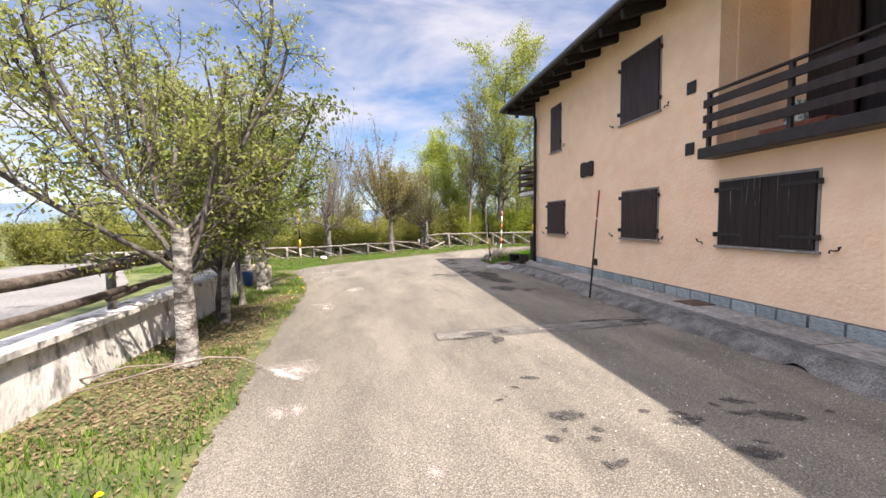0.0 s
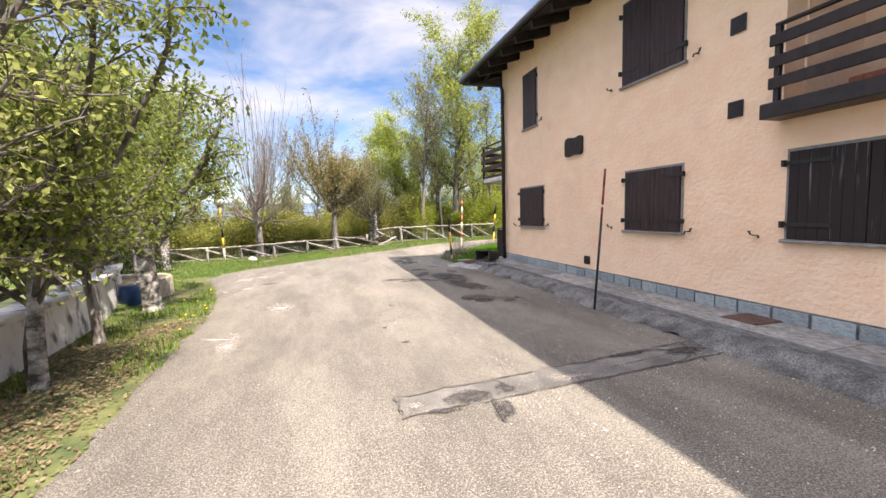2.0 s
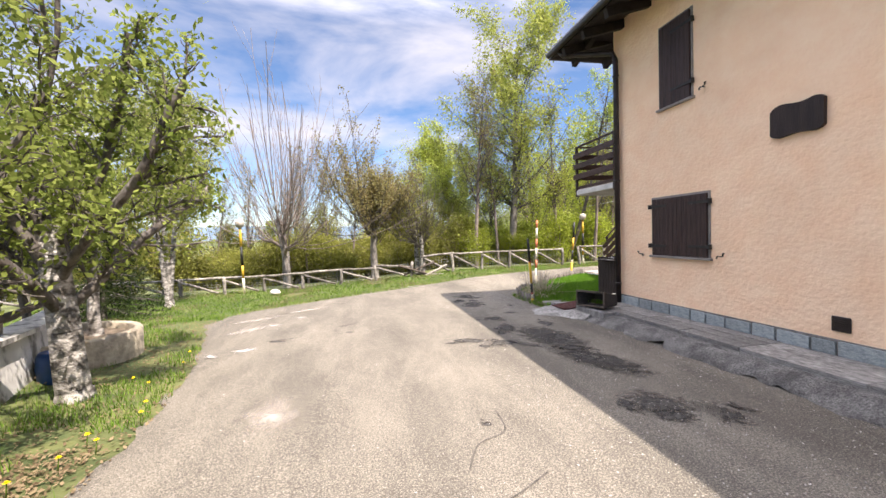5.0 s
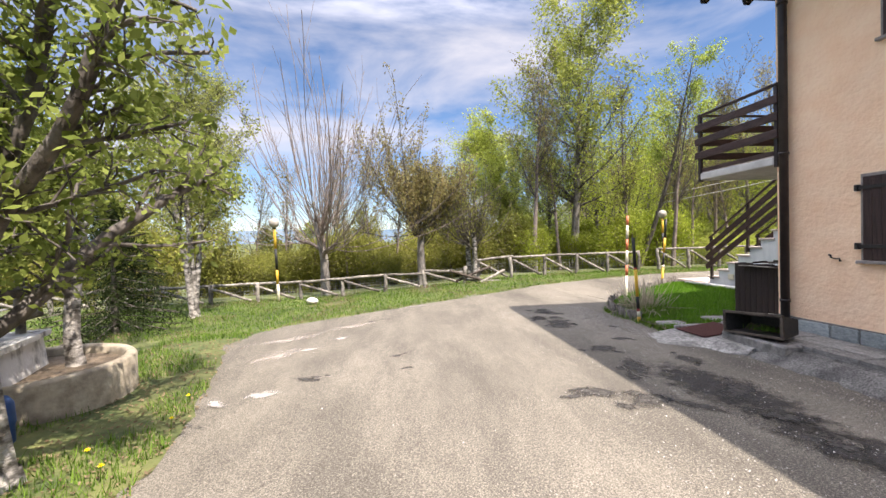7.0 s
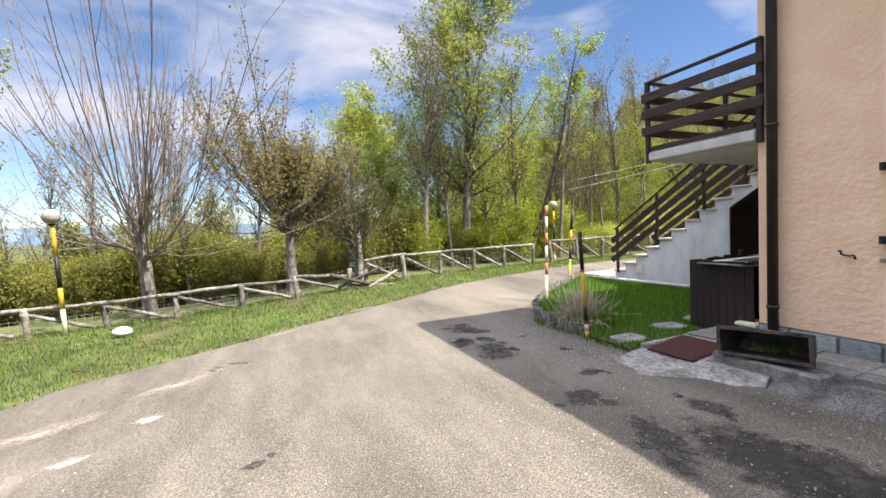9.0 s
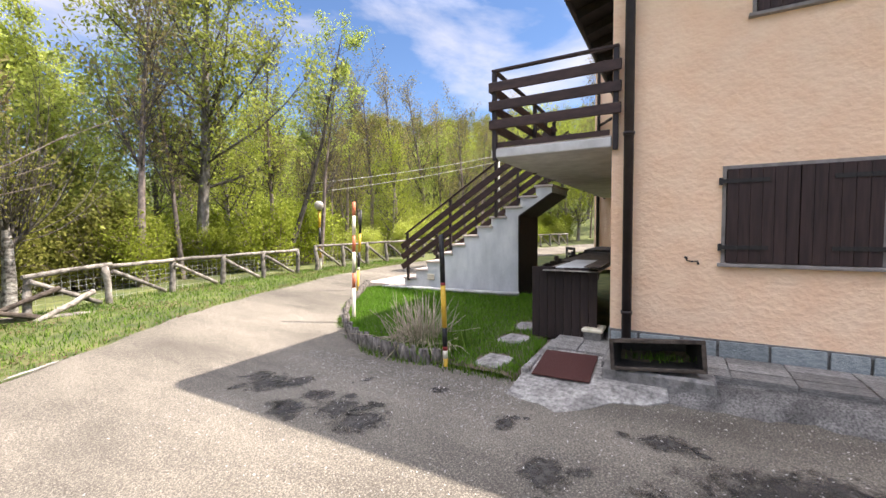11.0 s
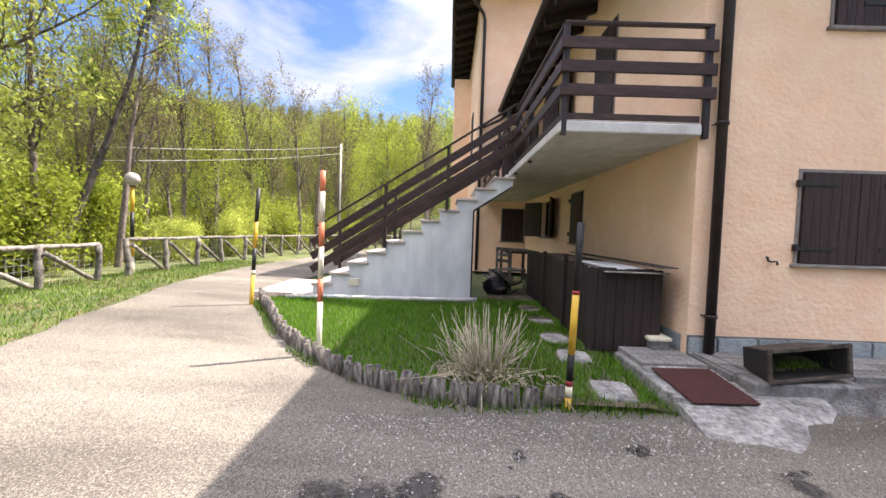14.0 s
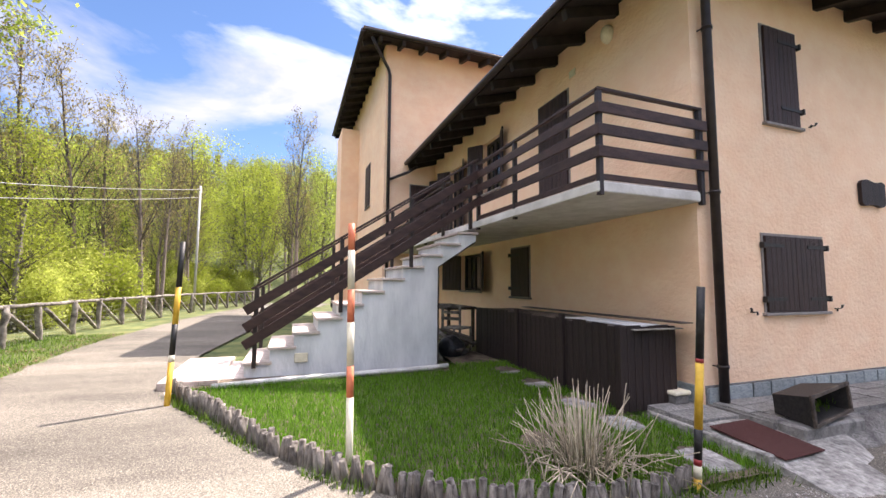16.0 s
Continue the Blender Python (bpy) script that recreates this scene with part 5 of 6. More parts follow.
banded_pole("snow_pole", (5.06, 16.72, -0.03), (-0.5, 2.4), 1.98, 0.028, [(0.31, WHITEP), (0.12, REDP), (0.17, WHITEP), (0.13, REDP), (0.16, WHITEP), (0.11, REDP)], "red and white banded snow pole by the lawn", "snow pole")
banded_pole("snow_pole", (7.06, 18.40, 0.07), (1.0, 4.2), 1.86, 0.030, [(0.28, YELLOW), (0.04, WHITEP), (0.18, BLACK), (0.22, YELLOW), (0.28, BLACK)], "black and yellow banded snow pole at the lawn corner", "snow pole")


def globe_lamp(at, lean, h):
    t = banded_pole("globe_lamp", at, lean, h, 0.04, [(0.22, WHITEP), (0.20, YELLOW), (0.30, BLACK), (0.28, YELLOW)], "globe garden lamp on a yellow and black pole", "lamp")
    bm = bmesh.new()
    tube(bm, [(0, 0, h), (0, 0, h + 0.05)], 0.055, 10)
    part("collar", bm, METAL, t)
    bm = bmesh.new()
    ball(bm, (0, 0, h + 0.17), 0.15, 20, 12)
    part("globe", bm, GLOBE, t)


globe_lamp((-3.75, 20.62, -0.15), (0, -1.5), 2.15)
globe_lamp((9.78, 22.35, 0.15), (0, 0), 1.95)

# ---- rustic fence at the road's outer side ----


def rough_log(p, q, r, seed):
    rr = random.Random(seed)
    p, q = Vector(p), Vector(q)
    n = 5
    bm = bmesh.new()
    pts = [p.lerp(q, k / n) + Vector((rr.uniform(-1, 1), rr.uniform(-1, 1), rr.uniform(-1, 1))) * r * 0.25 for k in range(n + 1)]
    tube(bm, pts, [r * rr.uniform(0.85, 1.12) for _ in pts], 7)
    return bm


def rustic_fence(path, label, hgt=0.72, gap=1.35, broken=None, seed=1):
    fence = thing("rustic_fence", (0, 0, 0), label, "fence")
    rr = random.Random(seed)
    P = np.array(path, dtype=float)
    seg = np.linalg.norm(np.diff(P, axis=0), axis=1)
    cum = np.concatenate([[0], np.cumsum(seg)])
    n = max(1, round(cum[-1] / gap))
    pts = []
    for k in range(n + 1):
        s = cum[-1] * k / n
        x, y = np.interp(s, cum, P[:, 0]), np.interp(s, cum, P[:, 1])
        pts.append(Vector((x, y, float(terrain(x, y)))))
    for k, p in enumerate(pts):
        lean = Vector((rr.uniform(-0.09, 0.05), rr.uniform(-0.06, 0.06), 0))
        part("post", rough_log(p - Vector((0, 0, 0.15)), p + Vector((0, 0, hgt)) + lean, 0.062, seed * 100 + k), FENCEWOOD, fence)
        if k < n:
            q = pts[k + 1]
            drop = 0.0 if not broken or k not in broken else broken[k]
            part("rail", rough_log(p + Vector((-0.05, 0, hgt - 0.02)), q + Vector((0.05, 0, hgt - 0.02 - drop)), 0.043, seed * 300 + k), FENCEWOOD, fence)
            part("brace", rough_log(p + Vector((0.03, -0.03, hgt - 0.1)), p.lerp(q, 0.86) + Vector((0, -0.03, 0.04)), 0.042, seed * 700 + k), FENCEWOOD, fence)
    # wire mesh behind the timbers
    V, F = [], []
    for k in range(n):
        p, q = pts[k], pts[k + 1]
        for j in range(1, 7):
            a, b = p + Vector((0, 0.05, hgt * j / 7)), q + Vector((0, 0.05, hgt * j / 7))
            i = len(V)
            V += [a, b, b + Vector((0, 0, 0.004)), a + Vector((0, 0, 0.004))]
            F.append((i, i + 1, i + 2, i + 3))
        for j in range(10):
            a = p.lerp(q, j / 10) + Vector((0, 0.05, 0))
            i = len(V)
            V += [a, a + Vector((0.004, 0, 0)), a + Vector((0.004, 0, hgt * 0.95)), a + Vector((0, 0, hgt * 0.95))]
            F.append((i, i + 1, i + 2, i + 3))
    part("wire_mesh", mesh_np("wire_mesh", [tuple(v) for v in V], F, WIREMAT), WIREMAT, fence)
    return fence


rustic_fence([(-12, 19.2), (-9, 20.1), (-4.3, 20.9), (-2.4, 20.95), (-0.8, 21.0), (1.0, 21.05), (2.0, 21.15)], "low weathered rustic log fence with diagonal braces", 0.55, 1.3, {9: 0.1, 10: 0.18}, 1)
rustic_fence([(2.5, 21.25), (4.4, 21.7), (6.5, 22.0), (8.7, 22.2)], "weathered rustic log fence with diagonal braces", 0.70, 1.15, {0: -0.05}, 2)
rustic_fence([(9.55, 22.25), (12.2, 22.3), (16, 22.1), (21, 21.3), (30, 19)], "weathered rustic log fence along the curve", 0.78, 1.25, None, 3)
rb = thing("collapsed_rails", (2.4, 21.1, 0.1), "collapsed fence rails lying across a gap", "fence rails")
for k, (p, q) in enumerate((((-0.7, 0, 0.05), (0.5, 0.1, 0.5)), ((-0.4, 0.1, 0.1), (0.9, -0.1, 0.0)), ((-0.9, -0.1, 0.42), (0.3, 0, 0.02)), ((0.1, -0.1, 0.0), (1.0, 0.2, 0.36)))):
    part("rail", rough_log(p, q, 0.045, 900 + k), FENCEWOOD if k % 2 else DARKRAIL, rb)

# ---- parapet wall and its rail ----
WALL = [(-2.78, -8), (-2.82, 0), (-2.88, 4), (-2.95, 7), (-3.25, 9.5), (-3.75, 11.6), (-4.3, 13.2)]
P = densify(WALL, 8)
bm = bmesh.new()
rings = []
for i, p in enumerate(P):
    d = P[min(i + 1, len(P) - 1)] - P[max(i - 1, 0)]
    d = d / np.linalg.norm(d)
    o = np.array((-d[1], d[0]))
    top = 0.54 + 0.01 * noise.noise(Vector((p[1] * 2, 0, 0)))
    prof = [(0.03, -0.35), (-0.0, 0.05), (-0.05, top - 0.04), (0.03, top - 0.03), (0.03, top + 0.03), (-0.36, top + 0.03), (-0.36, -0.35)]
    rings.append([bm.verts.new((p[0] - o[0] * a, p[1] - o[1] * a, z)) for a, z in prof])
for r0, r1 in zip(rings, rings[1:]):
    for k in range(len(r0)):
        bm.faces.new((r0[k], r0[(k + 1) % len(r0)], r1[(k + 1) % len(r0)], r1[k]))
bm.faces.new(rings[0])
bm.faces.new(rings[-1][::-1])
tagged(part("parapet_wall", bm, OLDWALL), "low stained whitewashed concrete parapet wall with coping", "wall", kind="structure")
rf = thing("parapet_rail", (0, 0, 0.56), "dark wet log rail fence on the parapet wall", "fence")
ys = [-4.4, -1.2, 2.0, 5.24, 7.0, 9.2, 11.2, 13.0]
RP = [(float(np.interp(y, P[:, 1], P[:, 0])) - 0.2, y) for y in ys]
for k, (x, y) in enumerate(RP):
    part("post", rough_log((x, y, -0.02), (x, y, 0.66), 0.05, 40 + k), FENCEWOOD, rf)
    if k < len(RP) - 1:
        x2, y2 = RP[k + 1]
        part("rail", rough_log((x + 0.08, y - 0.25, 0.52), (x2 + 0.08, y2 + 0.2, 0.50), 0.058, 60 + k), DARKRAIL, rf)
        part("rail", rough_log((x + 0.07, y - 0.2, 0.17), (x2 + 0.07, y2 + 0.15, 0.22), 0.05, 80 + k), DARKRAIL, rf)

# round planter, blue drum, rock, branch
t = thing("round_planter", (-4.2, 12.75, -0.16), "round cast concrete planter with soil and a birch", "planter")
bm = bmesh.new()
n = 40
prof = [(1.0, -0.1), (1.0, 0.39), (0.97, 0.42), (0.90, 0.42), (0.88, 0.39), (0.88, 0.29)]
rings = [[bm.verts.new((r * math.cos(k * math.tau / n), r * math.sin(k * math.tau / n), z)) for k in range(n)] for r, z in prof]
for r0, r1 in zip(rings, rings[1:]):
    for k in range(n):
        f = bm.faces.new((r0[k], r0[(k + 1) % n], r1[(k + 1) % n], r1[k]))
        f.smooth = True
part("ring", bm, PLANTER, t)
bm = bmesh.new()
bmesh.ops.create_circle(bm, cap_ends=True, radius=0.88, segments=40, matrix=Matrix.Translation((0, 0, 0.31)))
part("soil", bm, SOIL, t)
t = thing("plastic_drum", (-3.55, 11.6, -0.16), "blue plastic drum standing by the parapet", "drum")
bm = bmesh.new()
tube(bm, [(0, 0, 0), (0, 0, 0.03), (0, 0, 0.17), (0, 0, 0.2), (0, 0, 0.37), (0, 0, 0.42)], [0.15, 0.17, 0.17, 0.18, 0.17, 0.14], 20)
part("drum", bm, BLUE, t)
t = thing("boundary_stone", (-2.55, 19.6, -0.14), "pale rounded boulder in the verge", "stone")
bm = bmesh.new()
ball(bm, (0, 0, 0.06), 0.17, 14, 9, 0.55)
for v in bm.verts:
    v.co *= 1 + 0.25 * noise.noise(v.co * 5)
part("stone", bm, ROCK, t)
t = thing("fallen_branch", (-1.9, 4.6, 0.03), "pale broken branch lying on the verge", "branch")
for k, pts in enumerate(([(-0.9, -0.55, 0.0), (-0.4, -0.1, 0.03), (0.0, 0.15, 0.05), (0.35, 0.1, 0.04), (0.62, -0.12, 0.01)], [(-0.2, 0.05, 0.03), (-0.7, -0.05, 0.06), (-1.2, -0.45, 0.02)])):
    bm = bmesh.new()
    tube(bm, pts, [0.008, 0.010, 0.012, 0.010, 0.006][:len(pts)], 6)
    part("stick", bm, TWIG, t)

# utility pole and wires
UP = Vector((22.2, 21.1, float(terrain(22.2, 21.1))))
t = thing("utility_pole", UP, "slim pale utility pole carrying cables", "pole")
bm = bmesh.new()
tube(bm, [(0, 0, -0.3), (0, 0, 5.7 - UP.z)], [0.055, 0.045], 10)
part("mast", bm, WIREMAT, t)
bm = bmesh.new()
beam(bm, (-0.35, 0, 5.5 - UP.z), (0.35, 0, 5.5 - UP.z), 0.05, 0.06)
part("crossarm", bm, FENCEWOOD, t)
for k, (dz, q) in enumerate(((5.55 - UP.z, (10.85, 24.15, 3.15)), (5.2 - UP.z, (10.8, 24.2, 2.8)))):
    a, b = UP + Vector((0, 0, dz)), Vector(q)
    w = thing("cable", (0, 0, 0), "thin overhead cable from the pole to a leaning tree", "cable", "cables")
    bm = bmesh.new()
    tube(bm, [a.lerp(b, f) - Vector((0, 0, 0.12 * 4 * f * (1 - f))) for f in np.linspace(0, 1, 16)], 0.0085, 5)
    part("wire", bm, WIREMAT, w)

# ---- lawn with log edging ----
EDGE = [(4.04, 14.50), (3.97, 14.80), (3.97, 15.15), (4.10, 15.6), (4.36, 16.12), (4.78, 16.62), (5.28, 17.08), (5.9, 17.52), (6.5, 17.86), (7.12, 18.25), (7.5, 18.42)]
E_ = densify(EDGE, 10)
inner = [(9.0, 13.9)] * 3 + [(7.9, 14.6)] * 3 + [(7.9, 16)] * 2 + [(7.93, 17.4), (7.93, 17.9), (7.7, 18.2)]
def lawn_z(x, y):
    return 0.05 + 0.035 * np.clip(np.asarray(x) - 3.9, 0, 4.2) + 0.0 * np.asarray(y)
lawn = new("lawn", ribbon("lawn", EDGE, inner, SOIL, n=6, m=14, lift=0.0, zf=lawn_z))
tagged(lawn, "small mown lawn bed inside a log edging", "lawn", kind="structure")
lawn2 = new("lawn_strip", ribbon("lawn_strip", [(3.95, 13.62), (5, 13.64), (6.5, 13.7), (9, 13.8)], [(3.98, 14.6), (5, 14.8), (6.5, 14.8), (9, 14.6)], SOIL, n=6, m=6, lift=0.004, zf=lawn_z))
tagged(lawn2, "grass strip with stepping stones beside the wall", "lawn", kind="structure")
edging = thing("log_edging", (0, 0, 0), "edging of short grey upright logs round the lawn", "edging")
cum = np.concatenate([[0], np.cumsum(np.linalg.norm(np.diff(E_, axis=0), axis=1))])
protos = []
for k in range(5):
    rr = random.Random(70 + k)
    bm = bmesh.new()
    tube(bm, [(0, 0, -0.12), (0, 0, 0.1), (rr.uniform(-0.01, 0.01), rr.uniform(-0.01, 0.01), 0.2)], [0.030, 0.031, 0.027], 7)
    me = bpy.data.meshes.new("log")
    bm.to_mesh(me)
    bm.free()
    me.materials.append(LOGEDGE)
    protos.append(me)
rr = random.Random(31)
s = 0.0
while s < cum[-1]:
    x, y = np.interp(s, cum, E_[:, 0]), np.interp(s, cum, E_[:, 1])
    ob = part("log", protos[rr.randrange(5)], LOGEDGE, edging)
    ob.matrix_basis = Matrix.Translation((x, y, float(level(x, y)) - 0.02 + rr.uniform(-0.02, 0.03) + (0.02 if 3.9 < s else 0))) @ pose(0, 0, 0, rr.uniform(-11, 11), rr.uniform(-11, 11), rr.uniform(0, 360))
    s += 0.057
bm = bmesh.new()
tube(bm, [(7.52, 18.05, 0.20), (7.56, 17.4, 0.215), (7.60, 16.2, 0.225), (7.66, 15.2, 0.225), (7.74, 14.9, 0.225)], 0.038, 8)
t = thing("bed_edging", (0, 0, 0), "narrow pale stone edging below the stair wall", "edging")
part("edge", bm, SLABWHITE, t)

# ---- blades, leaves ----


def scatter(n, x0, x1, y0, y1, keep, seed):
    g = np.random.default_rng(seed)
    p = np.column_stack([g.uniform(x0, x1, n), g.uniform(y0, y1, n)])
    return p[keep(p[:, 0], p[:, 1])]


Ld = densify(ROAD_L, 8)
near_i = Ld[:, 1] < 14.6


def road_left_x(y):
    return np.interp(y, Ld[near_i][:, 1], Ld[near_i][:, 0])


def road_far_y(x):
    far = Ld[Ld[:, 1] >= 15.2]
    far = far[np.argsort(far[:, 0])]
    return np.interp(x, far[:, 0], far[:, 1])


def clumpy(x, y, f, seed):
    return np.array([noise.noise(Vector((a * f, b * f, seed))) for a, b in zip(x, y)])


def wall_x(y):
    return np.interp(y, P[:, 1], P[:, 0])


# verge between wall and road: grass in tufts, litter
p = scatter(60000, -5.5, -1.1, -1.5, 16, lambda x, y: (x < road_left_x(y) - 0.02 + 0.06 * np.sin(y * 9)) & (x > wall_x(y) + 0.03), 1)
c = clumpy(p[:, 0], p[:, 1], 0.9, 4)
edge = road_left_x(p[:, 1]) - p[:, 0]
thin = np.where((p[:, 1] > 3.3) & (p[:, 1] < 9.2), 0.30 - 0.25 * sstep(0.7, 0.2, edge), -0.12)
p = p[c > thin]
ob = new("verge_grass", blades("verge_grass", p, terrain(p[:, 0], p[:, 1]) - 0.025, 0.10, 0.011, GRASS, 1, 0.9))
tagged(ob, "tufted spring grass on the verge under the trees", "grass", kind="stuff")
p = scatter(16000, -4.2, -1.15, 0, 15.5, lambda x, y: (x < road_left_x(y) + 0.05) & (x > wall_x(y) + 0.03), 2)
p = np.concatenate([p, scatter(22000, -3.6, -0.9, 3.0, 9.5, lambda x, y: (x < road_left_x(y) - 0.15) & (x > wall_x(y) + 0.03), 12)])


def litter(name, p, size, material, seed, z):
    g = np.random.default_rng(seed)
    n = len(p)
    a = g.uniform(0, math.tau, n)
    s = size * g.uniform(0.5, 1.4, n)
    u = np.column_stack([np.cos(a), np.sin(a), g.uniform(-0.5, 0.5, n)]) * s[:, None]
    v = np.column_stack([-np.sin(a), np.cos(a), g.uniform(-0.5, 0.5, n)]) * (s * 0.55)[:, None]
    b = np.column_stack([p, z])
    V = np.stack([b - u, b + v, b + u, b - v], 1).reshape(-1, 3)
    return mesh_np(name, V, np.arange(4 * n).reshape(-1, 4), material)


ob = new("leaf_litter", litter("leaf_litter", p, 0.018, DRYGRASS, 3, terrain(p[:, 0], p[:, 1]) + 0.003))
tagged(ob, "dry brown fallen leaves scattered on the verge", "leaf litter", kind="stuff")
# far verge along the fence
p = scatter(100000, -9, 14, 14.5, 23.5, lambda x, y: (y > road_far_y(x) + 0.03 * np.sin(x * 8)) & (y < fence_y(x) + 0.5) & ((x > -2.6) | (y > 15.6)), 5)
c = clumpy(p[:, 0], p[:, 1], 0.8, 2)
p = p[c > -0.5]
ob = new("roadside_grass", blades("roadside_grass", p, terrain(p[:, 0], p[:, 1]) - 0.02, 0.075, 0.012, GRASS, 2, 1.1))
tagged(ob, "lush green roadside grass below the fence", "grass", kind="stuff")
p = scatter(60000, -9, 14, 14.5, 23.5, lambda x, y: (y > road_far_y(x) - 0.05) & (y < fence_y(x) + 0.5) & ((x > -2.6) | (y > 15.6)), 15)
p = p[(p[:, 1] - road_far_y(p[:, 0]) < 0.16 + 0.22 * clumpy(p[:, 0], p[:, 1], 1.4, 6)) | (clumpy(p[:, 0], p[:, 1], 0.8, 2) < -0.12)]
ob = new("leaf_litter", litter("leaf_litter", p, 0.02, DRYGRASS, 4, terrain(p[:, 0], p[:, 1]) + 0.02))
tagged(ob, "dry brown leaves along the edge of the road", "leaf litter", kind="stuff")
# lawn
def in_lawn(x, y):
    ex = np.interp(y, E_[:, 1], E_[:, 0])
    return (y > 13.65) & (y < 18.3) & (x > np.where(y < 14.36, 3.97, ex) + 0.06) & (x < np.where(y > 14.9, 7.54, 7.9)) & ~((y < 13.85) & (x > 5.2))
p = scatter(90000, 3.9, 8.0, 13.6, 18.4, in_lawn, 6)
on_stone = np.zeros(len(p), bool)
for x, y in ((4.26, 13.99), (5.1, 14.06), (5.75, 14.08), (6.6, 14.07), (7.35, 14.09)):
    on_stone |= ((p[:, 0] - x) / 0.24) ** 2 + ((p[:, 1] - y) / 0.19) ** 2 < 1
p = p[~on_stone]
p = p[clumpy(p[:, 0], p[:, 1], 1.3, 8) > -0.62]
ob = new("lawn_grass", blades("lawn_grass", p, lawn_z(p[:, 0], p[:, 1]) - 0.01, 0.075, 0.009, LAWN, 3, 0.9))
tagged(ob, "short dark green lawn grass", "grass", kind="stuff")
# weeds at the foot of the logs and kerbs
rr = random.Random(12)
q = []
for k in range(900):
    s = rr.uniform(0, cum[-1])
    if noise.noise(Vector((s * 1.7, 0, 5))) < 0.0:
        continue
    q.append((np.interp(s, cum, E_[:, 0]) - rr.uniform(0.02, 0.13), np.interp(s, cum, E_[:, 1]) + rr.uniform(0.0, 0.1)))
for k in range(420):
    q.append((4.02 - abs(rr.gauss(0, 0.07)), rr.uniform(13.62, 14.5)))
q = np.array(q)
ob = new("edge_weeds", blades("edge_weeds", q, level(q[:, 0], q[:, 1]) + 0.01, 0.09, 0.012, GRASS, 4, 1.0))
tagged(ob, "small weeds along the foot of the edging", "weeds", kind="stuff")

# loose grit near the kerb, the edging and on the shaded road
g_ = np.random.default_rng(77)
q = np.concatenate([
    np.column_stack([g_.uniform(1.6, 4.1, 7000), g_.uniform(0.5, 16, 7000)]),
    np.column_stack([4.0 - np.abs(g_.normal(0, 0.22, 900)), g_.uniform(0.5, 12.2, 900)]),
    np.column_stack([3.75 - np.abs(g_.normal(0, 0.45, 3200)), g_.uniform(13.4, 16.2, 3200)]),
    np.column_stack([g_.uniform(-1.6, 2.4, 900), g_.uniform(1.0, 16, 900)])])
ob = new("loose_grit", litter("loose_grit", q, 0.0085, GRIT, 11, level(q[:, 0], q[:, 1]) + 0.022))
tagged(ob, "loose pale grit scattered on the asphalt", "grit", kind="stuff")

# dandelions
rr = random.Random(6)
for x, y in ((-1.55, 2.35), (-2.0, 9.5), (-1.95, 9.1), (-2.05, 8.8), (-1.85, 9.35), (-1.9, 10.2), (-2.2, 10.9), (-1.8, 9.9), (-2.3, 12.3), (-2.15, 11.7), (-1.75, 8.4), (-2.5, 11.2)):
    z = float(terrain(x, y))
    t = thing("dandelion", (x, y, z), "yellow dandelion flower in the verge grass", "flower", "dandelions")
    bm = bmesh.new()
    tube(bm, [(0, 0, -0.02), (0.01, 0, 0.1)], 0.004, 5)
    part("stem", bm, GRASS, t)
    bm = bmesh.new()
    for k in range(14):
        a = k * math.tau / 14
        for rad, zz in ((0.019, 0.102), (0.011, 0.112)):
            bm.faces.new([bm.verts.new(v) for v in ((0.01, 0, 0.1), (0.01 + rad * math.cos(a - 0.2), rad * math.sin(a - 0.2), zz), (0.01 + rad * 1.15 * math.cos(a), rad * 1.15 * math.sin(a), zz), (0.01 + rad * math.cos(a + 0.2), rad * math.sin(a + 0.2), zz))])
    part("blossom", bm, BLOSSOM, t)

# dried clump of stalks
t = thing("dry_shrub", (4.45, 15.05, 0.06), "cut-back shrub of dry straw-coloured stalks", "shrub")
rr = random.Random(44)
bm = bmesh.new()
for k in range(230):
    a, r0 = rr.uniform(0, 6.28), abs(rr.gauss(0, 0.16))
    tilt = abs(rr.gauss(0, 0.68))
    L_ = rr.uniform(0.2, 0.72)
    b = Vector((r0 * math.cos(a), r0 * math.sin(a), 0))
    d = Vector((math.sin(tilt) * math.cos(a + rr.uniform(-0.7, 0.7)), math.sin(tilt) * math.sin(a + rr.uniform(-0.7, 0.7)), math.cos(tilt)))
    tube(bm, [b, b + d * L_ * 0.5, b + d * L_ + Vector((0, 0, -0.10 * tilt))], [0.0045, 0.004, 0.0026], 4)
part("stalk_clump", bm, STRAW, t)
bm = bmesh.new()
for k in range(80):
    a = rr.uniform(-2.6, -0.5) + 1.9
    b = Vector((rr.uniform(-0.2, 0.2), rr.uniform(-0.5, 0.4), 0.1))
    e = b + Vector((rr.uniform(-0.5, 0.15), rr.uniform(-0.35, 0.35), -0.12))
    tube(bm, [b, b.lerp(e, 0.5) + Vector((0, 0, 0.05)), e], 0.005, 4)
part("fallen_straw", bm, STRAW, t)
g = np.random.default_rng(9)
q = np.column_stack([g.normal(0.05, 0.2, 700), g.normal(-0.35, 0.18, 700)])
tagged(part("green_shoot", blades("green_shoot", q, np.zeros(700), 0.2, 0.014, GRASS, 5, 0.9), GRASS, t), kind="stuff")

# ---- trees ----


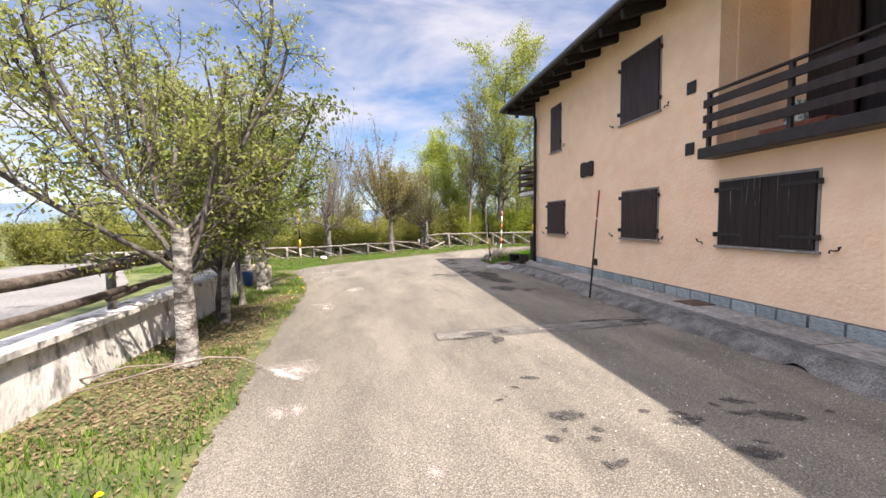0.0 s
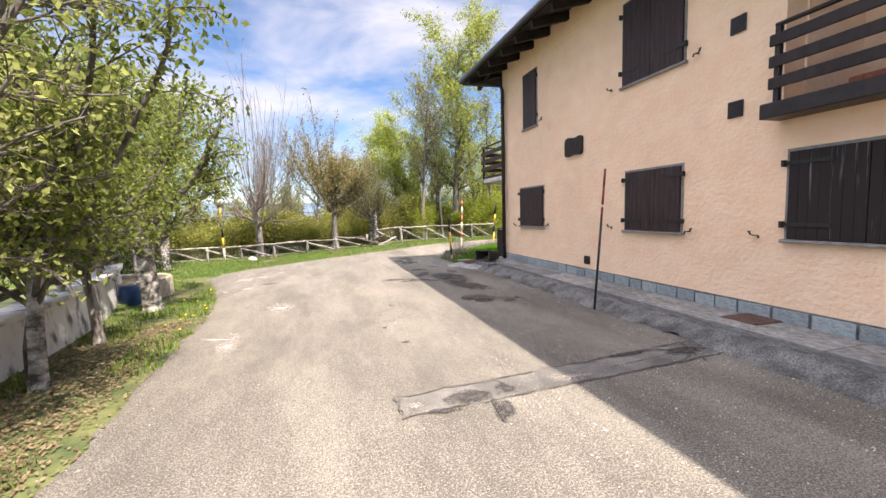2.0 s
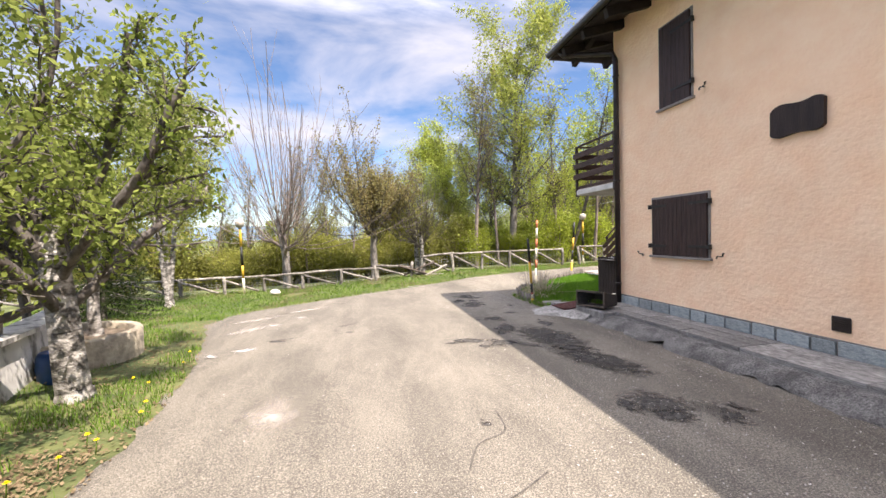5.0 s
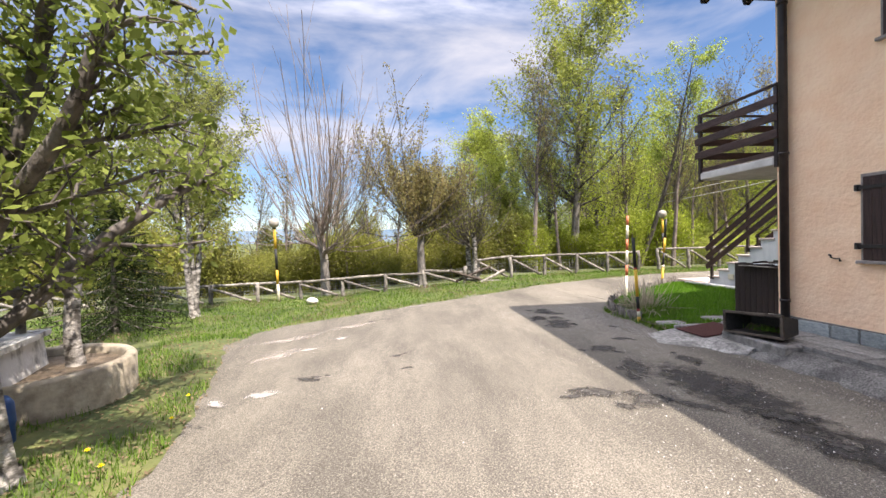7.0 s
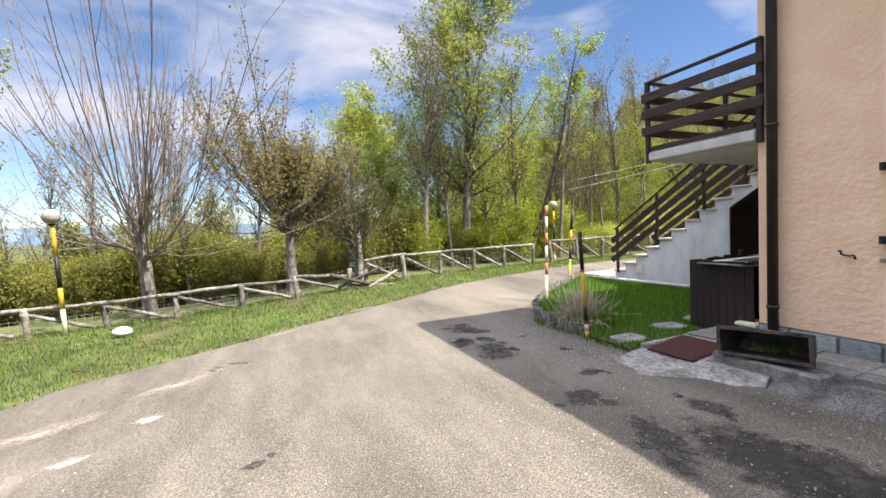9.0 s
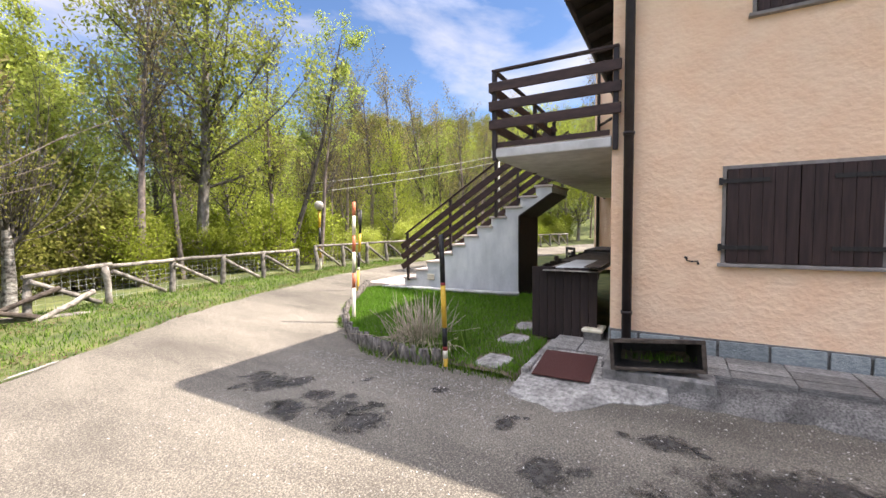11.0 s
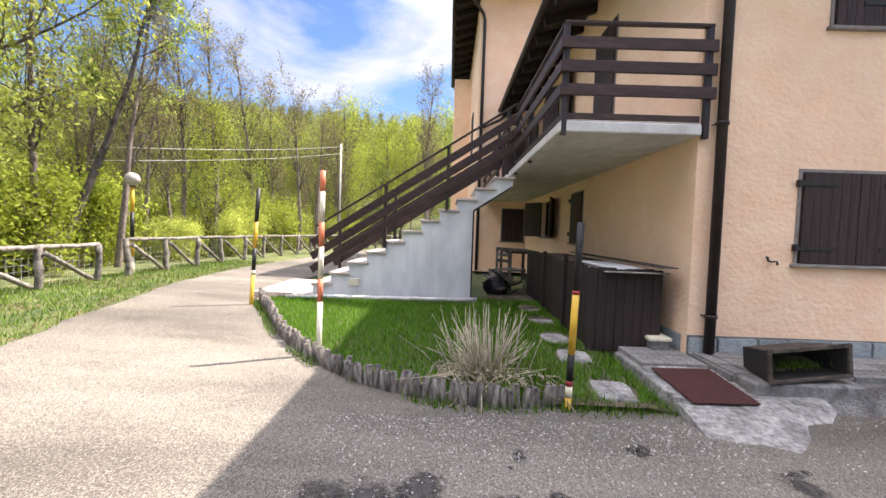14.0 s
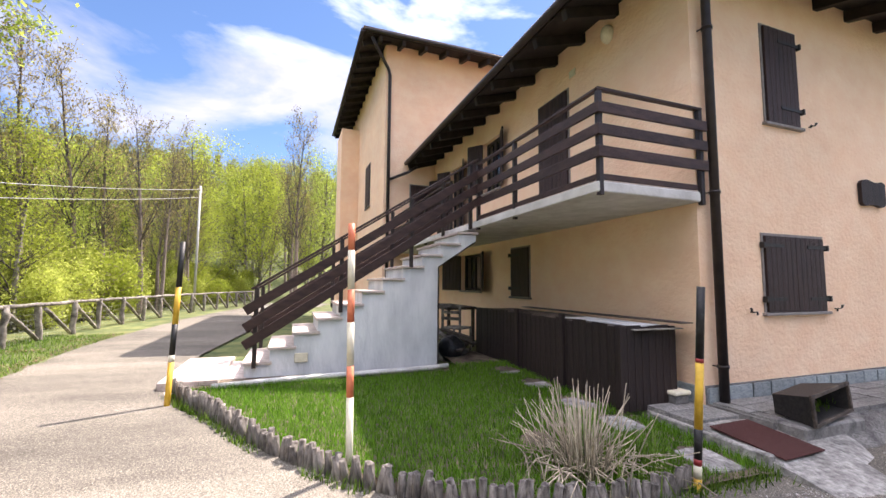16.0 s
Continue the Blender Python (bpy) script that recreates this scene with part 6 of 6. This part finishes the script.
def grow(rng, p, d, L, r, lev, S, segs, sites):
    n = S["n"][lev]
    step = L / n
    for i in range(n):
        j = Vector((rng.gauss(0, 1), rng.gauss(0, 1), rng.gauss(0, 1))) * S["wob"][lev]
        d = (d + j + Vector((0, 0, S["up"][lev]))).normalized()
        q = p + d * step
        f0, f1 = 1 - i / n * (1 - S["tip"]), 1 - (i + 1) / n * (1 - S["tip"])
        segs.append((p, q, r * f0, r * f1))
        if lev + 1 < len(S["n"]) and (i + 1) / n > S["bare"][lev]:
            k = S["kids"][lev]
            k = int(k) + (rng.random() < k - int(k))
            for _ in range(k):
                a = rng.uniform(0, math.tau)
                o = d.orthogonal().normalized()
                o = o * math.cos(a) + d.cross(o) * math.sin(a)
                ang = radians(S["ang"][lev] * rng.uniform(0.7, 1.25))
                c = d * math.cos(ang) + o * math.sin(ang)
                grow(rng, p.lerp(q, rng.random()), c, L * S["len"][lev] * rng.uniform(0.6, 1.15) * (1.15 - 0.55 * (i + 1) / n), r * f1 * S["thin"][lev], lev + 1, S, segs, sites)
        if lev >= S["leaf"]:
            sites.append((q, d))
        p = q


def wood_mesh(name, segs, material, k=5, rmin=0.004):
    A = np.array([[*s[0], *s[1]] for s in segs])
    R = np.maximum(np.array([[s[2], s[3]] for s in segs]), rmin)
    D = A[:, 3:] - A[:, :3]
    D = D / np.maximum(np.linalg.norm(D, axis=1, keepdims=True), 1e-9)
    ref = np.where(np.abs(D[:, 2:3]) > 0.9, np.array([[1.0, 0, 0]]), np.array([[0, 0, 1.0]]))
    U = np.cross(D, ref)
    U /= np.linalg.norm(U, axis=1, keepdims=True)
    W = np.cross(D, U)
    th = np.arange(k) * math.tau / k
    ring = U[:, None] * np.cos(th)[None, :, None] + W[:, None] * np.sin(th)[None, :, None]
    V = np.concatenate([A[:, None, :3] + ring * R[:, 0, None, None], A[:, None, 3:] + ring * R[:, 1, None, None]], 1)
    n = len(segs)
    i = np.arange(n)[:, None] * 2 * k
    a = np.arange(k)
    F = np.stack([i + a, i + (a + 1) % k, i + k + (a + 1) % k, i + k + a], -1).reshape(-1, 4)
    return mesh_np(name, V.reshape(-1, 3), F, material, smooth=True)


def leaf_mesh(name, sites, per, spread, size, material, seed, droop=0.3, narrow=0.5):
    g = np.random.default_rng(seed)
    C = np.repeat(np.array([tuple(s[0]) for s in sites]), per, axis=0)
    n = len(C)
    C = C + g.normal(0, spread, (n, 3))
    u = g.normal(0, 1, (n, 3))
    u[:, 2] -= droop
    u /= np.linalg.norm(u, axis=1, keepdims=True)
    v = np.cross(u, g.normal(0, 1, (n, 3)))
    v /= np.maximum(np.linalg.norm(v, axis=1, keepdims=True), 1e-6)
    s = size * g.uniform(0.5, 1.4, n)[:, None]
    V = np.stack([C - u * s, C + v * s * narrow, C + u * s, C - v * s * narrow], 1).reshape(-1, 3)
    return mesh_np(name, V, np.arange(4 * n).reshape(-1, 4), material)


def tree(name, at, S, seed, label, lean=(0, 0), bark=BARK, leaf=LEAF_A, per=6, spread=0.1, size=0.035, stems=1, group="", droop=0.3, scale=1.0, twigs=BARKDARK):
    rng = random.Random(seed)
    segs, sites = [], []
    for k in range(stems):
        off = Vector((rng.uniform(-0.2, 0.2), rng.uniform(-0.2, 0.2), 0)) if stems > 1 else Vector((0, 0, 0))
        d = Vector((lean[0] + (rng.uniform(-0.14, 0.14) if stems > 1 else 0), lean[1] + (rng.uniform(-0.14, 0.14) if stems > 1 else 0), 1)).normalized()
        if "flare" in S:
            segs.append((off - Vector((0, 0, 0.15)), off + d * 0.12, S["r"] * 1.35, S["r"] * 1.02))
        grow(rng, off, d, S["h"] * rng.uniform(0.9, 1.05), S["r"], 0, S, segs, sites)
    t = thing(name, Matrix.Translation(at) @ Matrix.Scale(scale, 4), label, "tree", group)
    thick = [q for q in segs if q[2] > S["r"] * 0.42] if S["r"] > 0.05 else segs
    fine = [q for q in segs if q[2] <= S["r"] * 0.42] if S["r"] > 0.05 else []
    part("trunk", wood_mesh("trunk", thick, bark), bark, t)
    if fine:
        part("branch_work", wood_mesh("branch_work", fine, twigs), twigs, t)
    if leaf is not None and per:
        part("crown", leaf_mesh("crown", sites, per, spread, size, leaf, seed, droop), leaf, t)
    return t


def gz(x, y):
    return float(terrain(x, y))


# near row of young broadleaves along the parapet


def forked(h, r, **more):
    """A short trunk that splits into rising limbs with fine twigs."""
    S = dict(h=h * 0.36, r=r, n=(5, 9, 6, 4), wob=(0.05, 0.10, 0.15, 0.2), up=(0.02, 0.05, 0.02, 0.0), tip=0.72, bare=(0.55, 0.22, 0.1), kids=(2.6, 1.35, 1.4), ang=(40, 48, 45), len=(2.6, 0.34, 0.42), thin=(0.45, 0.36, 0.5), leaf=2, flare=1)
    S.update(more)
    return S


tree("birch_tree", (-2.15, 4.83, 0.03), forked(4.4, 0.12, len=(3.6, 0.34, 0.42), kids=(4.6, 1.8, 1.8), ang=(46, 46, 45), thin=(0.33, 0.40, 0.55), wob=(0.05, 0.12, 0.16, 0.2), up=(0.02, 0.07, 0.03, 0.0), bare=(0.6, 0.22, 0.1)), 4, "birch-like tree with pale mottled bark and young leaves", (-0.05, 0.0), leaf=LEAF_A, per=2, spread=0.06, size=0.028)
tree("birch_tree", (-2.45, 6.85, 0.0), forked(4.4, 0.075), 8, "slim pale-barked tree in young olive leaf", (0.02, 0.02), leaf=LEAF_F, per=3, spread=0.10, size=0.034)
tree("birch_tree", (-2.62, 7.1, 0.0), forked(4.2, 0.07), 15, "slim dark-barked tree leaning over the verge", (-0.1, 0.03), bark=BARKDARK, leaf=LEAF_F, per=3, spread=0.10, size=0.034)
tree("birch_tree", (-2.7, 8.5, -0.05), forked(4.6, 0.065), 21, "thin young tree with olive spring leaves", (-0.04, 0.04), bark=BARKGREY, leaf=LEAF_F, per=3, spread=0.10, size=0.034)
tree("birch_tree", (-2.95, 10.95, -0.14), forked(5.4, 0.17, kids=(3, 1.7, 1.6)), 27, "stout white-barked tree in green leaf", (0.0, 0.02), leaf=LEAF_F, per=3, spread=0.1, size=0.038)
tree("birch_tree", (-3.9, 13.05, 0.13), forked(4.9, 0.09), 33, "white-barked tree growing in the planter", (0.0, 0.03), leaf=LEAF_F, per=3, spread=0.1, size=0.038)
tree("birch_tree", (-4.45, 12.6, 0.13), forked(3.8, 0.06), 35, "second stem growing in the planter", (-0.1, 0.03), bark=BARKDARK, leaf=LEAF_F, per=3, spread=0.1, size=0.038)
CLUMP = dict(h=5.2, r=0.085, n=(9, 7, 5, 4), wob=(0.05, 0.10, 0.16, 0.2), up=(0.02, 0.09, 0.05, 0.0), tip=0.25, bare=(0.4, 0.2, 0.1), kids=(1.8, 1.6, 1.5), ang=(52, 45, 45), len=(0.45, 0.5, 0.5), thin=(0.45, 0.55, 0.6), leaf=2, flare=1)
tree("birch_tree", (-5.0, 18.3, -0.1), CLUMP, 41, "clump of slender pale stems in light leaf", bark=BARK, leaf=LEAF_A, per=2, size=0.036, stems=3)

# small conifer behind the planter
def conifer(at, h, seed):
    rng = random.Random(seed)
    t = thing("spruce_tree", at, "dark bushy young spruce behind the planter", "tree")
    segs = [(Vector((0, 0, -0.1)), Vector((0, 0, h)), 0.08, 0.01)]
    sites = []
    for k in range(90):
        z = 0.15 + (h - 0.2) * (k / 90)
        a = rng.uniform(0, math.tau)
        L_ = (1 - z / h) * 1.35 * rng.uniform(0.75, 1.1) + 0.1
        d = Vector((math.cos(a), math.sin(a), -0.12))
        p = Vector((0, 0, z))
        for i in range(5):
            q = p + d * L_ / 5
            segs.append((p, q, 0.012, 0.008))
            sites += [(q, d)] * 2
            p = q
    part("trunk", wood_mesh("trunk", segs, BARKDARK), BARKDARK, t)
    part("needles", leaf_mesh("needles", sites, 16, 0.085, 0.055, NEEDLE, seed, 0.2, 0.16), NEEDLE, t)


conifer((-5.75, 16.6, gz(-5.75, 16.6)), 2.6, 5)

# pollarded trees behind the fence
POLL = dict(h=2.45, r=0.17, n=(4, 7, 8, 4), wob=(0.06, 0.20, 0.06, 0.1), up=(0.02, 0.16, 0.16, 0.05), tip=0.6, bare=(0.7, 0.25, 0.45), kids=(3.4, 2.4, 0.6), ang=(66, 34, 25), len=(0.60, 6.0, 0.3), thin=(0.58, 0.24, 0.6), leaf=2, flare=1)
tree("pollarded_tree", (-2.55, 21.6, gz(-2.55, 21.6) - 0.05), POLL, 5, "pollarded tree with thick knuckles and bare upright shoots", (0.04, 0), bark=BARKGREY, leaf=LEAF_C, per=0, twigs=TWIG)
tree("pollarded_tree", (0.68, 22.2, gz(0.68, 22.2) - 0.05), dict(POLL, h=2.4, kids=(4, 2.8, 1.3), len=(0.52, 4.9, 0.3)), 9, "pollarded tree with bronze opening buds", (0, 0), bark=BARKGREY, leaf=LEAF_C, per=4, spread=0.09, size=0.045)
tree("pollarded_tree", (2.6, 22.4, gz(2.6, 22.4) - 0.05), dict(POLL, h=1.9, r=0.12, len=(0.6, 3.8, 0.3)), 12, "forked pollarded tree with thin bare shoots", (0.05, 0), bark=BARK, leaf=LEAF_E, per=1, spread=0.07, size=0.035, stems=2)
# big beech and leaning tree beyond the fence
BEECH = dict(h=12.0, r=0.2, n=(15, 7, 5, 4), wob=(0.02, 0.06, 0.10, 0.2), up=(0.02, 0.035, 0.0, -0.02), tip=0.12, bare=(0.24, 0.12, 0.1), kids=(2.3, 1.9, 1.3), ang=(54, 42, 45), len=(0.42, 0.42, 0.5), thin=(0.35, 0.5, 0.6), leaf=2, flare=1)
tree("beech_tree", (7.5, 25.0, gz(7.5, 25) - 0.1), BEECH, 4, "tall beech in fresh light green leaf behind the fence", (0.0, 0.0), bark=BARKGREY, leaf=LEAF_B, per=2, spread=0.15, size=0.062)
tree("beech_tree", (4.9, 27.5, gz(4.9, 27.5) - 0.1), dict(BEECH, h=7.4, r=0.12), 14, "smaller beech in pale green leaf behind the fence", (0.0, 0.0), bark=BARKGREY, leaf=LEAF_B, per=2, spread=0.13, size=0.055)
LEAN = dict(BEECH, h=8.5, r=0.12, bare=(0.4, 0.3, 0.1), kids=(1.6, 1.3, 1.0), len=(0.22, 0.4, 0.5), wob=(0.035, 0.08, 0.12, 0.2))
tree("leaning_tree", (10.27, 24.73, gz(10.27, 24.73) - 0.1), LEAN, 6, "thin leaning tree with sparse leaves", (0.22, -0.19), bark=BARKDARK, leaf=LEAF_W, per=2, spread=0.1, size=0.045)

# woods: a few grown trees, copied
FOREST = [
    (dict(BEECH, h=9.5, r=0.15, n=(9, 6, 4), wob=(0.03, 0.08, 0.14), up=(0.01, 0.06, 0.0), bare=(0.2, 0.1), kids=(3.6, 2.2), ang=(50, 45), len=(0.40, 0.5), thin=(0.35, 0.5), leaf=1), LEAF_D, 4, 0.26, 0.062, BARKGREY, "spring-green forest tree in the woods beyond the fence"),
    (dict(BEECH, h=8.2, r=0.13, n=(9, 6, 4), wob=(0.03, 0.08, 0.14), up=(0.01, 0.06, 0.0), bare=(0.15, 0.1), kids=(3.4, 2.2), ang=(48, 45), len=(0.40, 0.5), thin=(0.35, 0.5), leaf=1), LEAF_W, 4, 0.26, 0.062, BARKDARK, "light green forest tree in the woods beyond the fence"),
    (dict(BEECH, h=9.0, r=0.12, n=(9, 7, 5), wob=(0.03, 0.07, 0.10), up=(0.01, 0.10, 0.03), bare=(0.35, 0.1), kids=(3.2, 2.6), ang=(34, 35), len=(0.36, 0.5), thin=(0.4, 0.5), leaf=2), LEAF_C, 1, 0.1, 0.05, TWIG, "still bare grey forest tree in the woods beyond the fence"),
    (dict(BEECH, h=6.4, r=0.09, n=(8, 6, 4), wob=(0.04, 0.09, 0.14), up=(0.01, 0.05, 0.0), bare=(0.05, 0.1), kids=(3.6, 2.4), ang=(52, 45), len=(0.42, 0.5), thin=(0.35, 0.5), leaf=1), LEAF_E, 5, 0.2, 0.085, BARKDARK, "olive brown young forest tree in the woods beyond the fence"),
]
woods = []
for k, (S, lf, per, spr, sz, bk, lab) in enumerate(FOREST):
    for v in range(2):
        woods.append((k, tree("forest_tree", (0, 0, 0), S, 100 + 10 * k + v, lab, bark=bk, leaf=lf, per=per, spread=spr, size=sz, group="woods")))
BUSH = dict(h=1.6, r=0.03, n=(4, 4, 3), wob=(0.12, 0.15, 0.2), up=(0.03, 0.04, 0.0), tip=0.4, bare=(0.0, 0.0), kids=(2.6, 1.6), ang=(45, 45), len=(0.62, 0.55), thin=(0.6, 0.6), leaf=1)
bushes = [tree("undergrowth_bush", (0, 0, 0), BUSH, 200 + v, lab, bark=TWIG, leaf=lf, per=8, spread=0.16, size=0.04, stems=5, group="undergrowth") for v, (lf, lab) in enumerate(((LEAF_E, "olive undergrowth bush at the edge of the wood"), (LEAF_D, "bright green undergrowth bush at the edge of the wood"), (LEAF_E, "brownish undergrowth bush at the edge of the wood"), (LEAF_B, "light green undergrowth bush at the edge of the wood")))]
rr = random.Random(77)
used = set()


def plant(pool, x, y, s, zoff=-0.1):
    src = rr.choice(pool)
    m = pose(x, y, gz(x, y) + zoff, rr.uniform(-3, 3), rr.uniform(-3, 3), rr.uniform(0, 360)) @ Matrix.Scale(s, 4)
    if src.name in used:
        ob = copy_thing(src, m)
        ob.matrix_basis = m
    else:
        used.add(src.name)
        src.matrix_basis = m


green = [o for k, o in woods if k in (0, 1)]
bare = [o for k, o in woods if k == 2]
olive = [o for k, o in woods if k == 3]
# edge of the wood behind the fence
for k in range(46):
    x = -14 + k * 1.05 + rr.uniform(-0.4, 0.4)
    y = float(fence_y(x)) + (rr.uniform(2.2, 6.5) if x > 5 else rr.uniform(4, 9))
    pool = green + bare if x > 11 else green if x > 5 else (olive + bare if x < 0 else olive + green)
    if abs(x - 7.5) < 0.8 or (5 < x < 11 and k % 2) or (x < -3 and rr.random() < 0.55):
        continue
    plant(pool if rr.random() < 0.8 else bare, x, y, rr.uniform(0.48, 0.66) if x > 11 else rr.uniform(0.55, 0.85) if x > 5 else rr.uniform(0.5, 0.72))
for k in range(70):
    x = -30 + k * 1.25 + rr.uniform(-0.6, 0.6)
    y = float(fence_y(x)) + rr.uniform(7, 22)
    pool = green + bare if x > 4 else olive + bare
    plant(pool, x, y, rr.uniform(0.75, 1.1) if x > 4 else rr.uniform(0.6, 0.9))
for k in range(150):
    x = -18 + k * 0.36 + rr.uniform(-0.3, 0.3)
    y = float(fence_y(x)) + (rr.uniform(1.6, 7) if x > 5 else rr.uniform(2.8, 8))
    if x < -2.5 and rr.random() < 0.5:
        continue
    plant(bushes[:1] + bushes[2:3] if x < 5 else bushes[1:2] + bushes[3:], x, y, rr.uniform(0.7, 1.4))
for k in range(16):
    x = 5.2 + k * 1.5 + rr.uniform(-0.5, 0.5)
    plant(bare, x, float(fence_y(x)) + rr.uniform(1.2, 4), rr.uniform(0.7, 1.0))
# wood on the rising slope beyond the house
for k in range(150):
    a = radians(rr.uniform(-5, 62))
    d = rr.uniform(26, 75)
    x, y = 2 + d * math.cos(a), 17 + d * math.sin(a)
    if x < 24 and y < 19:
        continue
    plant(green + bare * 2, x, y, rr.uniform(0.8, 1.3))
# wood high on the far slope, one joined mass
SLOPE = dict(h=8.0, r=0.10, n=(5, 4, 3), wob=(0.04, 0.09, 0.14), up=(0.01, 0.09, 0.03), tip=0.3, bare=(0.3, 0.1), kids=(3, 2.2), ang=(38, 38), len=(0.42, 0.5), thin=(0.4, 0.5), leaf=1)
segs, sites = [], []
for k in range(420):
    a = radians(rr.uniform(-6, 42))
    d = rr.uniform(70, 190)
    x, y = 2 + d * math.cos(a), 17 + d * math.sin(a)
    s_ = rr.uniform(0.8, 1.3)
    grow(rr, Vector((x, y, gz(x, y) - 0.2)), Vector((0, 0, 1)), SLOPE["h"] * s_, SLOPE["r"], 0, SLOPE, segs, sites if rr.random() < 0.5 else [])
far_wood = thing("far_wood", (0, 0, 0), "grey and olive spring wood on the far hillside", "woods", kind="stuff")
part("branch_work", wood_mesh("branch_work", segs, BARKGREY, k=3), BARKGREY, far_wood)
part("crown", leaf_mesh("crown", sites, 4, 0.45, 0.16, LEAF_E, 55), LEAF_E, far_wood)
# wood across the lower road
for k in range(46):
    x, y = -24 - rr.uniform(0, 40), -16 + k * 1.7 + rr.uniform(-1, 1)
    plant(olive + bare * 3, x, y, rr.uniform(0.6, 0.95))
for k in range(24):
    x, y = -25 - rr.uniform(0, 8), -10 + k * 2.2 + rr.uniform(-0.6, 0.6)
    plant(bushes[:1] + bushes[2:3], x, y, rr.uniform(0.9, 1.5))
